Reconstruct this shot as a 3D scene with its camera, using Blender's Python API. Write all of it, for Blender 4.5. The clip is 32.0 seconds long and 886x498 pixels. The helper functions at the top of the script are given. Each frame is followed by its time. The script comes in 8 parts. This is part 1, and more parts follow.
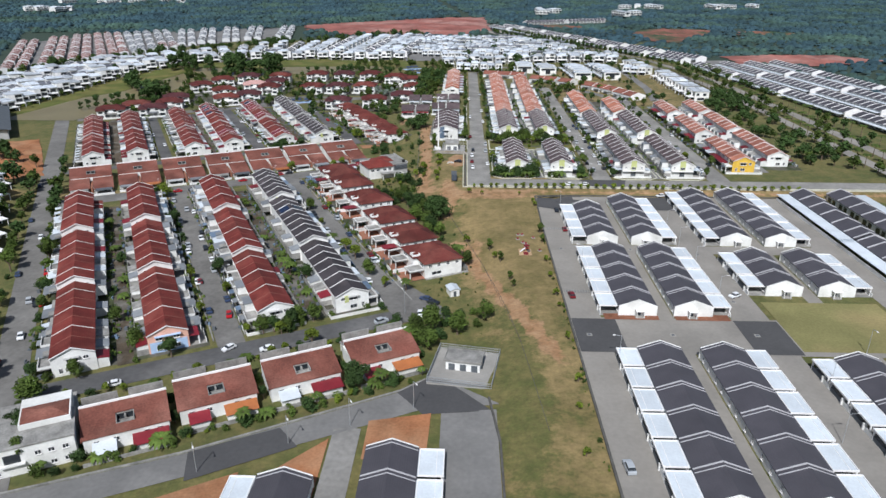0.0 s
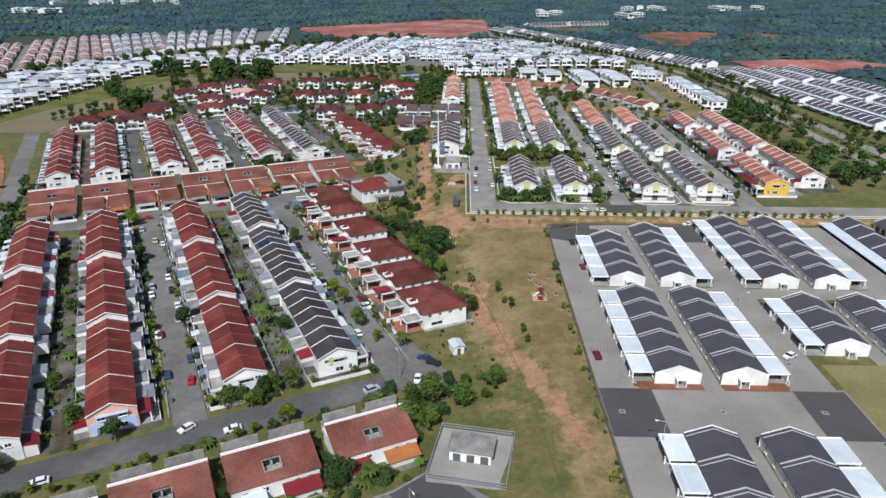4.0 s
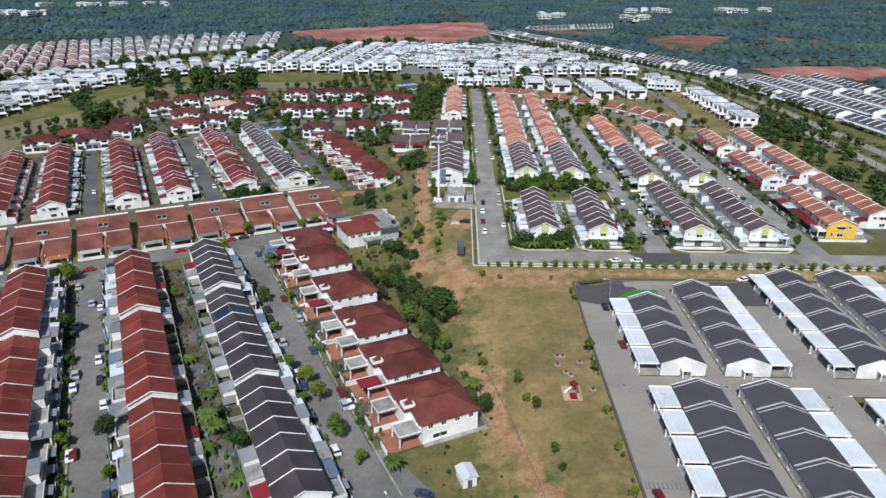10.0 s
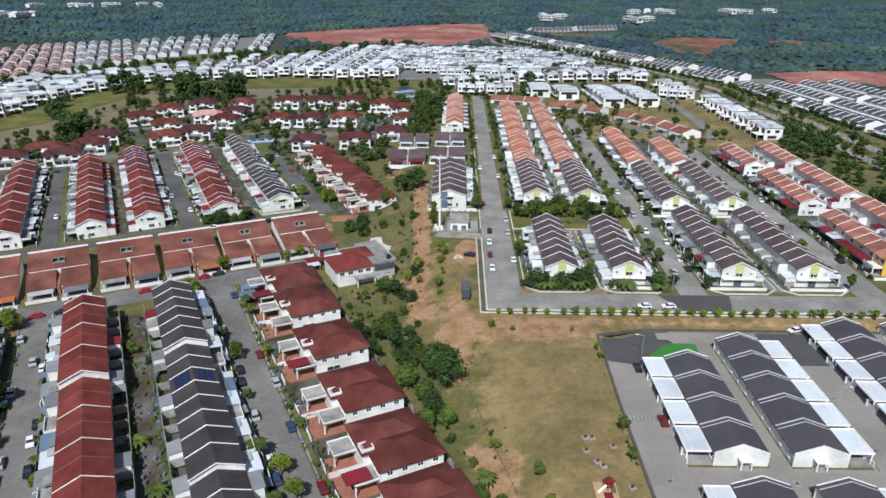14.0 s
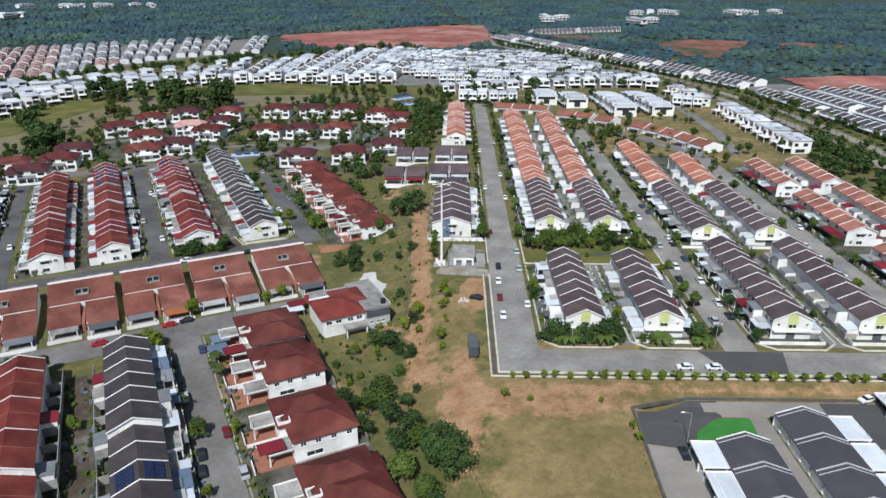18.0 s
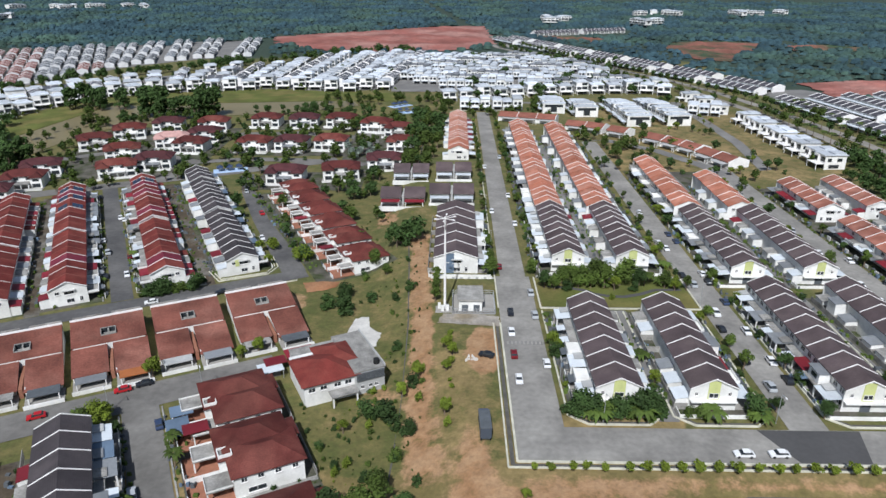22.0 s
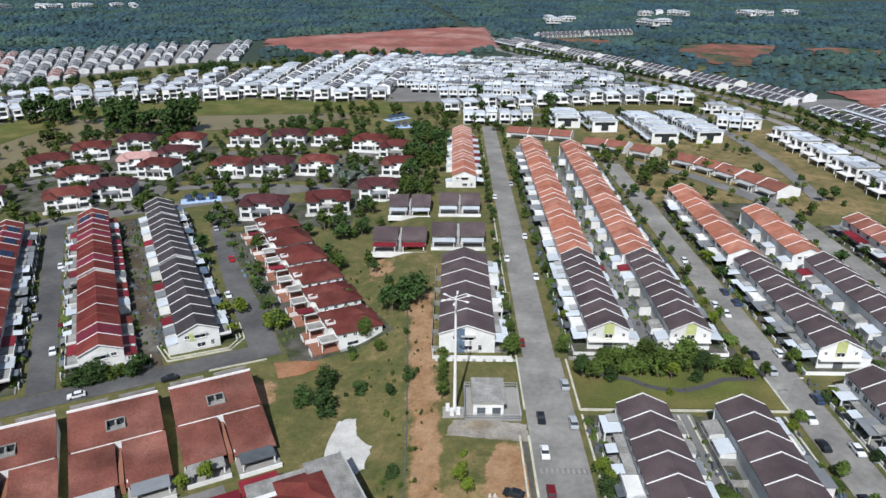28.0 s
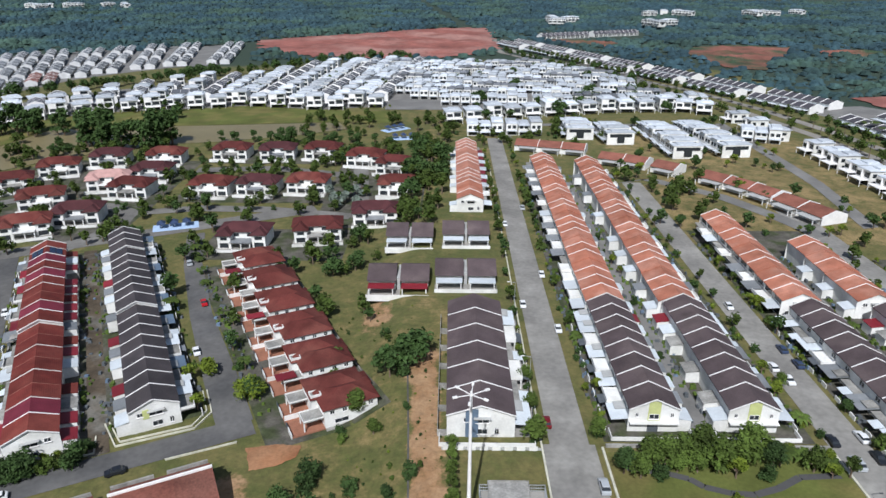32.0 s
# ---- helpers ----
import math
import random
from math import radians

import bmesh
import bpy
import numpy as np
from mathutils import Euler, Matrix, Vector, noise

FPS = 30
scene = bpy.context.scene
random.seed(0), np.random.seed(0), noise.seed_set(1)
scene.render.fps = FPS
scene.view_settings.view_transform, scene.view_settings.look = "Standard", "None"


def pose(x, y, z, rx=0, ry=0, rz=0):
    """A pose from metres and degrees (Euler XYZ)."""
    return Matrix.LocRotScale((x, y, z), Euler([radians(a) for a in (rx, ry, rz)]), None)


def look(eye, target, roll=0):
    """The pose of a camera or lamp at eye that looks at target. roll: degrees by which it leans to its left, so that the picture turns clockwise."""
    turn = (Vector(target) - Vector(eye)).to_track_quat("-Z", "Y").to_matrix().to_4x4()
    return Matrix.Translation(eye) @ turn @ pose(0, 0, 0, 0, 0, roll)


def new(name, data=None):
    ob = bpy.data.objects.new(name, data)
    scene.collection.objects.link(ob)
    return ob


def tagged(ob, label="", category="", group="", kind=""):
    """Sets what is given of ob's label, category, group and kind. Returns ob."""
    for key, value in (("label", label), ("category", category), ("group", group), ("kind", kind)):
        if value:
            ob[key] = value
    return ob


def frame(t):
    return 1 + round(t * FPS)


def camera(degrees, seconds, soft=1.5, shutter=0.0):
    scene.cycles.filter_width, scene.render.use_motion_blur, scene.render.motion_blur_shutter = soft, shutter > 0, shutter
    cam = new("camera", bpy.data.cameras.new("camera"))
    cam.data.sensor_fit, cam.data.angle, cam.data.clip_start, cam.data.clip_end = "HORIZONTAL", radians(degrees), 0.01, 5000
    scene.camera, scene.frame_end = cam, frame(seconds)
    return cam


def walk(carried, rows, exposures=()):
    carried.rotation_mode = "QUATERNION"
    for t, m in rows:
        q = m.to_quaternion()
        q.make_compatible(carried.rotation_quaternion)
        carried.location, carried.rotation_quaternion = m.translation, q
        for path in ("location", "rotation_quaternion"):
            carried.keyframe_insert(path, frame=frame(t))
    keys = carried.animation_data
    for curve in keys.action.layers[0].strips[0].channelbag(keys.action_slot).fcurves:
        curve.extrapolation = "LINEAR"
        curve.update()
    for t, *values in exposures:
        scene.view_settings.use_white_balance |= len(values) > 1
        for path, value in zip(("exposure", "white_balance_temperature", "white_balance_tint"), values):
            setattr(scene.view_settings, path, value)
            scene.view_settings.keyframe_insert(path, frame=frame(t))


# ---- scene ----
# ---------------------------------------------------------------- camera
cam = camera(66.3, 32.0, soft=1.5)
ROWS = [
    (0.0, -0.02, 0.14, 98.0, 1.706, 22.555, 0.188), (4.0, -2.12, 37.01, 97.96, 1.569, 22.483, 0.192),
    (8.0, -4.23, 73.28, 97.91, 1.433, 22.432, 0.197), (12.0, -6.34, 108.92, 97.84, 1.297, 22.405, 0.201),
    (16.0, -8.45, 144.03, 97.75, 1.16, 22.399, 0.205), (20.0, -10.62, 178.82, 97.64, 1.024, 22.416, 0.209),
    (24.0, -12.89, 213.62, 97.51, 0.888, 22.456, 0.213), (28.0, -15.33, 248.87, 97.37, 0.752, 22.518, 0.217),
    (32.0, -18.02, 285.12, 97.21, 0.615, 22.602, 0.221)]
walk(cam, [(t, pose(x, y, z, 90 - pitch, 0, yaw) @ pose(0, 0, 0, 0, 0, roll)) for t, x, y, z, yaw, pitch, roll in ROWS],
     exposures=((0.0, -0.03, 5900, 10), (32.0, -0.03, 5900, 10)))

# ---------------------------------------------------------------- world and sun
SUN_FROM = Vector((-0.15, -0.90, 1.02)).normalized()
world = bpy.data.worlds.new("sky")
scene.world = world
world.use_nodes = True
sky = world.node_tree.nodes.new("ShaderNodeTexSky")
sky.sky_type, sky.sun_disc = "NISHITA", False
sky.sun_elevation = math.asin(SUN_FROM.z)
sky.sun_rotation = math.atan2(SUN_FROM.x, SUN_FROM.y)
sky.air_density, sky.dust_density = 1.2, 2.0
world.node_tree.links.new(sky.outputs["Color"], world.node_tree.nodes["Background"].inputs["Color"])
world.node_tree.nodes["Background"].inputs["Strength"].default_value = 0.062
sun = new("sun", bpy.data.lights.new("sun", "SUN"))
sun.data.energy, sun.data.angle, sun.data.color = 4.5, radians(0.6), (1.0, 0.97, 0.92)
sun.matrix_world = look((0, 0, 0), -SUN_FROM)


# ---------------------------------------------------------------- materials
def mat(name, base, rough=0.8, spread=0.25, scale=0.6, fine=6.0, bump=0.0, metal=0.0, other=None, shade=0.0, stripe=None):
    """Base colour varied by a large and a fine noise; other: a second colour mixed in blotches; shade: how far each
    object differs; stripe: (axis, spacing) of fine courses in relief."""
    m = bpy.data.materials.new(name)
    m.use_nodes = True
    nt, n = m.node_tree, m.node_tree.nodes
    bsdf = n["Principled BSDF"]
    bsdf.inputs["Roughness"].default_value, bsdf.inputs["Metallic"].default_value = rough, metal
    if rough >= 0.7:
        bsdf.inputs["Specular IOR Level"].default_value = 0.22
    pos = n.new("ShaderNodeNewGeometry").outputs["Position"]

    def noise_at(size, detail):
        t = n.new("ShaderNodeTexNoise")
        t.inputs["Scale"].default_value, t.inputs["Detail"].default_value = size, detail
        nt.links.new(pos, t.inputs["Vector"])
        return t.outputs["Fac"]

    def mixed(kind, fac, a, b):
        x = n.new("ShaderNodeMix")
        x.data_type, x.blend_type = "RGBA", kind
        for sock, v in ((x.inputs[0], fac), (x.inputs[6], a), (x.inputs[7], b)):
            if hasattr(v, "is_linked"):
                nt.links.new(v, sock)
            else:
                sock.default_value = v
        return x.outputs[2]

    def ranged(v, lo, hi, out_lo, out_hi):
        r = n.new("ShaderNodeMapRange")
        nt.links.new(v, r.inputs[0])
        for k, q in zip((1, 2, 3, 4), (lo, hi, out_lo, out_hi)):
            r.inputs[k].default_value = q
        return r.outputs[0]

    colour = (*base, 1)
    if other:
        colour = mixed("MIX", ranged(noise_at(scale * 0.6, 4), 0.45, 0.62, 0, 1), colour, (*other, 1))
    big, small = noise_at(scale, 5), noise_at(fine, 4)
    v1, v2 = ranged(big, 0.25, 0.75, 1 - spread, 1 + spread), ranged(small, 0.25, 0.75, 1 - spread * 0.6, 1 + spread * 0.6)
    mul = n.new("ShaderNodeMath")
    mul.operation = "MULTIPLY"
    nt.links.new(v1, mul.inputs[0]), nt.links.new(v2, mul.inputs[1])
    value = mul.outputs[0]
    if shade:
        info = n.new("ShaderNodeObjectInfo").outputs["Random"]
        m2 = n.new("ShaderNodeMath")
        m2.operation = "MULTIPLY"
        nt.links.new(value, m2.inputs[0]), nt.links.new(ranged(info, 0, 1, 1 - shade, 1 + shade), m2.inputs[1])
        value = m2.outputs[0]
    comb = n.new("ShaderNodeCombineColor")
    for k in range(3):
        nt.links.new(value, comb.inputs[k])
    colour = mixed("MULTIPLY", 1.0, colour, comb.outputs[0])
    nt.links.new(colour, bsdf.inputs["Base Color"])
    height = small
    if stripe:
        tc = n.new("ShaderNodeTexCoord").outputs["Object"]
        w = n.new("ShaderNodeTexWave")
        w.bands_direction = stripe[0]
        w.inputs["Scale"].default_value = 0.31416 / stripe[1] * 10 / 10
        w.inputs["Distortion"].default_value = 0.3
        nt.links.new(tc, w.inputs["Vector"])
        height = w.outputs["Fac"]
    if bump:
        b = n.new("ShaderNodeBump")
        b.inputs["Strength"].default_value, b.inputs["Distance"].default_value = bump, 0.08
        nt.links.new(height, b.inputs["Height"])
        nt.links.new(b.outputs[0], bsdf.inputs["Normal"])
    return m


WHITE = mat("white_render", (0.80, 0.79, 0.76), 0.85, 0.10, 0.25, 2.0, shade=0.07, other=(0.68, 0.67, 0.63))
GREYWALL = mat("grey_render", (0.42, 0.42, 0.41), 0.9, 0.18, 0.3, 3.0)
CONCRETE = mat("old_concrete", (0.28, 0.27, 0.25), 0.9, 0.4, 0.35, 2.5, shade=0.15)
STRIP = mat("white_parapet", (0.83, 0.81, 0.79), 0.8, 0.10, 0.5, 4.0)
PINKSTRIP = mat("greyed_parapet", (0.46, 0.45, 0.46), 0.8, 0.12, 0.5, 4.0)
RED = mat("red_roof_tile", (0.145, 0.029, 0.023), 0.75, 0.3, 0.22, 3.0, 0.18, shade=0.18, other=(0.170, 0.043, 0.033), stripe=("Z", 0.18))
PURPLE = mat("maroon_roof_tile", (0.17, 0.028, 0.045), 0.7, 0.2, 0.3, 3.0, 0.4, shade=0.1)
BROWN = mat("faded_brown_roof_tile", (0.170, 0.062, 0.045), 0.85, 0.42, 0.13, 2.0, 0.18, shade=0.10, other=(0.215, 0.092, 0.068), stripe=("Z", 0.18))
ORANGE = mat("orange_roof_tile", (0.40, 0.155, 0.098), 0.8, 0.22, 0.25, 3.0, 0.18, shade=0.14, other=(0.46, 0.215, 0.15), stripe=("Z", 0.18))
SALMON = mat("salmon_roof_tile", (0.44, 0.20, 0.14), 0.8, 0.2, 0.25, 3.0, 0.18, shade=0.12, stripe=("Z", 0.18))
DARK = mat("charcoal_roof_tile", (0.052, 0.045, 0.048), 0.7, 0.22, 0.2, 3.0, 0.18, shade=0.14, other=(0.068, 0.058, 0.060), stripe=("Z", 0.18))
PLUM = mat("plum_brown_roof_tile", (0.090, 0.067, 0.069), 0.75, 0.24, 0.2, 3.0, 0.18, shade=0.14, other=(0.112, 0.085, 0.084), stripe=("Z", 0.18))
SLATE = mat("slate_grey_roof_tile", (0.068, 0.063, 0.072), 0.65, 0.15, 0.2, 3.0, 0.18, shade=0.08, stripe=("Z", 0.18))
WHITEROOF = mat("white_metal_roof", (0.62, 0.66, 0.69), 0.5, 0.12, 0.2, 2.0, shade=0.12)
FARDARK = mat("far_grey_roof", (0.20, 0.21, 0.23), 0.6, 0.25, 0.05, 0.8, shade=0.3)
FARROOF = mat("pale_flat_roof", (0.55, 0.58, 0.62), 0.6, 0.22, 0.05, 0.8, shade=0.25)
GREYROOF = mat("grey_metal_roof", (0.22, 0.23, 0.24), 0.5, 0.15, 0.3, 2.0, shade=0.2)
BLUEROOF = mat("blue_grey_metal_roof", (0.13, 0.18, 0.25), 0.5, 0.15, 0.3, 2.0, shade=0.15)
REDMETAL = mat("red_metal_awning", (0.20, 0.018, 0.026), 0.5, 0.15, 0.3, 2.0, shade=0.25)
ORANGEMETAL = mat("orange_awning", (0.38, 0.13, 0.04), 0.6, 0.15, 0.4, 3.0, shade=0.15)
GLASS = mat("dark_window_glass", (0.03, 0.035, 0.04), 0.12, 0.2, 0.4, 2.0)
SOLAR = mat("solar_panel_glass", (0.02, 0.03, 0.07), 0.12, 0.2, 1.0, 5.0)
LIME = mat("lime_green_paint", (0.52, 0.55, 0.23), 0.8, 0.10, 0.4, 3.0)
YELLOW = mat("yellow_paint", (0.72, 0.46, 0.07), 0.8, 0.1, 0.4, 3.0)
PEACH = mat("peach_paint", (0.72, 0.42, 0.32), 0.8, 0.1, 0.4, 3.0)
SKYPAINT = mat("pale_blue_paint", (0.42, 0.55, 0.75), 0.8, 0.12, 0.4, 3.0)
DEEPRED = mat("deep_red_roof_tile", (0.104, 0.026, 0.021), 0.75, 0.3, 0.2, 3.0, 0.18, shade=0.2, other=(0.14, 0.044, 0.034), stripe=("Z", 0.18))
TERRACOTTA = mat("terracotta_floor", (0.30, 0.135, 0.085), 0.85, 0.2, 0.5, 3.0)
DARKGREY = mat("dark_grey_paint", (0.10, 0.11, 0.12), 0.7, 0.2, 0.5, 3.0)
METAL = mat("galvanised_steel", (0.55, 0.56, 0.57), 0.45, 0.1, 1.0, 5.0, metal=0.6)
ASPHALT = mat("worn_asphalt", (0.232, 0.221, 0.203), 0.9, 0.26, 0.09, 0.7, 0.15, other=(0.285, 0.272, 0.248))
NEWASPHALT = mat("dark_asphalt", (0.082, 0.080, 0.080), 0.9, 0.14, 0.08, 1.0, 0.15)
PALEROAD = mat("pale_road_premix", (0.275, 0.254, 0.225), 0.9, 0.12, 0.07, 0.9, 0.15, other=(0.235, 0.218, 0.193))
MIDROAD = mat("weathered_grey_road", (0.18, 0.174, 0.165), 0.9, 0.18, 0.08, 0.9, 0.15, other=(0.22, 0.212, 0.20))
WESTROAD = mat("old_dark_asphalt", (0.158, 0.150, 0.138), 0.9, 0.26, 0.09, 0.7, 0.15, other=(0.198, 0.189, 0.174))
FAINT = mat("tile_capped_party_line", (0.26, 0.105, 0.08), 0.85, 0.2, 0.4, 3.0)
DARKSTREET = mat("dark_street_asphalt", (0.098, 0.096, 0.095), 0.9, 0.24, 0.09, 0.7, 0.15, other=(0.135, 0.13, 0.125))
AGED = mat("aged_parapet", (0.72, 0.68, 0.64), 0.85, 0.2, 0.4, 3.0, other=(0.55, 0.50, 0.46))
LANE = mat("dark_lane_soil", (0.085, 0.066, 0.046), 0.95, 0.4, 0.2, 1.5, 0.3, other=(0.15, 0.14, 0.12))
PAVING = mat("pale_concrete_paving", (0.31, 0.295, 0.27), 0.9, 0.18, 0.15, 2.0)
KERB = mat("cream_kerb_paint", (0.55, 0.53, 0.43), 0.85, 0.25, 0.4, 3.0)
# shade inside a drain is put into this colour; some dark walls and rails share it
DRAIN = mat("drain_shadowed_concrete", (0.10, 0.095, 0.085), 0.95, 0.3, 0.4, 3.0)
LAWN = mat("cut_lawn", (0.105, 0.118, 0.030), 0.95, 0.28, 0.09, 1.2, 0.4, other=(0.155, 0.138, 0.046))
TURF = mat("green_artificial_turf", (0.05, 0.20, 0.04), 0.9, 0.15, 0.3, 3.0)
CLAY = mat("bare_orange_clay", (0.31, 0.135, 0.062), 0.95, 0.3, 0.12, 1.5, 0.5, other=(0.36, 0.19, 0.10))
REDCLAY = mat("cut_red_clay", (0.27, 0.105, 0.085), 0.95, 0.3, 0.02, 0.12, 0.5, other=(0.34, 0.18, 0.15))
GRAVEL = mat("white_gravel", (0.55, 0.53, 0.49), 0.95, 0.2, 0.3, 2.0)
SAND = mat("play_sand_rubber", (0.44, 0.30, 0.17), 0.95, 0.2, 0.3, 2.0)
PONDWATER = mat("muddy_pond_water", (0.20, 0.165, 0.085), 0.45, 0.12, 0.03, 0.4)
LEAF = mat("tree_leaf", (0.072, 0.108, 0.020), 0.75, 0.5, 0.25, 2.5, shade=0.28)
DARKLEAF = mat("dark_tree_leaf", (0.038, 0.068, 0.018), 0.75, 0.45, 0.3, 2.5, shade=0.25)
LIMELEAF = mat("light_green_leaf", (0.125, 0.165, 0.018), 0.7, 0.4, 0.3, 2.5, shade=0.2)
GREYLEAF = mat("silvery_leaf", (0.20, 0.24, 0.20), 0.7, 0.3, 0.3, 2.5, shade=0.15)
# distance haze is painted into this leaf colour: lifted and shifted to blue
HAZED_FOREST = mat("far_forest_leaf", (0.036, 0.070, 0.086), 0.9, 0.45, 0.012, 0.12, other=(0.052, 0.090, 0.070))
BARK = mat("bark", (0.16, 0.12, 0.085), 0.95, 0.3, 1.0, 6.0)
RUBBER = mat("tyre_rubber", (0.02, 0.02, 0.02), 0.8)
PAINTS = {k: mat(k + "_car_paint", c, 0.3, 0.05) for k, c in dict(
    white=(0.78, 0.78, 0.78), silver=(0.42, 0.44, 0.46), black=(0.02, 0.022, 0.028), red=(0.42, 0.015, 0.02),
    dark_red=(0.16, 0.012, 0.016), blue=(0.04, 0.06, 0.12)).items()}


def ground_material():
    m = bpy.data.materials.new("grass_and_soil")
    m.use_nodes = True
    nt, n = m.node_tree, m.node_tree.nodes
    bsdf = n["Principled BSDF"]
    bsdf.inputs["Roughness"].default_value = 0.97
    pos = n.new("ShaderNodeNewGeometry").outputs["Position"]
    soil = n.new("ShaderNodeAttribute")
    soil.attribute_name = "soil"
    sep = n.new("ShaderNodeSeparateColor")
    nt.links.new(soil.outputs["Color"], sep.inputs[0])

    def noise_at(size, detail):
        t = n.new("ShaderNodeTexNoise")
        t.inputs["Scale"].default_value, t.inputs["Detail"].default_value, t.inputs["Roughness"].default_value = size, detail, 0.65
        nt.links.new(pos, t.inputs["Vector"])
        return t.outputs["Fac"]

    def math_node(op, a, b):
        x = n.new("ShaderNodeMath")
        x.operation = op
        for sock, v in zip(x.inputs, (a, b)):
            if hasattr(v, "is_linked"):
                nt.links.new(v, sock)
            else:
                sock.default_value = v
        return x.outputs[0]

    def edge(v, lo, hi):
        r = n.new("ShaderNodeMapRange")
        r.interpolation_type = "SMOOTHSTEP"
        nt.links.new(v, r.inputs[0])
        r.inputs[1].default_value, r.inputs[2].default_value = lo, hi
        return r.outputs[0]

    def mixed(fac, a, b):
        x = n.new("ShaderNodeMix")
        x.data_type = "RGBA"
        nt.links.new(fac, x.inputs[0])
        for sock, v in ((x.inputs[6], a), (x.inputs[7], b)):
            if hasattr(v, "is_linked"):
                nt.links.new(v, sock)
            else:
                sock.default_value = (*v, 1)
        return x.outputs[2]

    large, mid, fine, tuft = noise_at(0.035, 5), noise_at(0.18, 6), noise_at(1.3, 5), noise_at(0.55, 6)
    wobble = math_node("MULTIPLY_ADD", mid, 1.0)
    blend = math_node("ADD", math_node("MULTIPLY", mid, 0.7), math_node("MULTIPLY", large, 0.5))
    grass = mixed(edge(blend, 0.45, 0.75), (0.080, 0.090, 0.022), (0.150, 0.128, 0.043))
    dry = mixed(edge(math_node("ADD", math_node("MULTIPLY", large, 0.75), math_node("MULTIPLY", mid, 0.4)), 0.45, 0.72),
                (0.145, 0.116, 0.040), (0.265, 0.192, 0.082))
    earth = mixed(edge(mid, 0.35, 0.65), (0.285, 0.155, 0.072), (0.36, 0.225, 0.12))
    jitter = math_node("SUBTRACT", math_node("ADD", math_node("MULTIPLY", mid, 1.0), math_node("MULTIPLY", fine, 0.3)), 0.65)
    c = mixed(edge(math_node("ADD", sep.outputs[1], jitter), 0.35, 0.65), grass, dry)
    c = mixed(edge(math_node("ADD", sep.outputs[0], jitter), 0.38, 0.62), c, earth)
    c = mixed(edge(math_node("ADD", sep.outputs[2], math_node("MULTIPLY", jitter, 0.6)), 0.4, 0.6), c, (0.03, 0.05, 0.032))
    nt.nodes.remove(wobble.node)
    comb = n.new("ShaderNodeMix")
    comb.data_type, comb.blend_type = "RGBA", "MULTIPLY"
    comb.inputs[0].default_value = 1.0
    r = n.new("ShaderNodeMapRange")
    nt.links.new(math_node("ADD", math_node("MULTIPLY", fine, 0.4), math_node("MULTIPLY", tuft, 0.6)), r.inputs[0])
    r.inputs[1].default_value, r.inputs[2].default_value, r.inputs[3].default_value, r.inputs[4].default_value = 0.34, 0.66, 0.72, 1.28
    cc = n.new("ShaderNodeCombineColor")
    for k in range(3):
        nt.links.new(r.outputs[0], cc.inputs[k])
    nt.links.new(c, comb.inputs[6]), nt.links.new(cc.outputs[0], comb.inputs[7])
    nt.links.new(comb.outputs[2], bsdf.inputs["Base Color"])
    b = n.new("ShaderNodeBump")
    b.inputs["Strength"].default_value, b.inputs["Distance"].default_value = 0.5, 0.3
    nt.links.new(fine, b.inputs["Height"]), nt.links.new(b.outputs[0], bsdf.inputs["Normal"])
    return m


SOIL = ground_material()

# ---------------------------------------------------------------- plan: two street grids
TURN = radians(27)          # the western estate is turned by this against the eastern one
CU, SU = math.cos(TURN), math.sin(TURN)


def west(u, v):
    """Plan place of (u, v) on the western grid."""
    return u * CU - v * SU, u * SU + v * CU


def east(x, y):
    return x, y


def step(a, b, x):
    k = min(1.0, max(0.0, (x - a) / (b - a)))
    return k * k * (3 - 2 * k)


def height(x, y):
    """Lie of the land: the western estate is about five metres lower."""
    v = -x * SU + y * CU
    low = -5.4 + 1.7 * step(185, 335, v) + 0.5 * step(385, 420, v) + 1.2 * step(150, 130, v)
    high = -1.0 + 2.5 * step(300, 310, y) if x > 34 else -1.0 + 2.5 * step(255, 312, y)
    edge = 4.0 - 24.0 * min(1, max(0, (y - 230) / 70)) - 28.0 * min(1, max(0, (y - 300) / 130))
    z = low + (high - low) * step(edge, edge + 20, x)
    return z + (1.5 - z) * step(560, 720, y)


class Shape:
    """Collects faces for one mesh."""

    def __init__(self):
        self.v, self.f, self.m = [], [], []

    def face(self, pts, k=0):
        n = len(self.v)
        self.v += [tuple(p) for p in pts]
        self.f.append(tuple(range(n, n + len(pts))))
        self.m.append(k)

    def solid(self, low, high, k=0):
        """A prism between two outlines of equal length, given counter-clockwise from above."""
        n = len(low)
        self.face(list(high), k), self.face(list(reversed(low)), k)
        for i in range(n):
            j = (i + 1) % n
            self.face([low[i], low[j], high[j], high[i]], k)

    def box(self, x0, x1, y0, y1, z0, z1, k=0):
        q = ((x0, y0), (x1, y0), (x1, y1), (x0, y1))
        self.solid([(*p, z0) for p in q], [(*p, z1) for p in q], k)

    def mesh(self, name, mats, smooth=False):
        me = bpy.data.meshes.new(name)
        me.from_pydata(self.v, [], self.f)
        for m in mats:
            me.materials.append(m)
        me.polygons.foreach_set("material_index", self.m)
        if smooth:
            me.polygons.foreach_set("use_smooth", [True] * len(self.f))
        me.update()
        return me


def thing(name, label, category, group=""):
    return tagged(new(name), label, category, group)


KIDS = {}


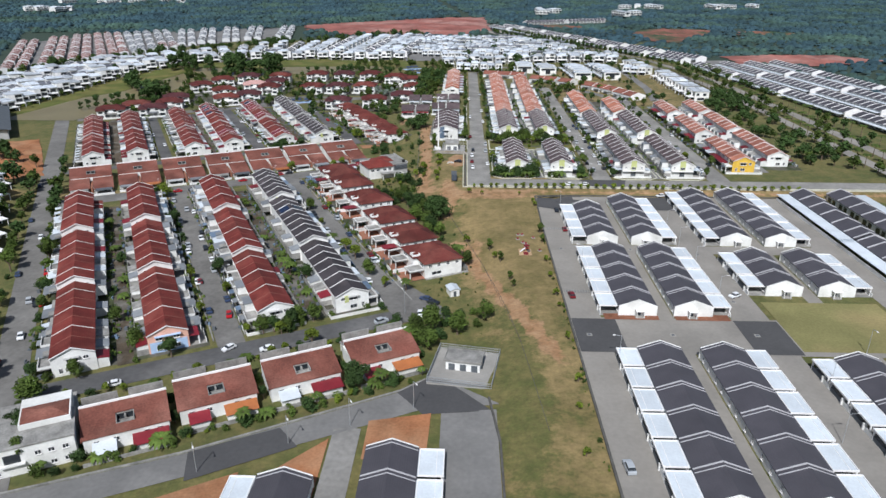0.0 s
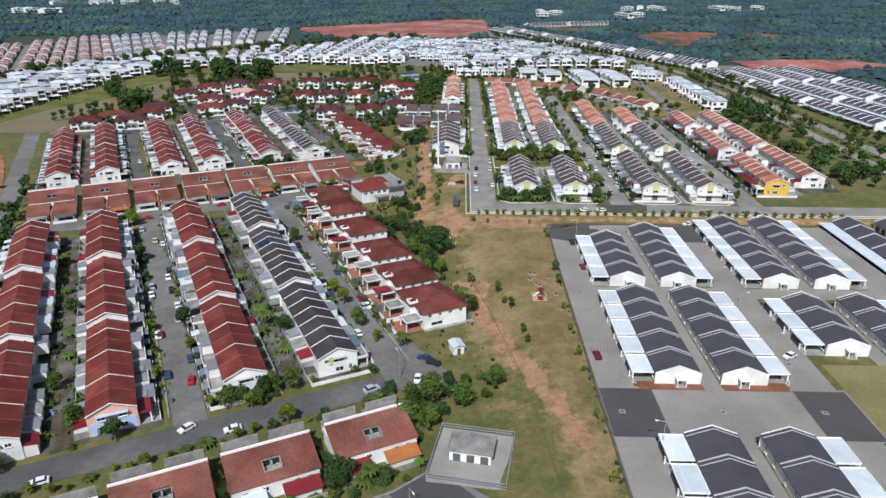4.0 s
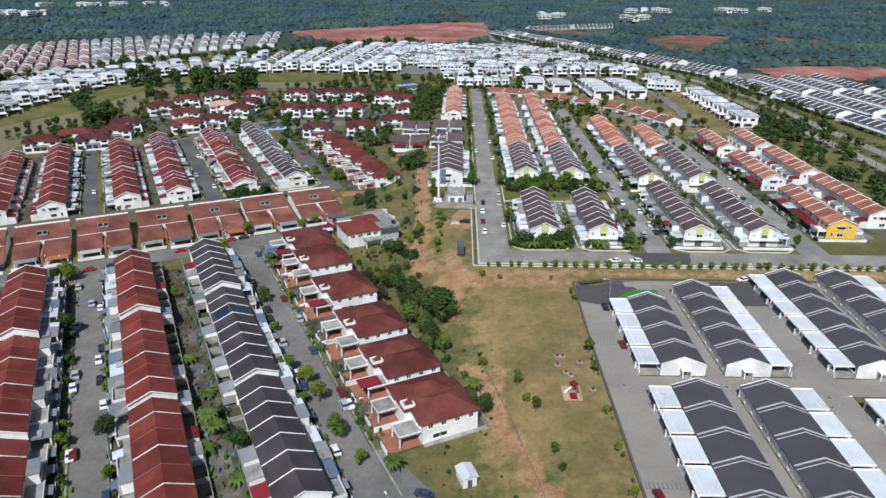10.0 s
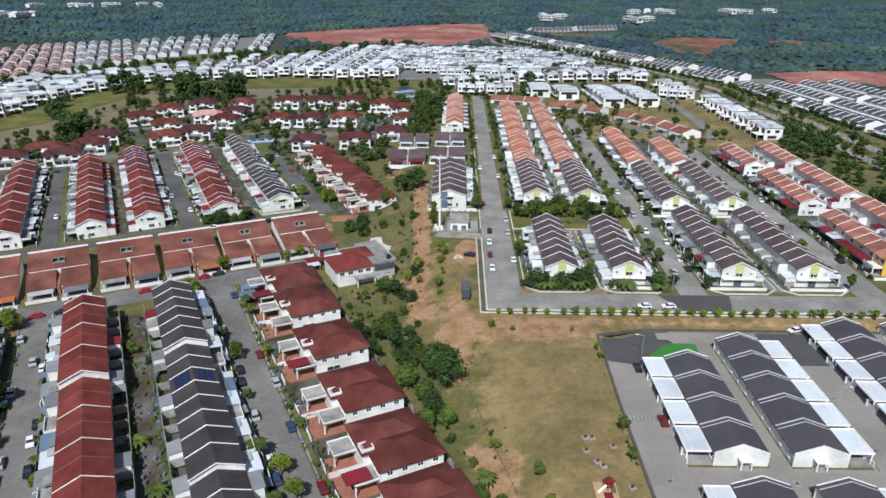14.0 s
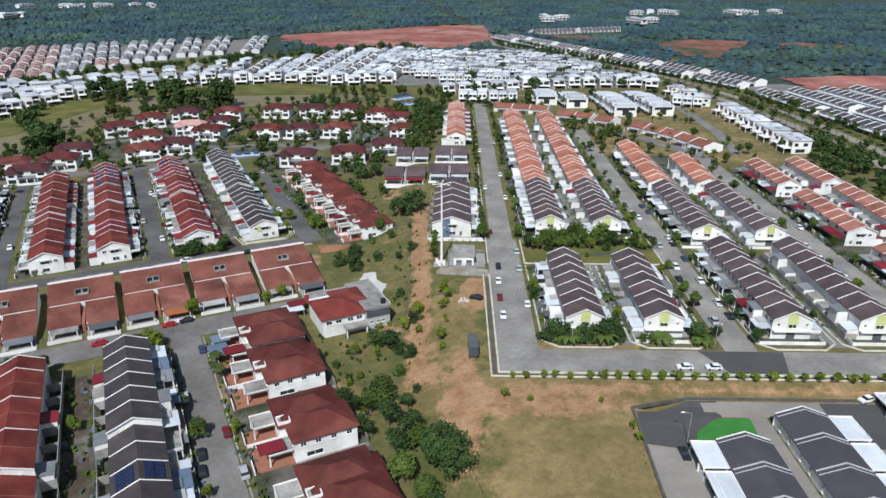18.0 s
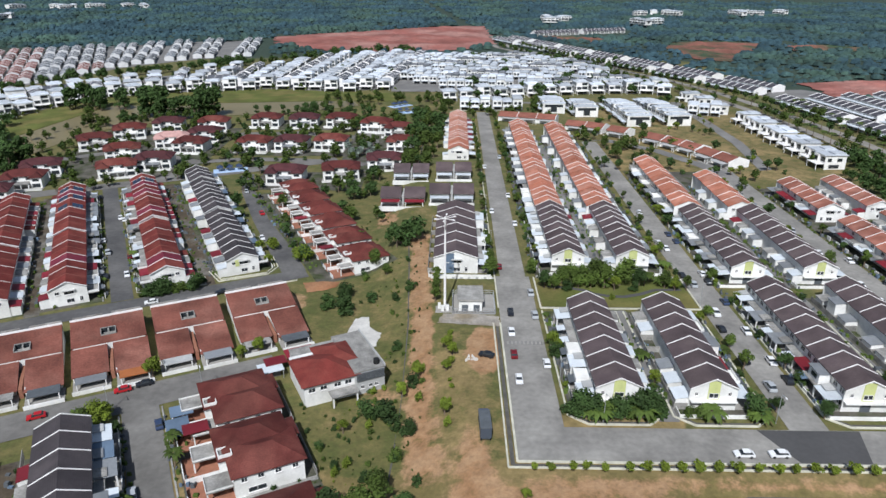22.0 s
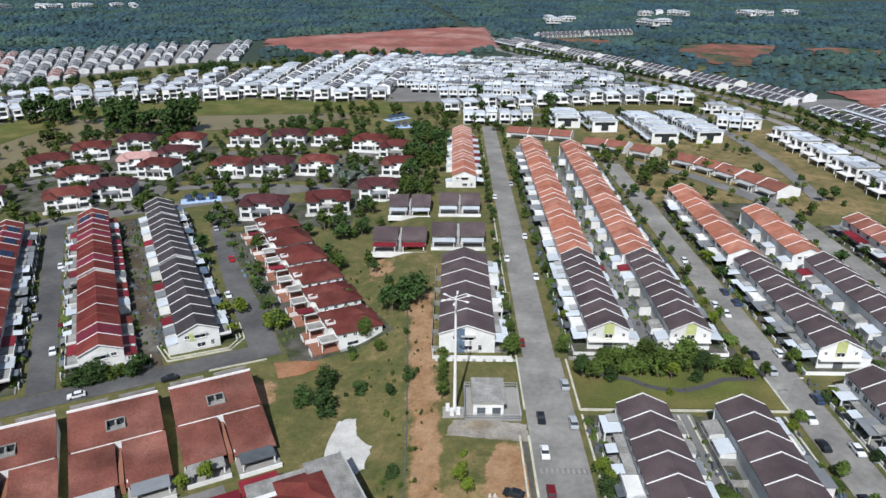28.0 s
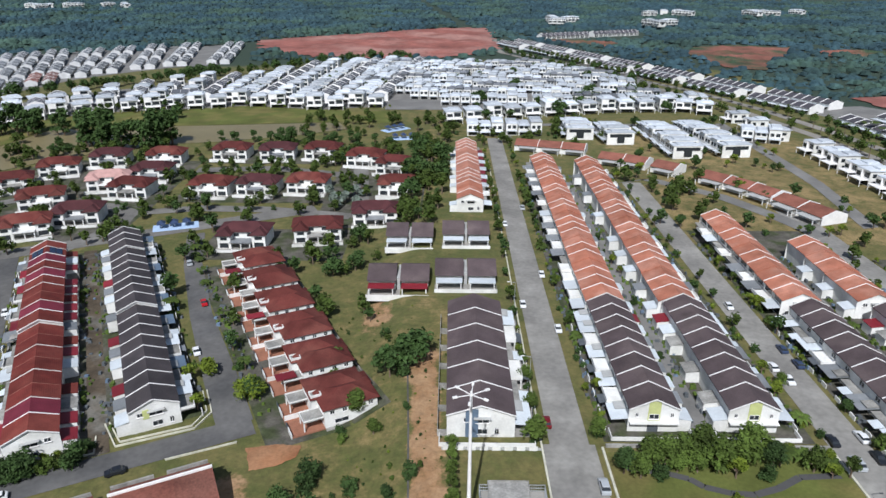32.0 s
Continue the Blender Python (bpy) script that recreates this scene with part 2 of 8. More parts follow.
def stand(ob, m):
    """A copy of a pattern with its parts at the pose m; the copies share the meshes and take over the tags."""
    root = ob.copy()
    scene.collection.objects.link(root)
    root.matrix_basis = m
    twin = {}
    for o in KIDS.get(ob, ()):
        c = twin[o] = o.copy()
        scene.collection.objects.link(c)
        c.parent = twin.get(o.parent, root)
    return root


def part(name, shape, mats, parent, label="", smooth=False):
    ob = new(name, shape.mesh(name, mats if isinstance(mats, (list, tuple)) else [mats], smooth))
    ob.parent = parent
    KIDS.setdefault(parent.parent or parent, []).append(ob)
    if label:
        ob["label"] = label
    return ob


def B(x0, x1, y0, y1, z0, z1):
    s = Shape()
    s.box(x0, x1, y0, y1, z0, z1)
    return s


def place(ob, x, y, deg, z=None):
    """A copy of a thing standing on the land, turned about the vertical."""
    return stand(ob, pose(x, y, height(x, y) if z is None else z, 0, 0, deg))


STORE = []


def template(ob):
    STORE.append(ob)
    return ob


# ---------------------------------------------------------------- ground
def axis_points(a, b, cell, far0, far1):
    mid = list(np.arange(a, b + 0.1, cell))
    out, d, p = [], cell, b
    while p < far1:
        d *= 1.35
        p = min(far1, p + d)
        out.append(p)
    pre, d, p = [], cell, a
    while p > far0:
        d *= 1.35
        p = max(far0, p - d)
        pre.append(p)
    return pre[::-1] + mid + out


def blob(x, y, cx, cy, rx, ry, soft=0.35):
    d = math.hypot((x - cx) / rx, (y - cy) / ry)
    return 1 - step(1 - soft, 1 + soft, d)


def soil_at(x, y):
    u, v = x * CU + y * SU, -x * SU + y * CU
    dry = earth = wood = 0.0
    # the open field and the eroded strip
    if 40 < y < 330:
        dry = step(-16, 12, x) * step(46, 36, x) * (0.42 + 0.5 * step(185, 240, y) + 0.2 * step(18, 26, x))
        dry = max(dry, step(298, 303, y) * step(316, 310, y))
    earth = max(earth, 0.8 * blob(x, y, 15 - 0.32 * (y - 200), y, 3.4, 3, 0.6) * step(150, 165, y) * step(262, 250, y))
    earth = max(earth, 0.72 * blob(x, y, -7, 300, 6, 26, 0.6), 0.62 * blob(x, y, 12, 300, 26, 8, 0.5), 0.55 * step(302, 305, y) * step(311, 308, y) * step(2, 8, x))
    earth = max(earth, 0.7 * blob(x, y, -19.6 - 0.05 * (y - 340), y, 4.6, 3, 0.6) * step(300, 315, y) * step(455, 440, y))
    earth = max(earth, 0.95 * blob(x, y, -3, 357, 5.2, 13), 0.6 * blob(x, y, -28, 440, 8, 10, 0.6), 0.55 * blob(x, y, 5, 135, 4, 12))
    earth = max(earth, 0.55 * blob(x, y, 5, 246, 6, 10, 0.6), 0.6 * blob(x, y, -64, 394, 5, 8, 0.5))
    dry = max(dry, 0.6 * blob(x, y, -10, 330, 12, 40, 0.5))
    dry = max(dry, 0.36 * blob(x, y, -34, 420, 26, 120, 0.4))
    earth = max(earth, 0.62 * blob(x, y, -40, 470, 6, 14, 0.6), 0.55 * blob(x, y, -22, 398, 5, 9, 0.6), 0.5 * blob(x, y, -30, 345, 6, 10, 0.6))
    # a lusher hollow beside the substation
    lush = blob(x, y, 14.5, 145, 5.5, 24, 0.5)
    dry, earth = dry * (1 - 0.9 * lush), earth * (1 - lush)
    if y > 520:
        dry = max(dry, 0.55 * step(58, 76, x) * step(205, 190, x) * step(730, 700, y))
        dry = max(dry, 0.4 * step(-60, -40, x) * step(30, 10, x))
    if y > 640:
        wood = step(1010, 1080, y + 0.15 * abs(x))
        wood = max(wood, step(150, 300, -x - 0.2 * (y - 640) - 150) * 0.9)
        wood = max(wood, step(240, 290, x - 0.0 * y) * step(560, 640, y) * 0.9)
    if x > 300 or x < -480:
        wood = max(wood, 0.9)
    return earth, dry, wood


def build_ground():
    xs = axis_points(-330, 300, 3.5, -4600, 4600)
    ys = axis_points(40, 760, 3.5, -700, 4700)
    nx, ny = len(xs), len(ys)
    verts = [(x, y, height(x, y) if -900 < y < 3000 else 1.5) for y in ys for x in xs]
    faces = [(j * nx + i, j * nx + i + 1, (j + 1) * nx + i + 1, (j + 1) * nx + i) for j in range(ny - 1) for i in range(nx - 1)]
    me = bpy.data.meshes.new("ground")
    me.from_pydata(verts, [], faces)
    me.materials.append(SOIL)
    col = me.color_attributes.new("soil", "FLOAT_COLOR", "POINT")
    flat = []
    for x, y, z in verts:
        e, d, w = soil_at(x, y)
        flat += [e, d, w, 1.0]
    col.data.foreach_set("color", flat)
    me.polygons.foreach_set("use_smooth", [True] * len(faces))
    return tagged(new("ground", me), "green and straw-dry grass with bare orange earth", "ground", kind="structure")


build_ground()


def sheet(name, material, pts, label, lift=0.10, grid=east, cell=5.0, kind="structure", category="", parent=None):
    """A draped strip between two edges: pts is a list of (left, right) plan points along it."""
    s = Shape()
    rows = []
    for (a, b), (c, d) in zip(pts, pts[1:]):
        n = max(1, int(max(math.dist(a, c), math.dist(b, d)) / cell))
        for i in range(n):
            k = i / n
            rows.append(((a[0] + (c[0] - a[0]) * k, a[1] + (c[1] - a[1]) * k), (b[0] + (d[0] - b[0]) * k, b[1] + (d[1] - b[1]) * k)))
    rows.append(pts[-1])
    w = max(1, int(math.dist(*pts[0]) / cell))
    lines = []
    for a, b in rows:
        line = []
        for i in range(w + 1):
            x, y = grid(a[0] + (b[0] - a[0]) * i / w, a[1] + (b[1] - a[1]) * i / w)
            line.append((x, y, height(x, y) + lift))
        lines.append(line)
    n = w + 1
    s.v = [p for line in lines for p in line]
    for r in range(len(lines) - 1):
        for i in range(w):
            s.f.append((r * n + i, r * n + i + 1, (r + 1) * n + i + 1, (r + 1) * n + i))
            s.m.append(0)
    ob = new(name, s.mesh(name, [material]))
    if kind:
        tagged(ob, label, category or name.rstrip("_0123456789"), kind=kind)
    if parent:
        ob.parent = parent
    return ob


def rect(name, material, x0, x1, y0, y1, label, lift=0.10, grid=east, cell=5.0, category=""):
    return sheet(name, material, [((x0, y0), (x1, y0)), ((x0, y1), (x1, y1))], label, lift, grid, cell, category=category)


def bar(name, material, pts, wide, tall, label, grid=east, category="kerb", sink=0.3):
    """A kerb or low wall along a line of plan points."""
    s = Shape()
    for a, b in zip(pts, pts[1:]):
        n = max(1, int(math.dist(a, b) / 8))
        for i in range(n):
            p = [grid(a[0] + (b[0] - a[0]) * k, a[1] + (b[1] - a[1]) * k) for k in (i / n, (i + 1) / n)]
            dx, dy = p[1][0] - p[0][0], p[1][1] - p[0][1]
            L = math.hypot(dx, dy) or 1
            ox, oy = -dy / L * wide / 2, dx / L * wide / 2
            q = [(p[0][0] - ox, p[0][1] - oy), (p[1][0] - ox, p[1][1] - oy), (p[1][0] + ox, p[1][1] + oy), (p[0][0] + ox, p[0][1] + oy)]
            zz = [height(*p[0]), height(*p[1]), height(*p[1]), height(*p[0])]
            s.solid([(*a2, z - sink) for a2, z in zip(q, zz)], [(*a2, z + tall) for a2, z in zip(q, zz)])
    return tagged(new(name, s.mesh(name, [material])), label, category, kind="structure")


def patch(name, material, outline, label, lift=0.15, wob=0.08, relief=0.0, rings=6, pieces=48, category="soil"):
    """A patch of ground with a wandering outline; relief lifts uneven heaps inside it."""
    cx, cy = sum(p[0] for p in outline) / len(outline), sum(p[1] for p in outline) / len(outline)
    n = len(outline)
    per = max(2, pieces // n)
    rim = []
    for (ax, ay), (bx, by) in zip(outline, outline[1:] + outline[:1]):
        for i in range(per):
            x, y = ax + (bx - ax) * i / per, ay + (by - ay) * i / per
            f = 1 + wob * 2 * noise.noise(Vector((x, y, 3.0)) * (9.0 / math.dist((cx, cy), outline[0])))
            rim.append((cx + (x - cx) * f, cy + (y - cy) * f))
    s = Shape()
    m = len(rim)
    size = math.dist((cx, cy), outline[0])
    for r in range(1, rings + 1):
        k = r / rings
        for x, y in rim:
            px, py = cx + (x - cx) * k, cy + (y - cy) * k
            q = Vector((px, py, 0.0)) * (5.0 / size)
            up = relief * (1 - k ** 6) * max(0.0, 0.4 + noise.noise(q) + 0.6 * noise.noise(q * 3.1))
            s.v.append((px, py, height(px, py) + lift + up))
    s.v.append((cx, cy, height(cx, cy) + lift + relief * 0.4))
    for r in range(rings - 1):
        for i in range(m):
            j = (i + 1) % m
            s.f.append((r * m + i, (r + 1) * m + i, (r + 1) * m + j, r * m + j))
    for i in range(m):
        s.f.append((len(s.v) - 1, i, (i + 1) % m))
    s.m = [0] * len(s.f)
    return tagged(new(name, s.mesh(name, [material])), label, category, kind="structure")


# ---------------------------------------------------------------- roads and open surfaces
rect("road_east_upper", ASPHALT, 4.0, 12.6, 405, 690, "worn grey asphalt estate road", category="road")
rect("road_east_main", ASPHALT, 2.4, 13.8, 312, 405, "worn grey asphalt estate road", category="road")
rect("road_east_south", ASPHALT, 2.4, 205, 312, 323.5, "worn grey asphalt estate road", 0.11, category="road")
rect("road_east_middle", ASPHALT, 64.5, 73.5, 323, 600, "worn grey asphalt residential street", 0.10, category="road")
rect("road_east_outer", ASPHALT, 120.5, 131, 323, 560, "worn grey asphalt residential street", 0.10, category="road")
rect("road_lower_west", PALEROAD, 33.5, 43.0, 60, 296, "pale premix road beside the field", category="road")
rect("road_lower_middle", PALEROAD, 82.6, 94.0, 60, 300, "pale premix road between bungalow rows", category="road")
rect("road_lower_outer", PALEROAD, 134, 145, 60, 300, "pale premix road between bungalow rows", category="road")
rect("road_lower_cross", PALEROAD, 33.6, 150, 164.6, 185.4, "pale premix cross road", 0.13, category="road")
rect("road_lower_lane", PALEROAD, 43, 134, 236.8, 244.6, "narrow cross lane between house rows", 0.13, category="road")
for x0, x1 in ((33.7, 47), (82.5, 95.5)):
    rect("road_lower_junction", NEWASPHALT, x0, x1, 165, 184.5, "dark resurfaced road junction", 0.19, category="road")
sheet("road_lower_top", NEWASPHALT, [((33.6, 285), (43.2, 285)), ((33.6, 292), (47.3, 292)), ((33.8, 296), (54.6, 297)), ((48, 302.9), (55, 302.9))], "dark asphalt turning area", 0.19, category="road")
rect("road_lower_north", PALEROAD, 51, 150, 297, 302.8, "pale premix road under the bank", 0.13, category="road")
sheet("road_south_patch", NEWASPHALT, [((57, 323.3), (62, 312.3)), ((80, 323.3), (77, 312.3))], "dark resurfaced stretch of road", 0.16, category="road")
rect("road_lower_corner", NEWASPHALT, 80, 96, 286, 302.6, "dark resurfaced road junction", 0.21, category="road")

W = west
rect("road_west_left", WESTROAD, -44, -35, 120, 620, "worn asphalt road along the estate edge", grid=W, category="road")
rect("road_west_cross", DARKSTREET, -36, 84, 175.4, 184.5, "worn asphalt cross street", 0.12, grid=W, category="road")
rect("road_west_middle", WESTROAD, 14.2, 22.2, 184, 342, "worn asphalt street with parked cars", 0.11, grid=W, category="road")
rect("road_west_inner", WESTROAD, 68.5, 77.2, 184, 342, "worn asphalt street with parked cars", 0.11, grid=W, category="road")
rect("road_west_brown", WESTROAD, -34, 108, 339, 350.5, "worn asphalt street before the brown houses", 0.13, grid=W, category="road")
rect("road_west_upper_cross", DARKSTREET, -34, 132, 397.4, 404.6, "worn asphalt cross street", 0.12, grid=W, category="road")
rect("road_west_upper_middle", DARKSTREET, 68.2, 75.0, 405, 545, "worn asphalt street with parked cars", 0.11, grid=W, category="road")
sheet("road_west_upper_inner", DARKSTREET, [((124, 403), (132.5, 403)), ((124.2, 425), (132.8, 425)), ((125.7, 463), (132.4, 463)), ((129, 505), (135.4, 505)), ((134, 536), (141, 536))], "worn asphalt street with parked cars", 0.11, grid=W, category="road")
rect("road_west_upper_left", DARKSTREET, 15.6, 21.6, 405, 545, "worn asphalt street", 0.11, grid=W, category="road")
rect("road_west_far", WESTROAD, -30, 190, 540, 550, "worn asphalt street beside bungalows", 0.14, grid=W, category="road")
sheet("road_turning_head", WESTROAD, [((68, 176), (86, 171)), ((68, 190), (84, 188)), ((68, 205), (80, 205))], "worn asphalt turning head", 0.16, grid=W, category="road")
sheet("road_south_concrete", MIDROAD, [((-48, 131), (-48, 141.5)), ((0, 129.5), (0, 138)), ((58, 130), (54, 140)), ((74, 123), (66, 143))], "pale concrete perimeter road", 0.14, grid=W, category="road")
sheet("road_south_junction", NEWASPHALT, [((-1, 128), (1, 138.2)), ((24, 129), (22, 138.2))], "dark asphalt patch on the perimeter road", 0.2, grid=W, category="road")
sheet("road_south_junction_east", NEWASPHALT, [((55, 128), (53, 140.5)), ((71, 122), (66, 143.5))], "dark asphalt patch on the perimeter road", 0.2, grid=W, category="road")
rect("road_south_stub", MIDROAD, -4.5, 9.2, 60, 141, "pale concrete side road", 0.15, category="road")
rect("road_south_alley", ASPHALT, -30, -23.5, 60, 133, "narrow dark alley between clay plots", 0.13, category="road")
for k, (u, v0, v1) in enumerate(((-10.5, 186, 330), (45, 190, 330), (45.5, 405, 535), (99, 405, 535), (-7, 405, 535))):
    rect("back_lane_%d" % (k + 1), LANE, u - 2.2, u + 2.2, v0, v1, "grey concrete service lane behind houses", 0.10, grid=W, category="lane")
for k, (x, y0, y1) in enumerate(((38.4, 326, 381), (97.3, 326, 392), (38.4, 405, 600), (96.5, 398, 540), (154, 340, 505), (62.8, 60, 300), (113.7, 60, 303))):
    rect("back_lane_%d" % (k + 6), MIDROAD if k < 5 else PALEROAD, x - 2.4, x + 2.4, y0, y1, "concrete service lane between house backs", 0.10, category="lane")

YARD = mat("yard_soil_and_concrete", (0.105, 0.097, 0.08), 0.95, 0.4, 0.25, 1.6, 0.3, other=(0.055, 0.065, 0.03))
for k, (u0, u1, v0, v1) in enumerate(((-32, 12.4, 187, 328), (22.4, 67.8, 189, 330), (79.2, 106, 202, 336), (-30, 14, 407, 530), (24, 66.3, 407, 532), (76.7, 122.3, 410, 534), (133, 163, 390, 500))):
    rect("yard_ground_%d" % (k + 1), YARD, u0, u1, v0, v1, "mixed soil, weeds and concrete of house yards", 0.05, grid=W, category="yard")
for k, (x0, x1, y0, y1) in enumerate(((16, 62, 329, 380), (75, 120, 329, 391), (16, 62, 406, 595), (75, 119, 398, 536), (132, 176, 345, 508))):
    rect("yard_ground_%d" % (k + 8), YARD, x0, x1, y0, y1, "mixed soil, weeds and concrete of house yards", 0.05, category="yard")

for k, (x0, x1, y0, y1) in enumerate(((-146, -74, 579, 612), (-150, -76, 638, 664), (-238, -152, 530, 642), (-113, -58, 514, 546), (-76, -30, 548, 642), (-268, -216, 478, 528))):
    rect("yard_ground_%d" % (k + 13), YARD, x0, x1, y0, y1, "mixed soil, weeds and concrete of house yards", 0.06, category="yard", cell=8)
for k, line in enumerate(([(-168, 519), (-156, 546), (-157, 564), (-131, 571), (-100, 570), (-61, 562)], [(-57, 560), (-60, 588), (-66, 640)], [(-157, 564), (-170, 572), (-214, 582), (-246, 560)], [(-150, 626), (-110, 630), (-66, 618)])):
    rim = []
    for n, (x, y) in enumerate(line):
        (ax, ay), (bx, by) = line[max(0, n - 1)], line[min(len(line) - 1, n + 1)]
        d = math.dist((ax, ay), (bx, by)) / 3.8
        rim.append(((x + (by - ay) / d, y - (bx - ax) / d), (x - (by - ay) / d, y + (bx - ax) / d)))
    sheet("lane_pond_%d" % (k + 1), WESTROAD, rim, "worn asphalt lane among paired houses", 0.18 + 0.02 * k, category="road", cell=4)

# park, lawns, plots
rect("park_lawn", LAWN, 16, 64, 383, 402.5, "mown pocket park lawn", 0.14, category="lawn")
rect("court_lawn", mat("dry_lawn", (0.20, 0.185, 0.075), 0.95, 0.25, 0.05, 1.5, 0.4, other=(0.27, 0.22, 0.10)), 96, 132.5, 167, 197.5, "dry open lawn square", 0.14, category="lawn")
sheet("turf_lawn", TURF, [((45, 285.6), (60, 285.6)), ((46.5, 290.5), (60.5, 290.5)), ((52.5, 296.4), (61, 296.6))], "bright green artificial turf garden", 0.24, category="lawn")
for x0, x1 in ((44, 60.5), (65.5, 82)):
    rect("house_end_soil", mat("red_soil", (0.20, 0.085, 0.05), 0.95, 0.3, 0.4, 2.0, 0.4), x0, x1, 184.2, 188, "bare red soil bed at the row end", 0.22, category="soil")
sheet("clay_plot", CLAY, [((-22, 122), (-7.5, 122)), ((-22, 136), (-7, 139.5))], "bare orange clay house plot", 0.2, category="soil")
sheet("clay_plot_west", CLAY, [((-41, 106), (-30.5, 106)), ((-41, 117.5), (-30.5, 129))], "bare orange clay house plot", 0.2, category="soil")
sheet("clay_plot_far_west", CLAY, [((-66, 92), (-50, 92)), ((-64, 108), (-48, 117))], "bare orange clay house plot", 0.2, category="soil")
patch("clay_forecourt", CLAY, [(-63.7, 408.8), (-57, 410.4), (-51.1, 410.1), (-52, 406), (-55.7, 403.2), (-61.1, 401.5)], "bare orange clay forecourt", 0.16, 0.05, rings=3)
patch("gravel_patch", GRAVEL, [(-43, 365), (-38, 363.5), (-34, 367), (-33, 374), (-37, 378), (-38, 384.5), (-42, 383.5), (-43.5, 374)], "white gravel clearing on grass", 0.16, 0.07, rings=3, category="gravel")
patch("gravel_forecourt", mat("dusty_gravel", (0.33, 0.30, 0.26), 0.95, 0.3, 0.25, 2.0, 0.3, other=(0.24, 0.20, 0.14)), [(-16, 372), (-8, 371), (2, 370), (2, 376), (-6, 378), (-15, 377.5)], "dusty pale gravel before the switch house", 0.15, 0.08, rings=3, category="gravel")
rect("play_mat", SAND, 21.5, 26.2, 233, 239.5, "square rubber play mat", 0.16, cell=2, category="play area")
CLEAR = [[(-287, 1260), (-231, 1311), (-156, 1369), (-32, 1480), (40, 1484), (44, 1300), (38, 1150), (-23, 1070), (-118, 1066), (-200, 1094), (-250, 1160)],
         [(116, 1295), (118, 1250), (150, 1235), (186, 1200), (215, 1215), (200, 1262), (160, 1290)],
         [(266, 1000), (300, 985), (335, 1060), (380, 1120), (420, 1200), (372, 1235), (290, 1200), (262, 1120)],
         [(420, 1110), (500, 1100), (540, 1140), (500, 1175), (440, 1165)],
         [(296, 760), (330, 740), (400, 760), (470, 800), (440, 850), (360, 850), (300, 830)]]
SCRUBCLAY = mat("red_clay_with_scrub", (0.22, 0.095, 0.07), 0.95, 0.3, 0.025, 0.15, 0.5, other=(0.045, 0.075, 0.04))
for k, ring in enumerate(CLEAR):
    patch("far_red_clearing_%d" % (k + 1), SCRUBCLAY if k in (1, 2, 3) else REDCLAY, ring, "cleared and terraced site of red clay", 0.8, 0.06, 3.0 if k == 0 else 2.5, 22, 132 if k == 0 else 70)
patch("west_red_clearing", CLAY, [(-287, 405), (-267, 413), (-243, 376), (-220, 337), (-238, 327), (-275, 350)], "bare clay building site", 0.3, 0.04, 0.8)
sheet("pond", PONDWATER, [((-330, 470), (-276, 470)), ((-322, 520), (-270, 505)), ((-316, 560), (-262, 535)), ((-296, 590), (-258, 575)), ((-284, 640), (-252, 622)), ((-268, 706), (-236, 640)), ((-215, 704), (-190, 672)), ((-199, 716), (-152, 680)), ((-140, 724), (-111, 696)), ((-92, 731), (-84, 712))], "muddy brown retention pond", 0.2, category="pond", cell=6)
sheet("bank_lawn", LAWN, [((-342, 470), (-330, 470)), ((-342, 540), (-318, 540)), ((-336, 590), (-297, 592)), ((-326, 650), (-285, 642)), ((-305, 700), (-269, 708)), ((-280, 742), (-216, 707)), ((-245, 762), (-200, 719)), ((-200, 775), (-140, 727)), ((-165, 786), (-92, 734)), ((-108, 772), (-70, 728)), ((-60, 770), (-50, 735))], "green pond bank lawn", 0.16, category="lawn", cell=8)
LEFTWAY = [(214, 330), (215, 480), (213, 620), (203, 700), (188, 780), (166, 850), (40, 1130), (10, 1400)]
sheet("boulevard", PALEROAD, [((x, y), (x + 7.5, y + 1.5)) for x, y in LEFTWAY], "pale boulevard carriageway lined with palms", 0.14, category="road", cell=8)
sheet("boulevard_return", PALEROAD, [((x + 17, y + 4), (x + 24.5, y + 5.5)) for x, y in LEFTWAY], "pale boulevard carriageway lined with palms", 0.14, category="road", cell=8)
rect("far_estate_ground", MIDROAD, -66, 160, 776, 1030, "grey streets and paving between white houses", 0.3, cell=20, category="pavement")
FRONT = [(-341, 470), (-344, 538), (-340, 589), (-332, 646), (-311, 697), (-287, 743), (-251, 764), (-204, 776), (-168, 789), (-112, 775), (-62, 790)]
BACK = [(-440, 540), (-425, 610), (-413, 655), (-400, 700), (-380, 746), (-343, 790), (-310, 840), (-235, 906), (-172, 963), (-101, 1036), (-50, 1040)]
sheet("far_estate_ground_west", MIDROAD, list(zip(BACK, FRONT)), "grey streets and paving between white houses", 0.12, cell=20, category="pavement")
FOOT = [(-441, 664), (-424, 700), (-414, 739), (-400, 775), (-386, 800), (-377, 825), (-366, 863), (-360, 903), (-345, 932), (-322, 964), (-300, 990), (-262, 1010)]
HEAD = [(-590, 940), (-577, 990), (-562, 1025), (-545, 1050), (-523, 1066), (-501, 1085), (-480, 1107), (-448, 1130), (-420, 1154), (-390, 1178), (-352, 1193), (-300, 1205)]
sheet("far_rows_ground", MIDROAD, list(zip(HEAD, FOOT)), "grey streets between far terrace rows", 0.12, cell=20, category="pavement")
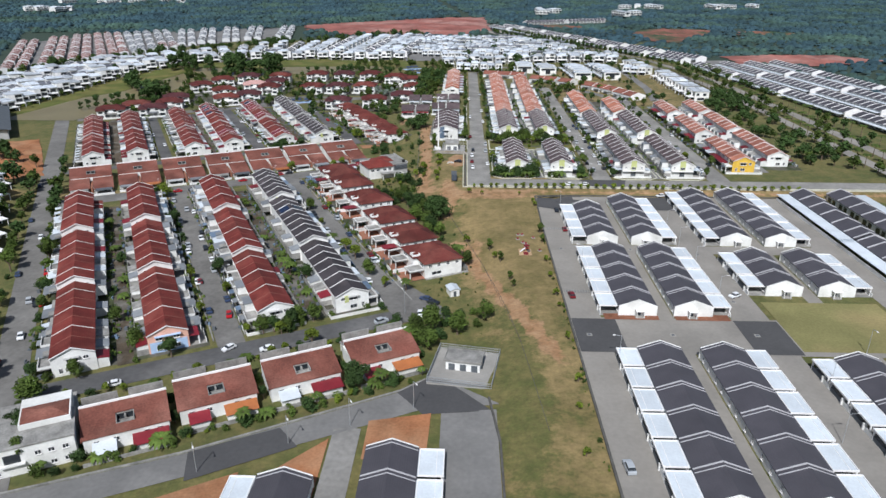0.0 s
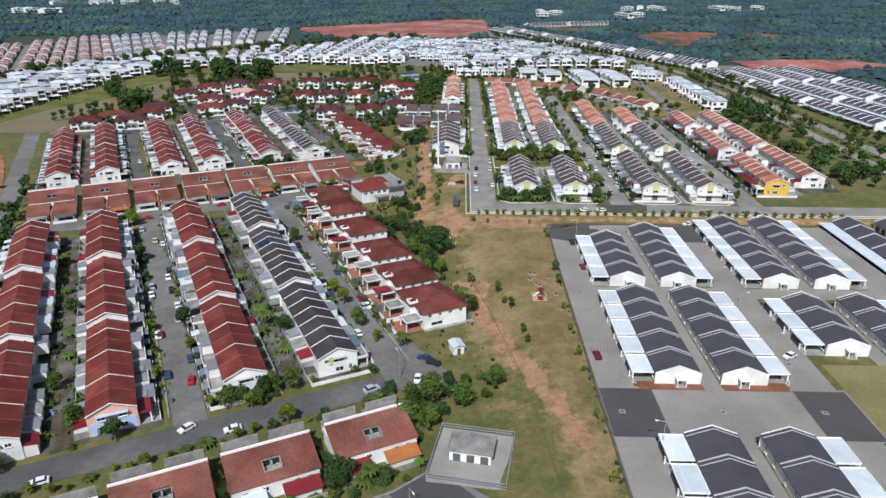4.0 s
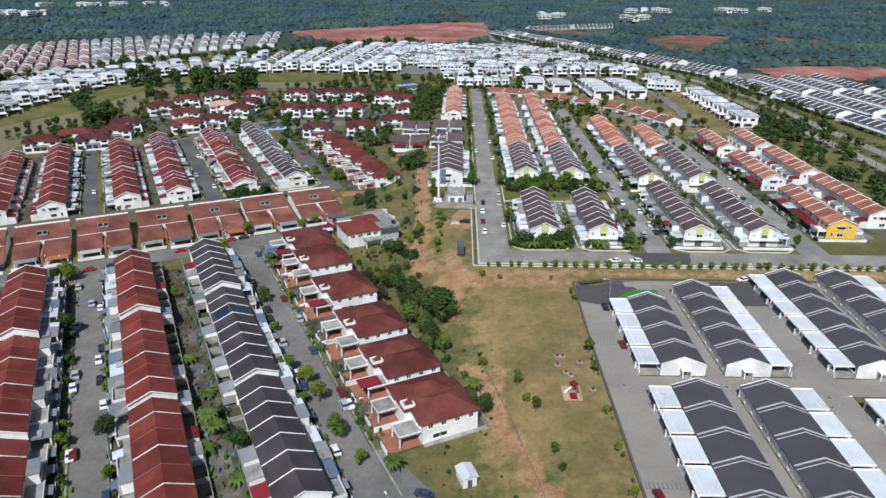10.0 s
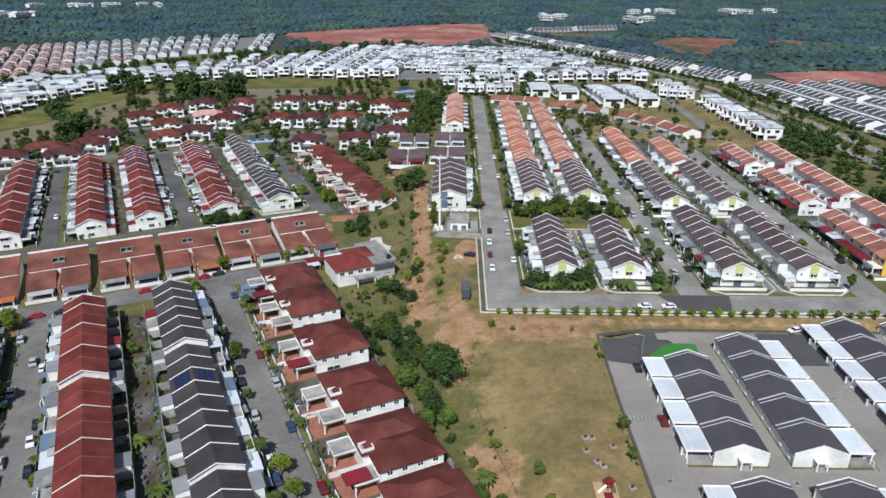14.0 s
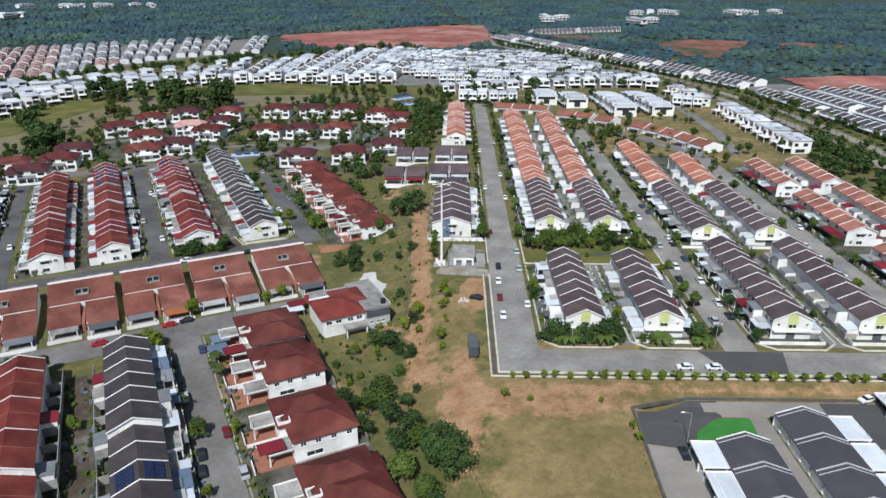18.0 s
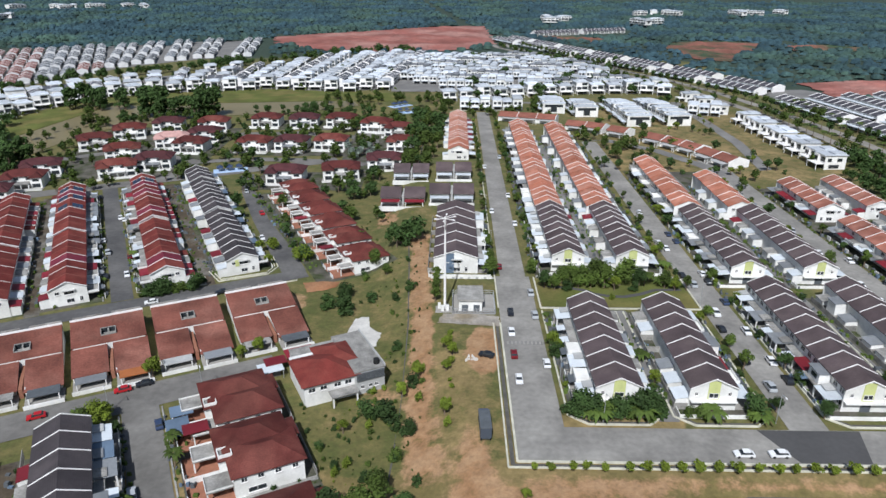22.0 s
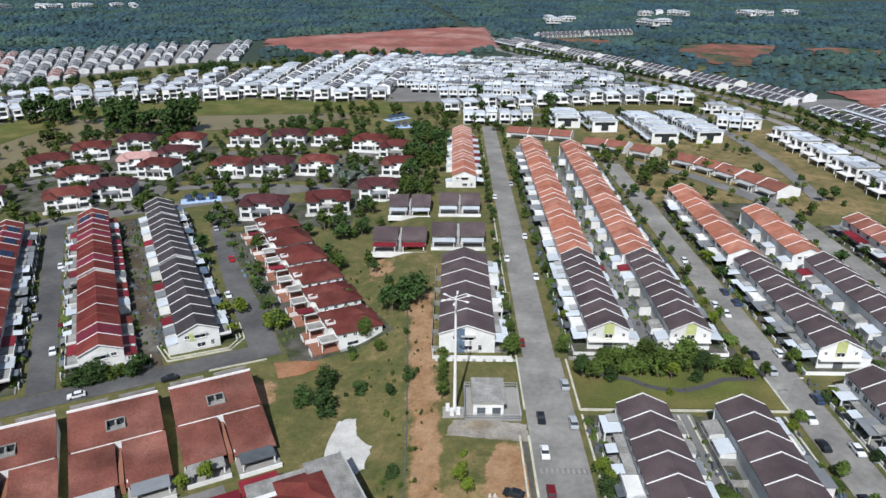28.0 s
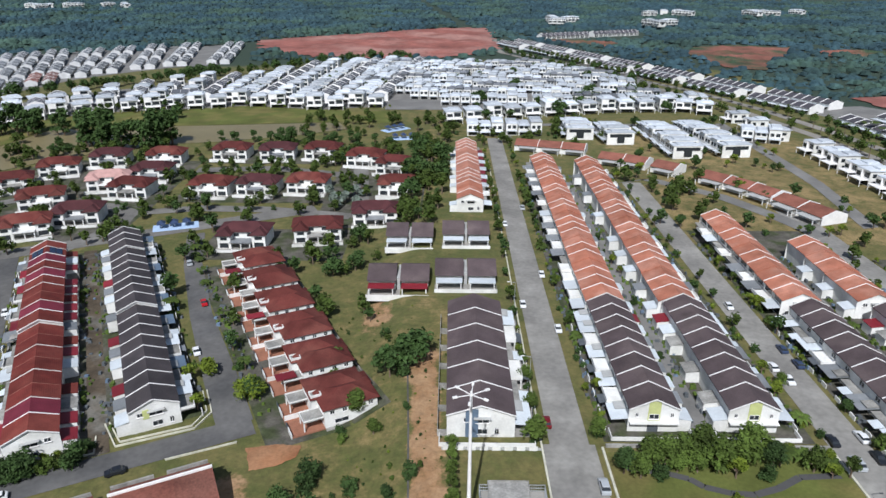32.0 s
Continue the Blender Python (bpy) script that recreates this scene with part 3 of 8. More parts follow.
for k, line in enumerate(([(16, 690), (16, 728), (150, 728)], [(160, 735), (158, 600), (150, 540)], [(66, 600), (78, 606), (104, 580), (118, 552), (126, 530)])):
    w2 = 3.6
    sheet("lane_far_%d" % (k + 1), MIDROAD, [((x - w2, y - w2 * 0.3), (x + w2, y + w2 * 0.3)) for x, y in line] if k else [((12.4, 690), (19, 690)), ((12.4, 732), (19, 725)), ((150, 732), (150, 725))], "grey asphalt lane among houses", 0.15, category="road")
sheet("east_plain_paving", MIDROAD, [((292, 300), (400, 300)), ((288, 470), (390, 470)), ((272, 590), (370, 590)), ((258, 700), (350, 700)), ((235, 790), (290, 800))], "asphalt between far grey roofed rows", 0.12, cell=20, category="pavement")

# kerbs, drains and low walls; drains are solid strips, their inner shade painted dark
for k, line in enumerate(([(100.6, 416), (102.4, 406.4), (119.4, 405.4), (124.0, 410), (124.4, 420)], [(101.6, 416), (103.4, 407.6), (119, 406.6), (123, 411), (123.4, 420)], [(76.4, 412), (77, 408.4), (98, 405.8), (98.6, 412)], [(112, 397), (127.4, 396.2)])):
    bar("verge_kerb_%d" % (k + 1), KERB, line, 0.3, 0.4, "pale concrete drain kerb round the row end", grid=W)
bar("kerb_main_west", KERB, [(2.2, 372), (2.2, 311.6), (200, 311.6)], 0.5, 0.35, "cream painted kerb along the road edge")
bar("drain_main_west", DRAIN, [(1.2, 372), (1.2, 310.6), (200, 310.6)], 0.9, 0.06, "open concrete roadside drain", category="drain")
bar("kerb_main_outer", KERB, [(0.2, 372), (0.2, 309.8), (200, 309.8)], 0.4, 0.30, "cream painted outer drain kerb")
bar("kerb_main_west_upper", KERB, [(2.2, 382), (2.2, 640)], 0.4, 0.3, "cream painted kerb along the main road")
for k, (x0, x1) in enumerate(((16.5, 36.5), (41, 61), (76, 95.5), (99.5, 119))):
    bar("kerb_corner_%d" % (k + 1), KERB, [(x0 - 1.2, 380), (x0 - 1.2, 328), (x0 + 3, 324.6), (x1 - 3, 324.6), (x1 + 1, 328), (x1 + 1, 380)], 0.45, 0.35, "cream kerb bending round the row end")
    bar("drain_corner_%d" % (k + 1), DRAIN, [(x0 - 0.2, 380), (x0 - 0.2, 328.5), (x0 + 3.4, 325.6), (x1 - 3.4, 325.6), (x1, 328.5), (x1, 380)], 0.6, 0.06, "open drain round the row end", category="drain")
bar("park_kerb", KERB, [(15.2, 404), (15.2, 382), (64.2, 382), (64.2, 404)], 0.5, 0.4, "cream kerb round the pocket park")
bar("park_wall", CONCRETE, [(16, 404.4), (64, 404.4)], 0.5, 0.8, "grey low wall behind the park", category="wall")
bar("park_path", NEWASPHALT, [(19, 397.5), (26, 396.4), (30.8, 394.6), (33.1, 392.3), (37.9, 390.6), (42.5, 390.3), (48, 392.2), (53.5, 395.4), (62, 396)], 1.6, 0.2, "dark winding park footpath", category="path")
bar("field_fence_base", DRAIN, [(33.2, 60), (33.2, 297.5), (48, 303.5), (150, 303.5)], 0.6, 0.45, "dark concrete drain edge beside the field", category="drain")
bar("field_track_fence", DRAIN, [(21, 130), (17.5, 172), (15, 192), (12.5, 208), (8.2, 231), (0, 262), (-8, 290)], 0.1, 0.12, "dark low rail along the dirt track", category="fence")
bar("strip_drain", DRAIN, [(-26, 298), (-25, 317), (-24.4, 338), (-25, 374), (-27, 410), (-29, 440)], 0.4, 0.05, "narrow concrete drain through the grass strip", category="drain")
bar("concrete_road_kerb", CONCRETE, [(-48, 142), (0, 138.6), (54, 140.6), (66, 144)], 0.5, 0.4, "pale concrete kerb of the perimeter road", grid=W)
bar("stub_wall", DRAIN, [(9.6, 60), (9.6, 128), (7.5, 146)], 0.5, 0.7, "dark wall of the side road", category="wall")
for k, u in enumerate((13.6, 22.8, 67.9, 77.8)):
    bar("street_kerb_%d" % (k + 1), CONCRETE, [(u, 189), (u, 338)], 0.4, 0.25, "grey concrete street kerb", grid=W)
for k, u in enumerate((65.9, 77.1)):
    bar("street_kerb_%d" % (k + 5), CONCRETE, [(u, 407), (u, 538)], 0.4, 0.25, "grey concrete street kerb", grid=W)


# ---------------------------------------------------------------- house parts
def window(parent, x, y0, y1, z0, z1, out=-1, name="window", axis="x"):
    """A framed window on a wall that faces out along x (or along y)."""
    s = Shape()
    d = 0.10 * out

    def bx(a0, a1, b0, b1, c0, c1, k):
        lo, hi = min(a0, a1), max(a0, a1)
        if axis == "x":
            s.box(lo, hi, b0, b1, c0, c1, k)
        else:
            s.box(b0, b1, lo, hi, c0, c1, k)
    bx(x, x + d * 0.4, y0, y1, z0, z1, 1)
    for a, b in ((y0, y0 + 0.09), (y1 - 0.09, y1), ((y0 + y1) / 2 - 0.04, (y0 + y1) / 2 + 0.04)):
        bx(x, x + d, a, b, z0, z1, 0)
    bx(x, x + d, y0, y1, z0, z0 + 0.09, 0), bx(x, x + d, y0, y1, z1 - 0.09, z1, 0)
    bx(x, x + d * 2.2, y0 - 0.1, y1 + 0.1, z0 - 0.12, z0, 0)
    return part(name, s, [STRIP, GLASS], parent)


def slopes(w0, w1, half, eave, ridge, thick=0.2):
    """Two roof slopes that meet at a ridge along y."""
    s = Shape()
    for sgn in (-1, 1):
        a, b = (sgn * half, eave), (0.0, ridge)
        q = [(a[0], w0), (b[0], w0), (b[0], w1), (a[0], w1)]
        if sgn > 0:
            q = [q[1], q[0], q[3], q[2]]
        top = [(x, y, eave if abs(x) > 0.01 else ridge) for x, y in q]
        s.solid([(x, y, z - thick) for x, y, z in top], top)
    return s


def gable(y0, y1, half, eave, ridge, up, base=None):
    """A wall with a pointed top across the row; base None makes only the raised strip over the roof."""
    s = Shape()
    lo = [(-half, eave - 0.25), (0, ridge - 0.25), (half, eave - 0.25)]
    hi = [(-half, eave + up), (0, ridge + up), (half, eave + up)]
    for i in (0, 1):
        a, b, c, d = lo[i], lo[i + 1], hi[i + 1], hi[i]
        if base is not None:
            a, b = (a[0], base), (b[0], base)
        front = [(a[0], y0, a[1]), (b[0], y0, b[1]), (c[0], y0, c[1]), (d[0], y0, d[1])]
        back = [(p[0], y1, p[2]) for p in front]
        s.face(front), s.face(back[::-1])
        for k in range(4):
            j = (k + 1) % 4
            s.face([front[j], front[k], back[k], back[j]])
    return s


# second awning of each porch: material, span across, span outwards, height over the slab
EXTRA = {"concrete": (GREYROOF, -0.05, 0.44, 0.70, 1.0, -0.55), "open": (WHITEROOF, -0.44, 0.02, 0.46, 0.9, -0.4), "whitebox": (DARKGREY, -0.42, 0.1, 0.72, 1.02, -0.5),
         "room": (BLUEROOF, 0.0, 0.46, 0.55, 1.0, -0.35), "grey": (CONCRETE, -0.46, 0.0, 0.0, 0.55, 0.45), "white": (GREYWALL, 0.02, 0.46, 0.0, 0.5, 0.5), "blue": (GREYROOF, -0.46, 0.06, 0.0, 0.45, 0.5)}


def porch(parent, kind, w, d0, d1, hp, full=2):
    """The car porch and front boundary of a terrace house, from the front wall d0 out to the street d1 (both negative x)."""
    m, lab = {"concrete": (CONCRETE, "stained concrete porch slab"), "white": (WHITEROOF, "white metal awning"),
              "grey": (GREYROOF, "grey metal awning"), "red": (REDMETAL, "red metal awning"), "blue": (BLUEROOF, "blue-grey metal awning"),
              "open": (CONCRETE, "short concrete porch slab"), "whitebox": (WHITE, "white rendered porch slab"), "room": (CONCRETE, "porch slab with a room built over it")}[kind]
    reach = d1 + {"white": 1.1, "grey": 0.5, "red": 1.8, "blue": 0.9}.get(kind, 0.4) if kind not in ("open", "concrete", "whitebox", "room") else d0 + (d1 - d0) * (0.45 if kind == "open" else 0.72)
    s = Shape()
    tilt = 0.35 if kind in ("white", "grey", "red", "blue") else 0.0
    q = [(reach, -w / 2 + 0.15), (d0, -w / 2 + 0.15), (d0, w / 2 - 0.15), (reach, w / 2 - 0.15)]
    top = [(x, y, hp + (tilt if x == d0 else 0)) for x, y in q]
    s.solid([(x, y, z - (0.08 if tilt else 0.3)) for x, y, z in top], top)
    if kind in ("whitebox", "concrete"):
        s.box(reach, reach + 0.15, -w / 2 + 0.15, w / 2 - 0.15, hp, hp + 0.7, 1)
        s.box(reach + 0.15, d0, -w / 2 + 0.15, -w / 2 + 0.3, hp, hp + 0.7, 1)
    part("porch_roof", s, [m, WHITE], parent, lab)
    if kind in EXTRA and full:
        am, y0, y1, k0, k1, dz = EXTRA[kind]
        q = [(d0 + (d1 - d0) * k1, y0 * w), (d0 + (d1 - d0) * k0, y0 * w), (d0 + (d1 - d0) * k0, y1 * w), (d0 + (d1 - d0) * k1, y1 * w)]
        top = [(x, y, hp + dz + (0.3 if i in (1, 2) else 0)) for i, (x, y) in enumerate(q)]
        s = Shape()
        s.solid([(x, y, z - 0.07) for x, y, z in top], top)
        part("side_awning", s, am, parent, "sloping metal side awning")
    if kind == "room":
        s = B(reach + 0.8, d0, -w / 2 + 0.3, w * 0.3, hp, hp + 2.7)
        s.box(reach + 0.5, d0, -w / 2 + 0.1, w * 0.36, hp + 2.7, hp + 2.9, 1)
        s.box(reach + 0.72, reach + 0.8, -w * 0.3, w * 0.1, hp + 0.9, hp + 2.1, 2)
        part("upper_room", s, [WHITE, GREYROOF, GLASS], parent, "white upper room over the porch")
    for y in (-w / 2 + 0.45, w / 2 - 0.45) if full > 1 else ():
        part("porch_pillar", B(reach + 0.15, reach + 0.5, y - 0.17, y + 0.17, -0.3, hp - 0.05), WHITE, parent)
    s = Shape()
    s.box(d1, d1 + 0.2, -w / 2, -w / 2 + w * 0.35, -0.5, 1.1)
    if full:
        fence = part("front_wall", s, WHITE, parent, "low white front boundary wall")
    if full > 1:
        part("gate", B(d1 + 0.05, d1 + 0.13, -w / 2 + w * 0.35, w / 2 - 0.1, 0.1, 1.3), DARKGREY, fence, "dark metal driveway gate")
    if full > 1:
        part("driveway", B(d1, d0, -w / 2, w / 2 - 0.1, -0.5, 0.13), PAVING if kind != "open" else CONCRETE, parent, "pale paved driveway")


def rear(parent, kind, w, d0, d1, full=2):
    """Back yard: wall and kitchen extension, out along +x."""
    if full > 1:
        s = B(d1 - 0.15, d1, -w / 2, w / 2, -0.5, 1.7)
        s.box(d0, d1 - 0.15, -w / 2, -w / 2 + 0.14, -0.5, 1.8)
        part("yard_wall", s, CONCRETE, parent, "grey rendered yard wall")
    if kind:
        m = {"white": WHITEROOF, "grey": GREYROOF, "red": REDMETAL, "tile": RED, "concrete": CONCRETE, "tall": RED, "tallgrey": GREYROOF}[kind]
        up = 2.4 if kind.startswith("tall") else 0
        s = B(d0, d1 - 0.3, -w / 2 + 0.1, w * 0.2, -0.5, 2.9 + up)
        q = [(d0, -w / 2), (d1 - 0.05, -w / 2), (d1 - 0.05, w * 0.24), (d0, w * 0.24)]
        top = [(x, y, (3.55 if x == d0 else 2.95) + up) for x, y in q]
        s.solid([(x, y, z - 0.12) for x, y, z in top], top, 1)
        part("kitchen_extension", s, [WHITE, m], parent)


def terrace(label, roof, w, half=5.7, eave=6.0, ridge=8.4, kind="concrete", back="white", out=10.4, rearout=8.8, near_end=0, far_end=False,
            strip=STRIP, wall=WHITE, full=2, solar=False, up=0.18, low=False):
    """Two-storey terrace house: ridge along y, front towards -x. near_end: 0 none, 1 plain windows, 2 lime panel, 3 peach and blue."""
    h = template(thing("terrace_house", label, "house"))
    wh = half - 0.6
    s = B(-wh, wh, -w / 2, w / 2, -2.0, eave - 0.1)
    if not full:
        s.box(-wh - 0.05, -wh, -w * 0.36, w * 0.34, 3.9, 5.3, 1), s.box(-wh - 0.05, -wh, -w * 0.36, w * 0.34, 0.3, 2.4, 1)
    part("wall", s, [wall, GLASS], h)
    out_y = 0.55 if near_end else 0.0
    tiles = part("roof", slopes(-w / 2 + 0.02 - out_y, w / 2 - 0.02, half, eave, ridge), roof, h)
    if near_end and full:
        part("barge_board", gable(-w / 2 - out_y - 0.06, -w / 2 - out_y + 0.02, half + 0.02, eave, ridge, 0.05), STRIP, tiles, "white barge board along the gable")
    part("party_wall", gable(-w / 2 - 0.11, -w / 2 + 0.11, half - 0.12, eave, ridge, -0.12 if near_end else 0.05 if low else up, base=-2.0 if near_end else eave - 0.6), wall if near_end else FAINT if low else strip, h, "low tiled party line" if low else "white party wall rising over the roof")
    if far_end:
        part("end_wall", gable(w / 2 - 0.15, w / 2 + 0.12, half - 0.12, eave, ridge, up, base=-2.0), wall, h)
    if full:
        window(h, -wh, -w * 0.38, -w * 0.08, 4.0, 5.4)
    if full > 1:
        window(h, -wh, w * 0.10, w * 0.38, 4.0, 5.4)
    if full > 1:
        window(h, -wh, -w * 0.38, -w * 0.02, 0.9, 2.3)
        part("front_door", B(-wh - 0.08, -wh, w * 0.15, w * 0.33, 0, 2.2), DARKGREY, h)
    porch(h, kind, w, -wh, -out, 3.0, full)
    rear(h, back, w, wh, rearout, full)
    if near_end:
        y = -w / 2 - 0.11
        if full > 1 and up < 0.4 and near_end != 3 or near_end == 2:
            s = B(-out + 0.6, rearout - 0.4, y - 3.4, y - 3.2, -1.0, 1.0)
            s.box(-out + 0.6, -out + 0.8, y - 3.2, y, -1.0, 1.0), s.box(rearout - 0.6, rearout - 0.4, y - 3.2, y, -1.0, 1.0)
            part("boundary_wall", s, WHITE, h, "low white wall round the end garden")
        if near_end == 2:
            part("panel", B(-1.35, 1.35, y - 0.12, y, 3.0, ridge - 0.95), LIME, h, "lime green painted gable panel")
            window(h, y - 0.12, -1.1, 1.1, 3.5, 4.8, -1, axis="y")
            part("ledge", B(-wh - 0.3, wh + 0.3, y - 1.3, y, 2.75, 3.05), WHITE, h, "white concrete ledge")
            part("side_door", B(-1.2, 1.2, y - 0.1, y, 0, 2.4), DARKGREY, h)
            for a in (-4.2, 3.6):
                window(h, y, a, a + 0.8, 4.0, 5.0, -1, axis="y")
        elif near_end == 3:
            part("panel", B(-wh, wh, y - 0.1, y, -0.5, 3.4), SKYPAINT, h, "pale blue painted lower wall")
            for a in (-3.2, 1.6):
                window(h, y - 0.1, a, a + 1.8, 3.9, 5.1, -1, axis="y")
                window(h, y - 0.1, a, a + 1.8, 0.9, 2.3, -1, axis="y")
            part("canopy", B(-3.6, 3.6, y - 1.0, y, 5.2, 5.35), SKYPAINT, h)
        else:
            part("canopy", B(-2.2, 1.6, y - 0.9, y, 5.1, 5.25), GREYWALL, h, "grey window canopy")
            window(h, y, -1.8, 1.2, 3.7, 5.0, -1, axis="y")
            window(h, y, 2.4, 3.8, 4.0, 5.1, -1, axis="y")
            window(h, y, -1.5, 0.8, 0.8, 2.2, -1, axis="y")
            window(h, y, -4.0, -3.0, 0.8, 2.4, -1, axis="y")
            if near_end == 5:
                part("panel", B(0.6, 3.4, y - 0.14, y, -0.5, ridge - 1.3), BLUEROOF, h, "slate blue painted gable panel")
            if near_end == 4:
                part("panel", B(1.2, 2.6, y - 0.14, y, 3.2, 5.6), LIME, h, "lime green painted panel")
    if solar:
        k = (ridge - eave) / half
        for sgn in (-1, 1):
            for i in range(4):
                for j in range(2):
                    x0 = 1.0 + j * 1.9
                    y0 = -w / 2 + 0.6 + i * 1.35
                    q = [(sgn * x0, y0), (sgn * (x0 + 1.75), y0), (sgn * (x0 + 1.75), y0 + 1.2), (sgn * x0, y0 + 1.2)]
                    if sgn < 0:
                        q = q[::-1]
                    top = [(x, y, ridge - abs(x) * k + 0.22) for x, y in q]
                    s = Shape()
                    s.solid([(x, y, z - 0.06) for x, y, z in top], top)
                    part("solar_panel", s, SOLAR, tiles, "dark blue rooftop solar panel")
    return h


def row(grid, turn, line, start, count, w, fronts, kinds, seed, seg=None, rise=0.0, lift=0.0, group=""):
    """Places houses along a row. fronts -1: the front faces -u. kinds: (near end, middle templates..., far end). seg: house counts between height steps."""
    rnd = random.Random(seed)
    z = None
    steps = list(np.cumsum(seg)) if seg else []
    for i in range(count):
        v = start + (i + 0.5) * w
        k = sum(i >= q for q in steps)
        x, y = grid(line, v)
        if z is None:
            z = height(*grid(line, start + w))
        base = z + lift + (sum(rise[:k]) if isinstance(rise, tuple) else rise * k)
        first = i == 0
        last = i == count - 1
        t = kinds["near"] if first else kinds["far"] if last else kinds["step"] if i in steps and "step" in kinds else rnd.choice(kinds["mid"][i % 2::2] or kinds["mid"])
        ob = t[0] if fronts < 0 else t[1]
        c = stand(ob, pose(x, y, base, 0, 0, turn))
        if group:
            c["group"] = group


def mirror(h):
    """The same house seen in a mirror, so that the front faces +x."""
    root = template(thing(h.name.split(".")[0], h["label"], h["category"]))
    twin = {}
    for o in KIDS[h]:
        me = o.data.copy()
        me.transform(Matrix.Diagonal((-1, 1, 1, 1)))
        me.flip_normals()
        c = twin[o] = new(o.name.split(".")[0], me)
        c.parent = twin.get(o.parent, root)
        KIDS.setdefault(root, []).append(c)
        if "label" in o:
            c["label"] = o["label"]
    return root


def pair(*a, **k):
    h = terrace(*a, **k)
    return h, mirror(h)


def family(desc, roof, w, end, porches=("concrete", "white", "open", "grey"), backs=("white", "grey", "", "concrete"), **k):
    mids = [pair("two-storey white terrace house with " + desc, roof, w, kind=p, back=b, low=bool(i % 2) and k.get("strip") == AGED, **k) for i, (p, b) in enumerate(zip(porches, backs))]
    return {"mid": mids, "near": pair("end terrace house with white gable wall and " + desc, roof, w, kind=porches[0], back=backs[0], near_end=end, **k),
            "step": pair("two-storey white terrace house with raised gable and " + desc, roof, w, kind=porches[1], back=backs[1], near_end=4 if end == 4 else 1, **dict(k, up=0.5)),
            "far": pair("end terrace house with " + desc, roof, w, kind=porches[-1], back=backs[-1], far_end=True, **k)}


UW = 6.55
red_f = family("dark red tiled roof", RED, UW, 1, strip=AGED, porches=("concrete", "grey", "open", "room", "concrete", "blue", "white", "open", "concrete"), backs=("", "grey", "tall", "", "concrete", "", "", "red", ""))
char_f = family("charcoal tiled roof", DARK, UW, 4, porches=("concrete", "white", "room", "blue", "grey", "open", "room", "white"), backs=("", "grey", "", "red", "concrete", "", "", ""))
plum_f = family("plum-brown tiled roof", PLUM, 6.45, 2, porches=("white", "whitebox", "grey", "open", "red", "room", "open", "whitebox", "white"), backs=("white", "tallgrey", "", "concrete", "grey", "", "grey", "white", "concrete"), ridge=8.9, eave=6.2)
orange_f = family("orange tiled roof", ORANGE, 6.45, 1, porches=("white", "whitebox", "grey", "open"), backs=("white", "", "grey", ""), full=0)
salmon_f = family("faded salmon tiled roof", SALMON, 6.45, 1, porches=("white", "red", "open"), backs=("white", "", "grey"), full=0)
rust_f = family("rust-orange tiled roof", mat("rust_roof_tile", (0.29, 0.115, 0.08), 0.8, 0.25, 0.25, 3.0, 0.18, shade=0.2, other=(0.37, 0.17, 0.125)), 6.45, 1, porches=("red", "white", "concrete", "red", "grey"), backs=("red", "grey", "white", "", "concrete"), full=1)
red_m = family("dark red tiled roof", RED, UW, 1, strip=AGED, porches=("concrete", "grey", "open", "white", "concrete", "open"), backs=("red", "grey", "", "white", "concrete", "tile"), full=1)
char_m = family("charcoal tiled roof", DARK, UW, 4, porches=("concrete", "white", "open", "blue"), backs=("white", "grey", "red", ""), full=1)
plum_m = family("plum-brown tiled roof", PLUM, 6.45, 2, porches=("white", "whitebox", "grey", "open", "white"), backs=("white", "grey", "", "concrete", "red"), ridge=8.9, eave=6.2, full=1)
peach = pair("end terrace house painted peach and pale blue under red tiles", RED, UW, kind="red", back="red", near_end=3, wall=PEACH)
solar_red = pair("red tiled terrace house with rooftop solar panels", RED, UW, kind="grey", back="white", solar=True)
solar_char = pair("charcoal tiled terrace house with rooftop solar panels", DARK, UW, kind="blue", back="grey", solar=True)
maroon = pair("terrace house with maroon roof and awnings", PURPLE, UW, kind="red", back="red")

GW = "terrace rows of the western estate"
row(west, 27, -23.0, 187, 21, UW, -1, red_m, 1, (7, 7), (2.2, 2.4), group=GW)
red_peach = dict(red_f, near=peach)
row(west, 27, 1.4, 189, 21, UW, 1, red_peach, 2, (7, 7), (2.2, 2.4), group=GW)
row(west, 27, 33.0, 191, 21, UW, -1, red_f, 3, (7, 7), (1.9, 2.1), group=GW)
char_solar = dict(char_f, mid=char_f["mid"] + [solar_char])
row(west, 27, 57.6, 190.6, 21, UW, 1, char_solar, 4, (7, 8), (1.9, 2.1), group=GW)
GT = "upper terrace rows of the western estate"
row(west, 27, -18.5, 408, 16, UW, -1, red_m, 5, (7,), 0.9, group=GT)
row(west, 27, 4.0, 408, 17, UW, 1, red_m, 6, (8,), 0.9, group=GT)
row(west, 27, 34.4, 408, 17, UW, -1, red_m, 7, (7,), 0.9, group=GT)
red_sol = dict(red_m, mid=red_m["mid"] + [solar_red, maroon])
row(west, 27, 56.4, 409, 18, UW, 1, red_sol, 8, (8,), 0.9, group=GT)
row(west, 27, 86.6, 409, 18, UW, -1, red_sol, 9, (8,), 1.3, group=GT)
row(west, 27, 111.6, 409.5, 18, UW, 1, char_m, 10, (8, 7), (1.2, 0.9), group=GT)
GE = "terrace rows of the eastern estate"
row(east, 0, 27.4, 331, 7, 6.45, -1, plum_f, 11, group=GE)
row(east, 0, 49.4, 331, 7, 6.45, 1, plum_f, 12, group=GE)
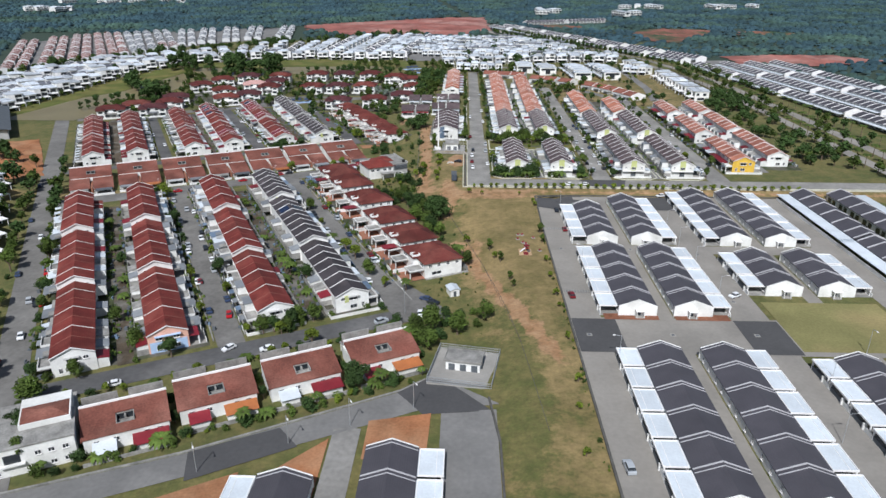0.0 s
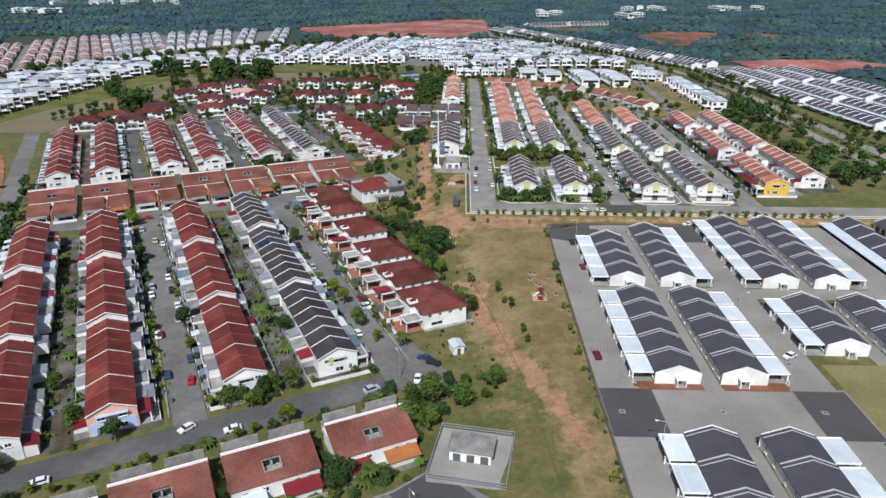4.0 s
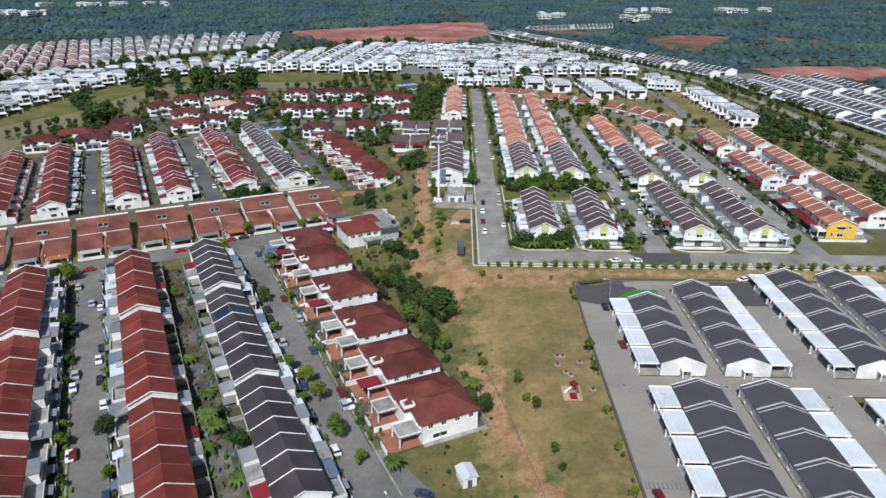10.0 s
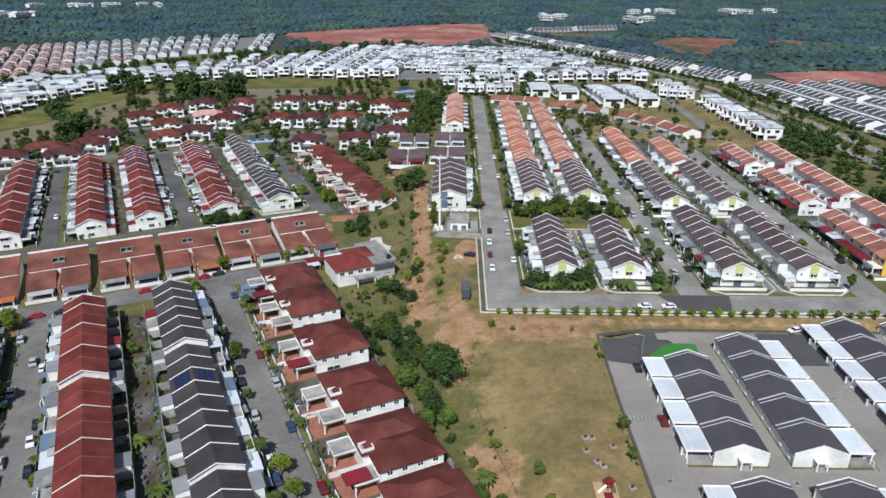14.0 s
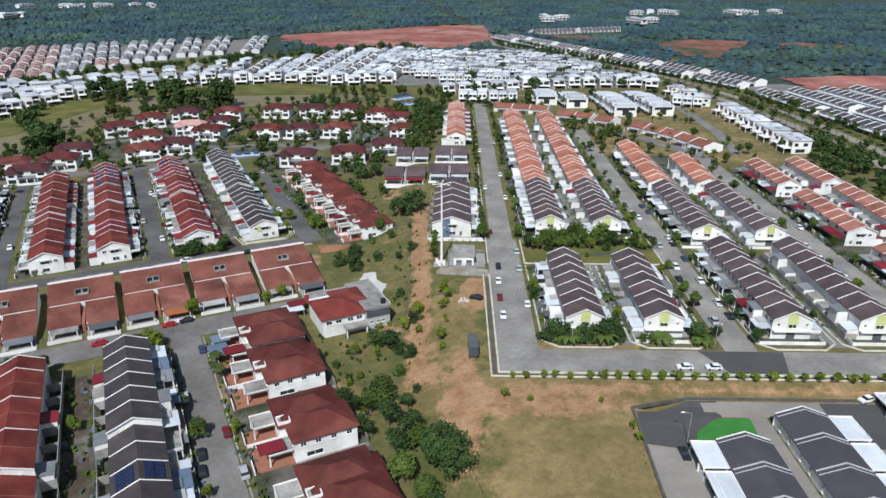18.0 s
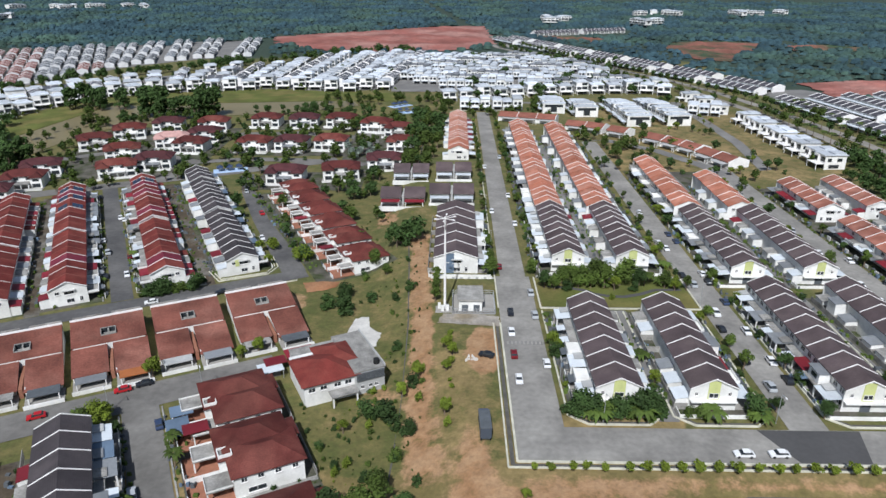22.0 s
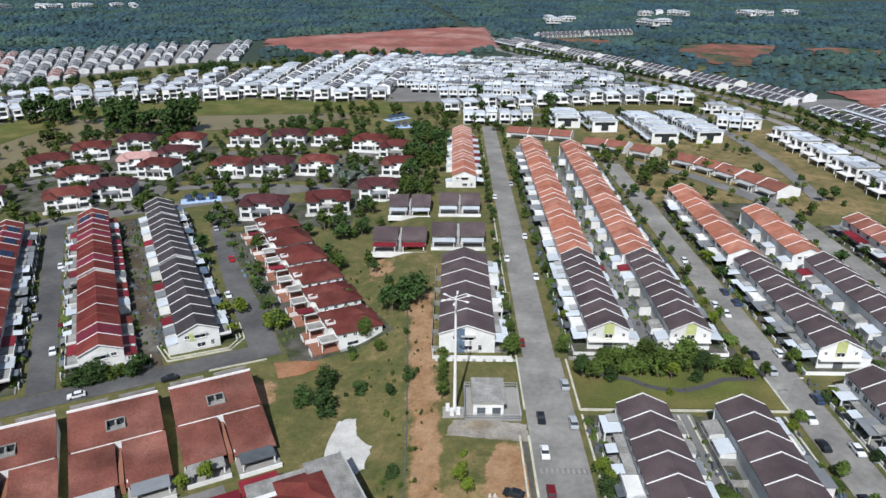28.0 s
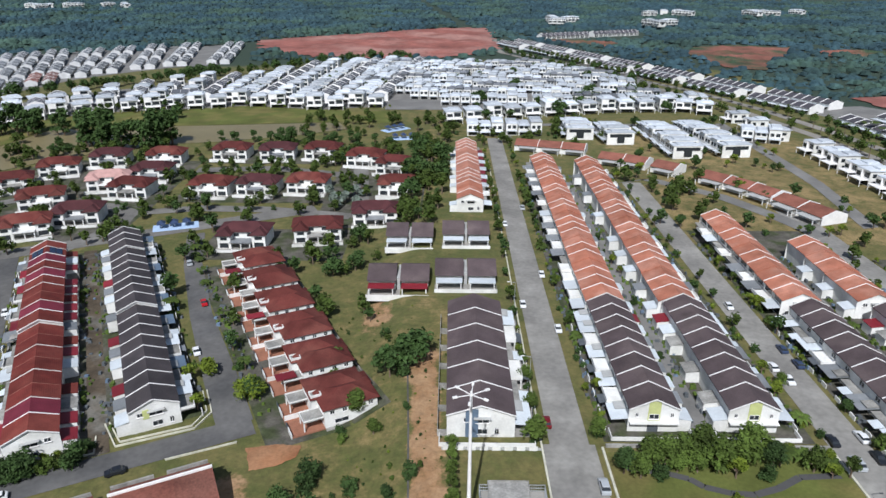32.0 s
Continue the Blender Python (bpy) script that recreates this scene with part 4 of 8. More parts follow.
row(east, 0, 85.2, 331, 9, 6.45, -1, plum_f, 13, group=GE)
row(east, 0, 109.4, 331, 9, 6.45, 1, plum_f, 14, group=GE)
row(east, 0, 27.4, 410, 8, 6.45, -1, plum_m, 15, group=GE)
row(east, 0, 49.4, 410, 8, 6.45, 1, plum_m, 16, group=GE)
row(east, 0, 85.2, 401.5, 9, 6.45, -1, plum_m, 17, group=GE)
row(east, 0, 108.8, 401.5, 9, 6.45, 1, plum_m, 18, group=GE)
row(east, 0, 27.4, 463, 24, 6.45, -1, orange_f, 19, (4, 3, 4, 3, 3, 4), 0.34, group=GE)
row(east, 0, 48.6, 463, 23, 6.45, 1, orange_f, 20, (3, 4, 3, 4, 4, 3), 0.34, group=GE)
row(east, 0, 85.0, 464, 11, 6.45, -1, orange_f, 21, (3, 3, 3), 0.3, group=GE)
row(east, 0, 107.0, 464, 7, 6.45, 1, orange_f, 22, (3, 2), 0.3, group=GE)
row(east, 0, -9.6, 556, 4, 6.45, 1, orange_f, 23, (2,), 0.3, group=GE)
row(east, 0, -9.6, 582, 11, 6.45, 1, salmon_f, 24, (3, 4), 0.3, group=GE)
row(east, 0, 143.0, 347, 6, 6.45, -1, rust_f, 25, (3,), 0.4, group=GE)
row(east, 0, 165.0, 352, 8, 6.45, 1, rust_f, 26, (3,), 0.4, group=GE)
row(east, 0, 143.0, 402, 7, 6.45, -1, rust_f, 27, (3,), 0.4, group=GE)
row(east, 0, 165.0, 412, 7, 6.45, 1, rust_f, 28, (3,), 0.4, group=GE)
row(east, 0, 143.0, 462, 6, 6.45, -1, rust_f, 29, group=GE)
row(east, 0, 165.0, 466, 6, 6.45, 1, rust_f, 30, group=GE)


# ---------------------------------------------------------------- single-storey rows with carports
def cluster(label, w=9.8, near_end=False, far_end=False, wide=True):
    """Single-storey house, ridge along y, carport towards -x."""
    h = template(thing("cluster_house", label, "house"))
    half, eave, ridge = 6.0, 3.2, 5.4
    wh = 5.7
    part("wall", B(-wh, wh, -w / 2, w / 2, -2.0, eave), WHITE, h)
    tiles = part("roof", slopes(-w / 2 + 0.02, w / 2 - 0.02, half, eave, ridge), SLATE, h)
    part("party_wall", gable(-w / 2 - 0.15, -w / 2 + 0.15, half - 0.1, eave, ridge, 0.22, base=-2.0 if near_end else 2.6), WHITE if near_end else PINKSTRIP, h, "pale party wall rising over the roof")
    part("roof_ridge_strip", gable(w / 2 - 1.3, w / 2 - 1.1, half * 0.98, eave, ridge, 0.14), PINKSTRIP, tiles, "pale raised roof verge")
    if far_end:
        part("end_wall", gable(w / 2 - 0.15, w / 2 + 0.1, half - 0.1, eave, ridge, 0.2, base=-2.0), WHITE, h)
    # carport
    x0, x1, hp = -11.6, -6.0, 2.9
    s = Shape()
    s.box(x0, x1, -w / 2 + 1.0, w / 2 - 0.25, hp - 0.25, hp)
    port = part("carport_roof", s, WHITEROOF, h, "white flat metal carport roof")
    s = Shape()
    for a, b, c, d in ((x0 - 0.1, x0 + 0.1, -w / 2 + 0.9, w / 2 - 0.2), (x1 - 0.4, x1 - 0.2, -w / 2 + 0.9, w / 2 - 0.2), (x0 + 0.1, x1 - 0.4, -w / 2 + 0.9, -w / 2 + 1.1), (x0 + 0.1, x1 - 0.4, w / 2 - 0.4, w / 2 - 0.2)):
        s.box(a, b, c, d, hp - 0.2, hp + 0.22)
    s.box(x0 + 1.5, x0 + 1.6, -w / 2 + 1.1, w / 2 - 0.4, hp, hp + 0.1)
    part("carport_frame", s, STRIP, port, "white carport edge frame")
    for x in (x0 + 0.3,):
        for y in (-w / 2 + 1.15, w / 2 - 0.5):
            part("carport_post", B(x - 0.16, x + 0.16, y - 0.16, y + 0.16, -0.3, hp - 0.2), STRIP, h)
    s = Shape()
    s.box(x0 + 0.1, x0 + 0.3, -w / 2, -w / 2 + 3.0, -0.5, 1.3)
    s.box(x0 - 0.2, x0 + 0.7, -w / 2 + 3.0, -w / 2 + 3.5, -0.5, 1.9)
    fence = part("front_wall", s, WHITE, h, "white front wall with gate pillars")
    part("gate", B(x0 + 0.15, x0 + 0.22, -w / 2 + 3.5, w / 2 - 0.3, 0.1, 1.4), DARKGREY, fence, "dark sliding gate")
    part("carport_floor", B(x0, -wh, -w / 2, w / 2, -0.5, 0.14), CONCRETE, h, "grey carport floor")
    window(h, -wh, -w * 0.4, -w * 0.1, 0.9, 2.4)
    part("front_door", B(-wh - 0.08, -wh, w * 0.02, w * 0.14, 0, 2.2), DARKGREY, h)
    for a in (-0.32, 0.12):
        window(h, wh, w * a, w * a + 0.8, 0.8, 2.4, 1)
    if near_end:
        y = -w / 2 - 0.15
        part("porch_canopy", B(-0.9, 1.9, y - 1.9, y, 2.35, 2.6), STRIP, h, "pale porch canopy")
        for x in (-0.7, 1.5):
            part("porch_pillar", B(x, x + 0.25, y - 1.8, y - 1.5, -0.5, 2.35), WHITE, h)
        part("side_door", B(0.0, 1.0, y - 0.06, y, 0, 2.1), DARKGREY, h)
        part("porch_step", B(-0.9, 1.9, y - 1.9, y, -0.5, 0.3), PAVING, h)
    return h


CL = "single-storey white house with slate-grey roof and white carport"
cl_mid = cluster(CL)
cl_near = cluster("end " + CL[0].lower() + CL[1:] + " and porch", near_end=True)
cl_far = cluster("end " + CL, far_end=True)
cl = {"mid": [(cl_mid, mirror(cl_mid))], "near": (cl_near, mirror(cl_near)), "far": (cl_far, mirror(cl_far))}
GC = "rows of single-storey cluster houses"
k = 31
for x0 in (0.0, 51.0):
    for y0, nl, nr in ((104, 6, 6), (187, 5, 5), (245.5, 4, 5)):
        if x0 and y0 == 187:
            y0, nl, nr = (202.5, 3.5, 3.5)
            nl = nr = 3
        if x0 and y0 > 240:
            nl, nr = 6, 6
        wl = 9.8 if not (x0 and y0 == 202.5) else 11.2
        if x0 == 51.0 and y0 == 104:
            nl = nr = 6
            y0 = 100
        row(east, 0, 54.3 + x0, y0, nl, 9.8, -1, cl, k, group=GC)
        row(east, 0, 71.3 + x0, y0, nr, 9.8, 1, cl, k, group=GC)
        k += 1
row(east, 0, -14.8, 64, 6, 9.8, 1, cl, 50, group=GC)
row(east, 0, -36.5, 54, 6, 9.8, -1, cl, 51, group=GC)


# ---------------------------------------------------------------- hipped semi-detached houses
def hip(x0, x1, y0, y1, eave, rise, over=0.7, thick=0.2):
    """A hipped roof over a rectangle, its ridge along the longer side."""
    x0, x1, y0, y1 = x0 - over, x1 + over, y0 - over, y1 + over
    dx, dy = x1 - x0, y1 - y0
    r = min(dx, dy) / 2
    a = ((x0 + r, (y0 + y1) / 2), (x1 - r, (y0 + y1) / 2)) if dx >= dy else (((x0 + x1) / 2, y0 + r), ((x0 + x1) / 2, y1 - r))
    top = eave + rise
    s = Shape()
    c = [(x0, y0, eave), (x1, y0, eave), (x1, y1, eave), (x0, y1, eave)]
    p, q = (*a[0], top), (*a[1], top)
    if dx >= dy:
        s.face([c[0], c[1], q, p]), s.face([c[2], c[3], p, q]), s.face([c[1], c[2], q]), s.face([c[3], c[0], p])
    else:
        s.face([c[0], c[1], p]), s.face([c[1], c[2], q, p]), s.face([c[2], c[3], q]), s.face([c[3], c[0], p, q])
    low = [(x, y, z - thick) for x, y, z in c]
    s.face(low[::-1])
    for i in range(4):
        j = (i + 1) % 4
        s.face([low[i], low[j], c[j], c[i]])
    return s


def semi(label, roof=DEEPRED, porch_mat=CONCRETE, awning=None, wing=True, floor=TERRACOTTA):
    """A pair of two-storey semi-detached houses under hipped roofs; porches towards -x."""
    h = template(thing("semi_detached_house", label, "house"))
    D = 8.8
    part("far_wall", B(-7.6, 7.4, 0, D, -2, 6.0), WHITE, h)
    part("near_wall", B(-6.0, 8.6, -D, 0, -2, 5.8), WHITE, h)
    part("far_roof", hip(-7.6, 7.4, -2.4, D, 6.0, 2.7, 0.6), roof, h)
    part("near_roof", hip(-6.0, 8.6, -D, 2.0, 5.8, 2.5, 0.6), roof, h)
    if wing:
        part("rear_wall", B(7.4, 9.8, 1.5, 7.5, -2, 4.6), WHITE, h)
        part("rear_roof", hip(5.4, 9.8, 1.5, 7.5, 4.7, 1.3, 0.4), roof, h)
    s = B(-7.9, -5.0, -2.4, 0.4, 3.0, 6.5)
    s.box(-7.7, -5.2, -2.2, 0.2, 6.5, 6.54, 1)
    for q in ((-7.9, -5.0, -2.4, -2.2), (-7.9, -5.0, 0.2, 0.4), (-7.9, -7.7, -2.2, 0.2), (-5.2, -5.0, -2.2, 0.2)):
        s.box(*q, 6.5, 7.0)
    part("roof_terrace", s, [WHITE, CONCRETE], h, "white walled roof terrace")
    for a in (-4.6, -1.2, 2.4, 6.0):
        window(h, -D, a, a + 1.3, 3.9, 5.1, -1, axis="y")
    window(h, -D, -3.4, 0.4, 0.9, 2.2, -1, axis="y")
    window(h, -6.0, -7.5, -4.5, 3.8, 5.2), window(h, -7.6, 4.0, 7.0, 3.9, 5.3)
    for y0 in (-8.2, 2.8):
        o = 1.2 if y0 < 0 else 0.0
        s = B(-12.8 + o, -7.6 + o * 1.3, y0, y0 + 5.4, 2.9, 3.2)
        for q in ((-12.8 + o, -12.65 + o, y0, y0 + 5.4), (-12.65 + o, -7.7 + o * 1.3, y0, y0 + 0.15), (-12.65 + o, -7.7 + o * 1.3, y0 + 5.25, y0 + 5.4)):
            s.box(*q, 3.2, 3.55, 1)
        part("porch_roof", s, [porch_mat, WHITE], h, "stained concrete porch slab")
        for yy in (y0 + 0.2, y0 + 4.9):
            part("porch_pillar", B(-12.7 + o, -12.4 + o, yy, yy + 0.3, -1, 2.9), WHITE, h)
        fence = part("front_wall", B(-15.1, -14.9, y0 - 0.8, y0 + 3.2, -1, 1.3), WHITE, h)
        part("gate", B(-15.05, -14.97, y0 + 3.2, y0 + 6.2, 0.1, 1.4), DARKGREY, fence)
    part("party_fence", B(-14.9, -7.6, -0.1, 0.1, -1, 1.6), WHITE, h)
    part("driveway", B(-15, -6, -D, D, -1, 0.15), floor, h)
    part("yard_wall", B(11.0, 11.2, -D, D, -1.5, 1.6), CONCRETE, h)
    part("side_path", B(-6, 11, -D - 1.2, -D, -1, 0.14), CONCRETE, h)
    if awning:
        part("awning", B(-13.5, -7.8, -D + 0.3, -D + 4.4, 4.2, 4.35), awning, h)
    return h


semis = [semi("pair of white semi-detached houses with dark red hipped roofs"),
         semi("white semi-detached houses with red hipped roof and red awning", awning=REDMETAL),
         semi("white semi-detached houses with hipped roof and white porches", porch_mat=WHITE, floor=PAVING)]
for i, v in enumerate((211.3, 232.6, 255.2, 280.6, 306.0, 326.0)):
    c = place(semis[i % 2 if i != 3 else 1], *west(94.6, v), 27)
    c["group"] = "semi-detached row by the field"
for i, v in enumerate((397, 415, 433, 451, 469, 487)):
    c = place(semis[i % 2], *west(152.5, v + 2), 27)
    c.scale = (0.9, 0.8, 0.92)
    c["group"] = "semi-detached row by the green"


# ---------------------------------------------------------------- low brown-roofed semi-detached houses
def brown(label, front=True, awn=(ORANGEMETAL, GREYROOF)):
    """Broad low house: a white ridge wall along x, one long tiled slope towards -y with a light well, and (front) two lower slopes."""
    h = template(thing("brown_roofed_house", label, "house"))
    yr, zr, ye, ze = (13.0, 7.0, 1.0, 4.7) if front else (6.0, 7.0, -3.4, 4.3)
    k = (zr - ze) / (yr - ye)
    W2 = 9.6
    part("wall", B(-W2 + 0.4, W2 - 0.4, ye + 0.2, yr + 3.4, -2, ze - 0.35), WHITE, h)

    def slope(x0, x1, y0, y1, name="roof", zz=None):
        f = zz or (lambda y: zr - (yr - y) * k)
        q = [(x0, y0), (x1, y0), (x1, y1), (x0, y1)]
        s = Shape()
        top = [(x, y, f(y)) for x, y in q]
        s.solid([(x, y, z - 0.22) for x, y, z in top], top)
        return part(name, s, BROWN, h)
    hy0, hy1 = (ye + 3.2, ye + 6.8) if front else (ye + 2.6, ye + 6.0)
    slope(-W2, -2.0, ye, yr), slope(2.0, W2, ye, yr), slope(-2.0, 2.0, hy1, yr), slope(-2.0, 2.0, ye, hy0)
    s = Shape()
    for a in ((-2.0, -1.8), (1.8, 2.0)):
        s.box(*a, hy0, hy1, ze - 1.4, ze + 1.45)
    s.box(-1.8, 1.8, hy0, hy0 + 0.2, ze - 1.4, ze + 0.9), s.box(-1.8, 1.8, hy1 - 0.2, hy1, ze - 1.4, ze + 1.4)
    s.box(-0.2, 0.2, hy0 + 1.9, hy1 - 0.2, ze - 1.4, ze + 1.1), s.box(-1.8, 1.8, hy0 + 1.7, hy0 + 1.9, ze - 1.4, ze + 0.55)
    s.box(-1.8, 1.8, hy0 + 0.2, hy0 + 1.7, ze + 0.05, ze + 0.3)
    # dark floor colour stands for the shade at the bottom of the well
    s.box(-1.8, 1.8, hy0 + 0.2, hy1 - 0.2, ze - 2.9, ze - 2.8, 1)
    well = part("light_well", s, [CONCRETE, DRAIN], h, "grey light well sunk into the roof")
    # dark panel added over the back wall in place of the well's shade
    part("well_window", B(-1.78, 1.78, hy1 - 0.26, hy1 - 0.2, ze - 2.7, ze + 1.2), GLASS, well)
    part("ridge_wall", B(-W2 - 0.1, W2 + 0.1, yr - 0.1, yr + 0.35, zr - 0.6, zr + 0.45), STRIP, h, "white wall along the ridge")
    s = Shape()
    q = [(-W2 + 0.1, yr + 0.36), (W2 - 0.1, yr + 0.36), (W2 - 0.1, yr + 2.9), (-W2 + 0.1, yr + 2.9)]
    top = [(x, y, zr - 0.15 if y < yr + 1 else ze + 1.3) for x, y in q]
    s.solid([(x, y, z - 0.22) for x, y, z in top], top)
    part("rear_roof", s, BROWN, h)
    for a, b in ((-W2 + 0.4, -1.2), (1.2, W2 - 0.4)):
        part("parapet", B(a, b, yr + 3.2, yr + 3.5, ze - 1.6, ze + (1.9 if front else 3.4)), CONCRETE, h, "weathered parapet panel")
        part("rear_porch_roof", B(a + 0.4, b - 0.4, yr + 3.5, yr + 7.5, 2.7, 2.95), CONCRETE, h)
        part("rear_porch_post", B(a + 0.6, a + 0.9, yr + 7.1, yr + 7.4, -1, 2.7), WHITE, h)
        part("rear_porch_post", B(b - 0.9, b - 0.6, yr + 7.1, yr + 7.4, -1, 2.7), WHITE, h)
    for x in (-W2 - 0.05, W2 - 0.25):
        part("verge", (lambda s: (s.solid([(x, ye, ze - 0.5), (x + 0.3, ye, ze - 0.5), (x + 0.3, yr, zr - 0.5), (x, yr, zr - 0.5)],
                                          [(x, ye, ze + 0.06), (x + 0.3, ye, ze + 0.06), (x + 0.3, yr, zr + 0.06), (x, yr, zr + 0.06)]), s)[1])(Shape()), BROWN, h)
    if front:
        part("step_wall", B(-W2 + 0.4, W2 - 0.4, ye - 0.1, ye + 0.2, -1, ze - 0.25), WHITE, h)
        for x0, x1, yy in ((-W2 - 0.2, -0.7, -11.0), (0.7, W2 + 0.2, -12.4)):
            slope(x0, x1, yy, ye - 0.1, "front_roof", lambda y: ze - 0.45 - (ye - y) * k * 0.85)
            part("front_house_wall", B(x0 + 0.6, x1 - 0.6, yy + 1.6, ye - 0.1, -2, 2.0), WHITE, h)
            part("front_gable_wall", B(x0 + 0.2, x0 + 0.45, yy + 1.2, ye - 0.1, -1, 2.4), WHITE, h)
            window(h, yy + 1.6, x0 + 1.4, x0 + 3.6, 0.7, 1.8, -1, axis="y")
            part("front_door", B(x0 + 4.6, x0 + 5.6, yy + 1.5, yy + 1.6, 0, 2.0), DARKGREY, h)
            part("porch_roof", B(x0 + 0.8, x1 - 0.8, yy - 3.4, yy + 1.2, 1.95, 2.15), awn[0] if x0 > 0 else awn[1], h)
            for x in (x0 + 1.0, x1 - 1.3):
                part("porch_post", B(x, x + 0.25, yy - 3.3, yy - 3.0, -1, 1.95), WHITE, h)
            part("driveway", B(x0, x1, yy - 5.2, yy + 1.6, -1, 0.13), PAVING, h)
            part("front_wall", B(x0, x1, yy - 5.3, yy - 5.1, -1, 1.1), WHITE, h)
        part("party_gap", B(-0.45, 0.45, -11.5, ye - 0.1, -1, 2.6), TERRACOTTA, h, "orange tiled party wall")
    else:
        for a in (-7.2, -3.0, 3.6, 6.4):
            window(h, ye + 0.2, a, a + 1.3, 2.2, 3.3, -1, axis="y")
        for a, b, m in ((-7.5, -2.4, awn[0]), (1.0, W2 - 0.6, awn[1])):
            q = [(a, ye - 3.4), (b, ye - 3.4), (b, ye + 0.2), (a, ye + 0.2)]
            top = [(x, y, 2.0 if y < ye else 2.9) for x, y in q]
            s = Shape()
            s.solid([(x, y, z - 0.1) for x, y, z in top], top)
            part("awning", s, m, h)
            part("kitchen_wall", B(a + 0.3, b - 0.3, ye - 2.8, ye + 0.1, -1.5, 1.9), WHITE, h)
        part("yard_wall", B(-W2, W2, ye - 4.6, ye - 4.4, -1.5, 1.3), CONCRETE, h)
    return h


bf = [brown("low brown-tiled semi-detached house facing the street", True, (ORANGEMETAL, GREYROOF)),
      brown("low brown-tiled semi-detached house with dark porch awnings", True, (DARKGREY, CONCRETE)),
      brown("low brown-tiled semi-detached house with grey porch awnings", True, (GREYROOF, GREYWALL))]
bb = [brown("low brown-tiled house backing on the perimeter road", False, (REDMETAL, ORANGEMETAL)),
      brown("low brown-tiled house with red rear awnings", False, (WHITEROOF, REDMETAL))]
for i, u in enumerate((-19.5, 2.4, 24.0, 46.2, 67.5, 89.0, 110.8)):
    place(bf[(i * 2 + 1) % 3], *west(u, 368.5), 27)["group"] = "brown-roofed houses facing the street"
for i, (u, v) in enumerate(((55, 154.5), (32, 153.8), (10, 153.6), (-11, 151))):
    place(bb[i % 2], *west(u, v), 27)["group"] = "brown-roofed houses along the perimeter road"


# ---------------------------------------------------------------- single houses
def white_villa():
    h = thing("renovated_house", "white three-level renovated house with grey flat roofs", "house")
    part("wall", B(-8, 9, -9, 2, -2, 7.0), WHITE, h)
    part("roof_terrace", B(-8.2, 9.2, -9.2, 2.2, 7.0, 7.3), CONCRETE, h)
    part("upper_wall", B(-2, 8.5, -3, 8, 5.5, 8.6), WHITE, h)
    part("upper_roof", hip(-1, 7.5, -2, 3.5, 8.6, 1.0), BROWN, h, "brown tiled upper roof")
    part("rear_roof", B(-8, 9, 2, 12, 5.2, 5.5), CONCRETE, h)
    part("rear_wall", B(-7.8, 8.8, 2, 11.8, -2, 5.2), GREYWALL, h)
    part("balcony", B(-6, -1, -9.9, -9.0, 3.0, 3.3), WHITE, h)
    part("balcony_door", B(-5, -1.8, -9.06, -9.0, 3.4, 5.6), GLASS, h)
    for a in (-7.3, 1.0, 3.6, 6.4):
        window(h, -9, a, a + 1.3, 4.2, 5.3, -1, axis="y"), window(h, -9, a, a + 1.3, 1.0, 2.1, -1, axis="y")
    return h


h = white_villa()
h.matrix_world = pose(*west(-30.5, 156), height(*west(-30.5, 156)), 0, 0, 27)


def grey_house():
    h = thing("extended_house", "white and grey extended house with red hipped roof", "house")
    part("wall", B(-10, 3, -9, 6, -2, 6.2), WHITE, h)
    part("roof", hip(-10, 4, -9, 4, 6.2, 2.6), RED, h)
    part("wing_roof", hip(-3, 7, -4, 8, 6.2, 2.3), RED, h)
    part("grey_wall", B(3, 11, -9.4, 10.5, -2, 6.6), GREYWALL, h, "plain grey extension wall")
    part("extension_roof", B(3, 11.3, -9.6, 10.8, 6.6, 6.85), CONCRETE, h, "flat grey concrete roof")
    part("extension_parapet", B(11.0, 11.3, -9.6, 10.8, 6.85, 7.5), GREYWALL, h)
    part("rear_flat_roof", B(-9, 3, 6, 10.5, 5.6, 5.9), CONCRETE, h)
    part("rear_wall", B(-8.8, 3, 6, 10.3, -2, 5.6), GREYWALL, h)
    part("porch_roof", B(-4, 3, -12.5, -9, 2.9, 3.2), CONCRETE, h)
    for x in (-3.8, 2.4):
        part("porch_pillar", B(x, x + 0.35, -12.3, -11.9, -1.5, 2.9), WHITE, h)
    part("red_awning", B(-9.5, -1.5, 10.5, 15.5, 3.0, 3.2), REDMETAL, h)
    part("red_awning_west", B(-15.5, -9.7, 9.5, 13.5, 2.8, 3.0), REDMETAL, h)
    s = Shape()
    for i in range(7):
        s.box(3.4, 10.8, -9.75 + 0.0, -9.6, 4.0 + i * 0.35, 4.15 + i * 0.35)
    part("louvre", s, DARKGREY, h)
    for a in (4.4, 6.6, 8.2):
        window(h, -9.4, a, a + 1.1, 1.6, 2.6, -1, axis="y")
    for a in (-9, -6, -2.4, 0.4):
        window(h, -9, a, a + 1.8, 3.9, 5.2, -1, axis="y")
    s = Shape()
    for i in range(12):
        a = i * math.pi / 6
        s.v.append((9.6 + 0.8 * math.cos(a), -7.5 + 0.8 * math.sin(a), 6.85))
    s.v += [(x, y, 8.2) for x, y, z in s.v[:12]]
    for i in range(12):
        j = (i + 1) % 12
        s.f.append((i, j, 12 + j, 12 + i)), s.m.append(0)
    s.f.append(tuple(range(12, 24))), s.m.append(0)
    part("water_tank", s, RUBBER, h, "black roof water tank")
    return h


h = grey_house()
h.matrix_world = pose(*west(120, 331), height(*west(120, 331)), 0, 0, 27)


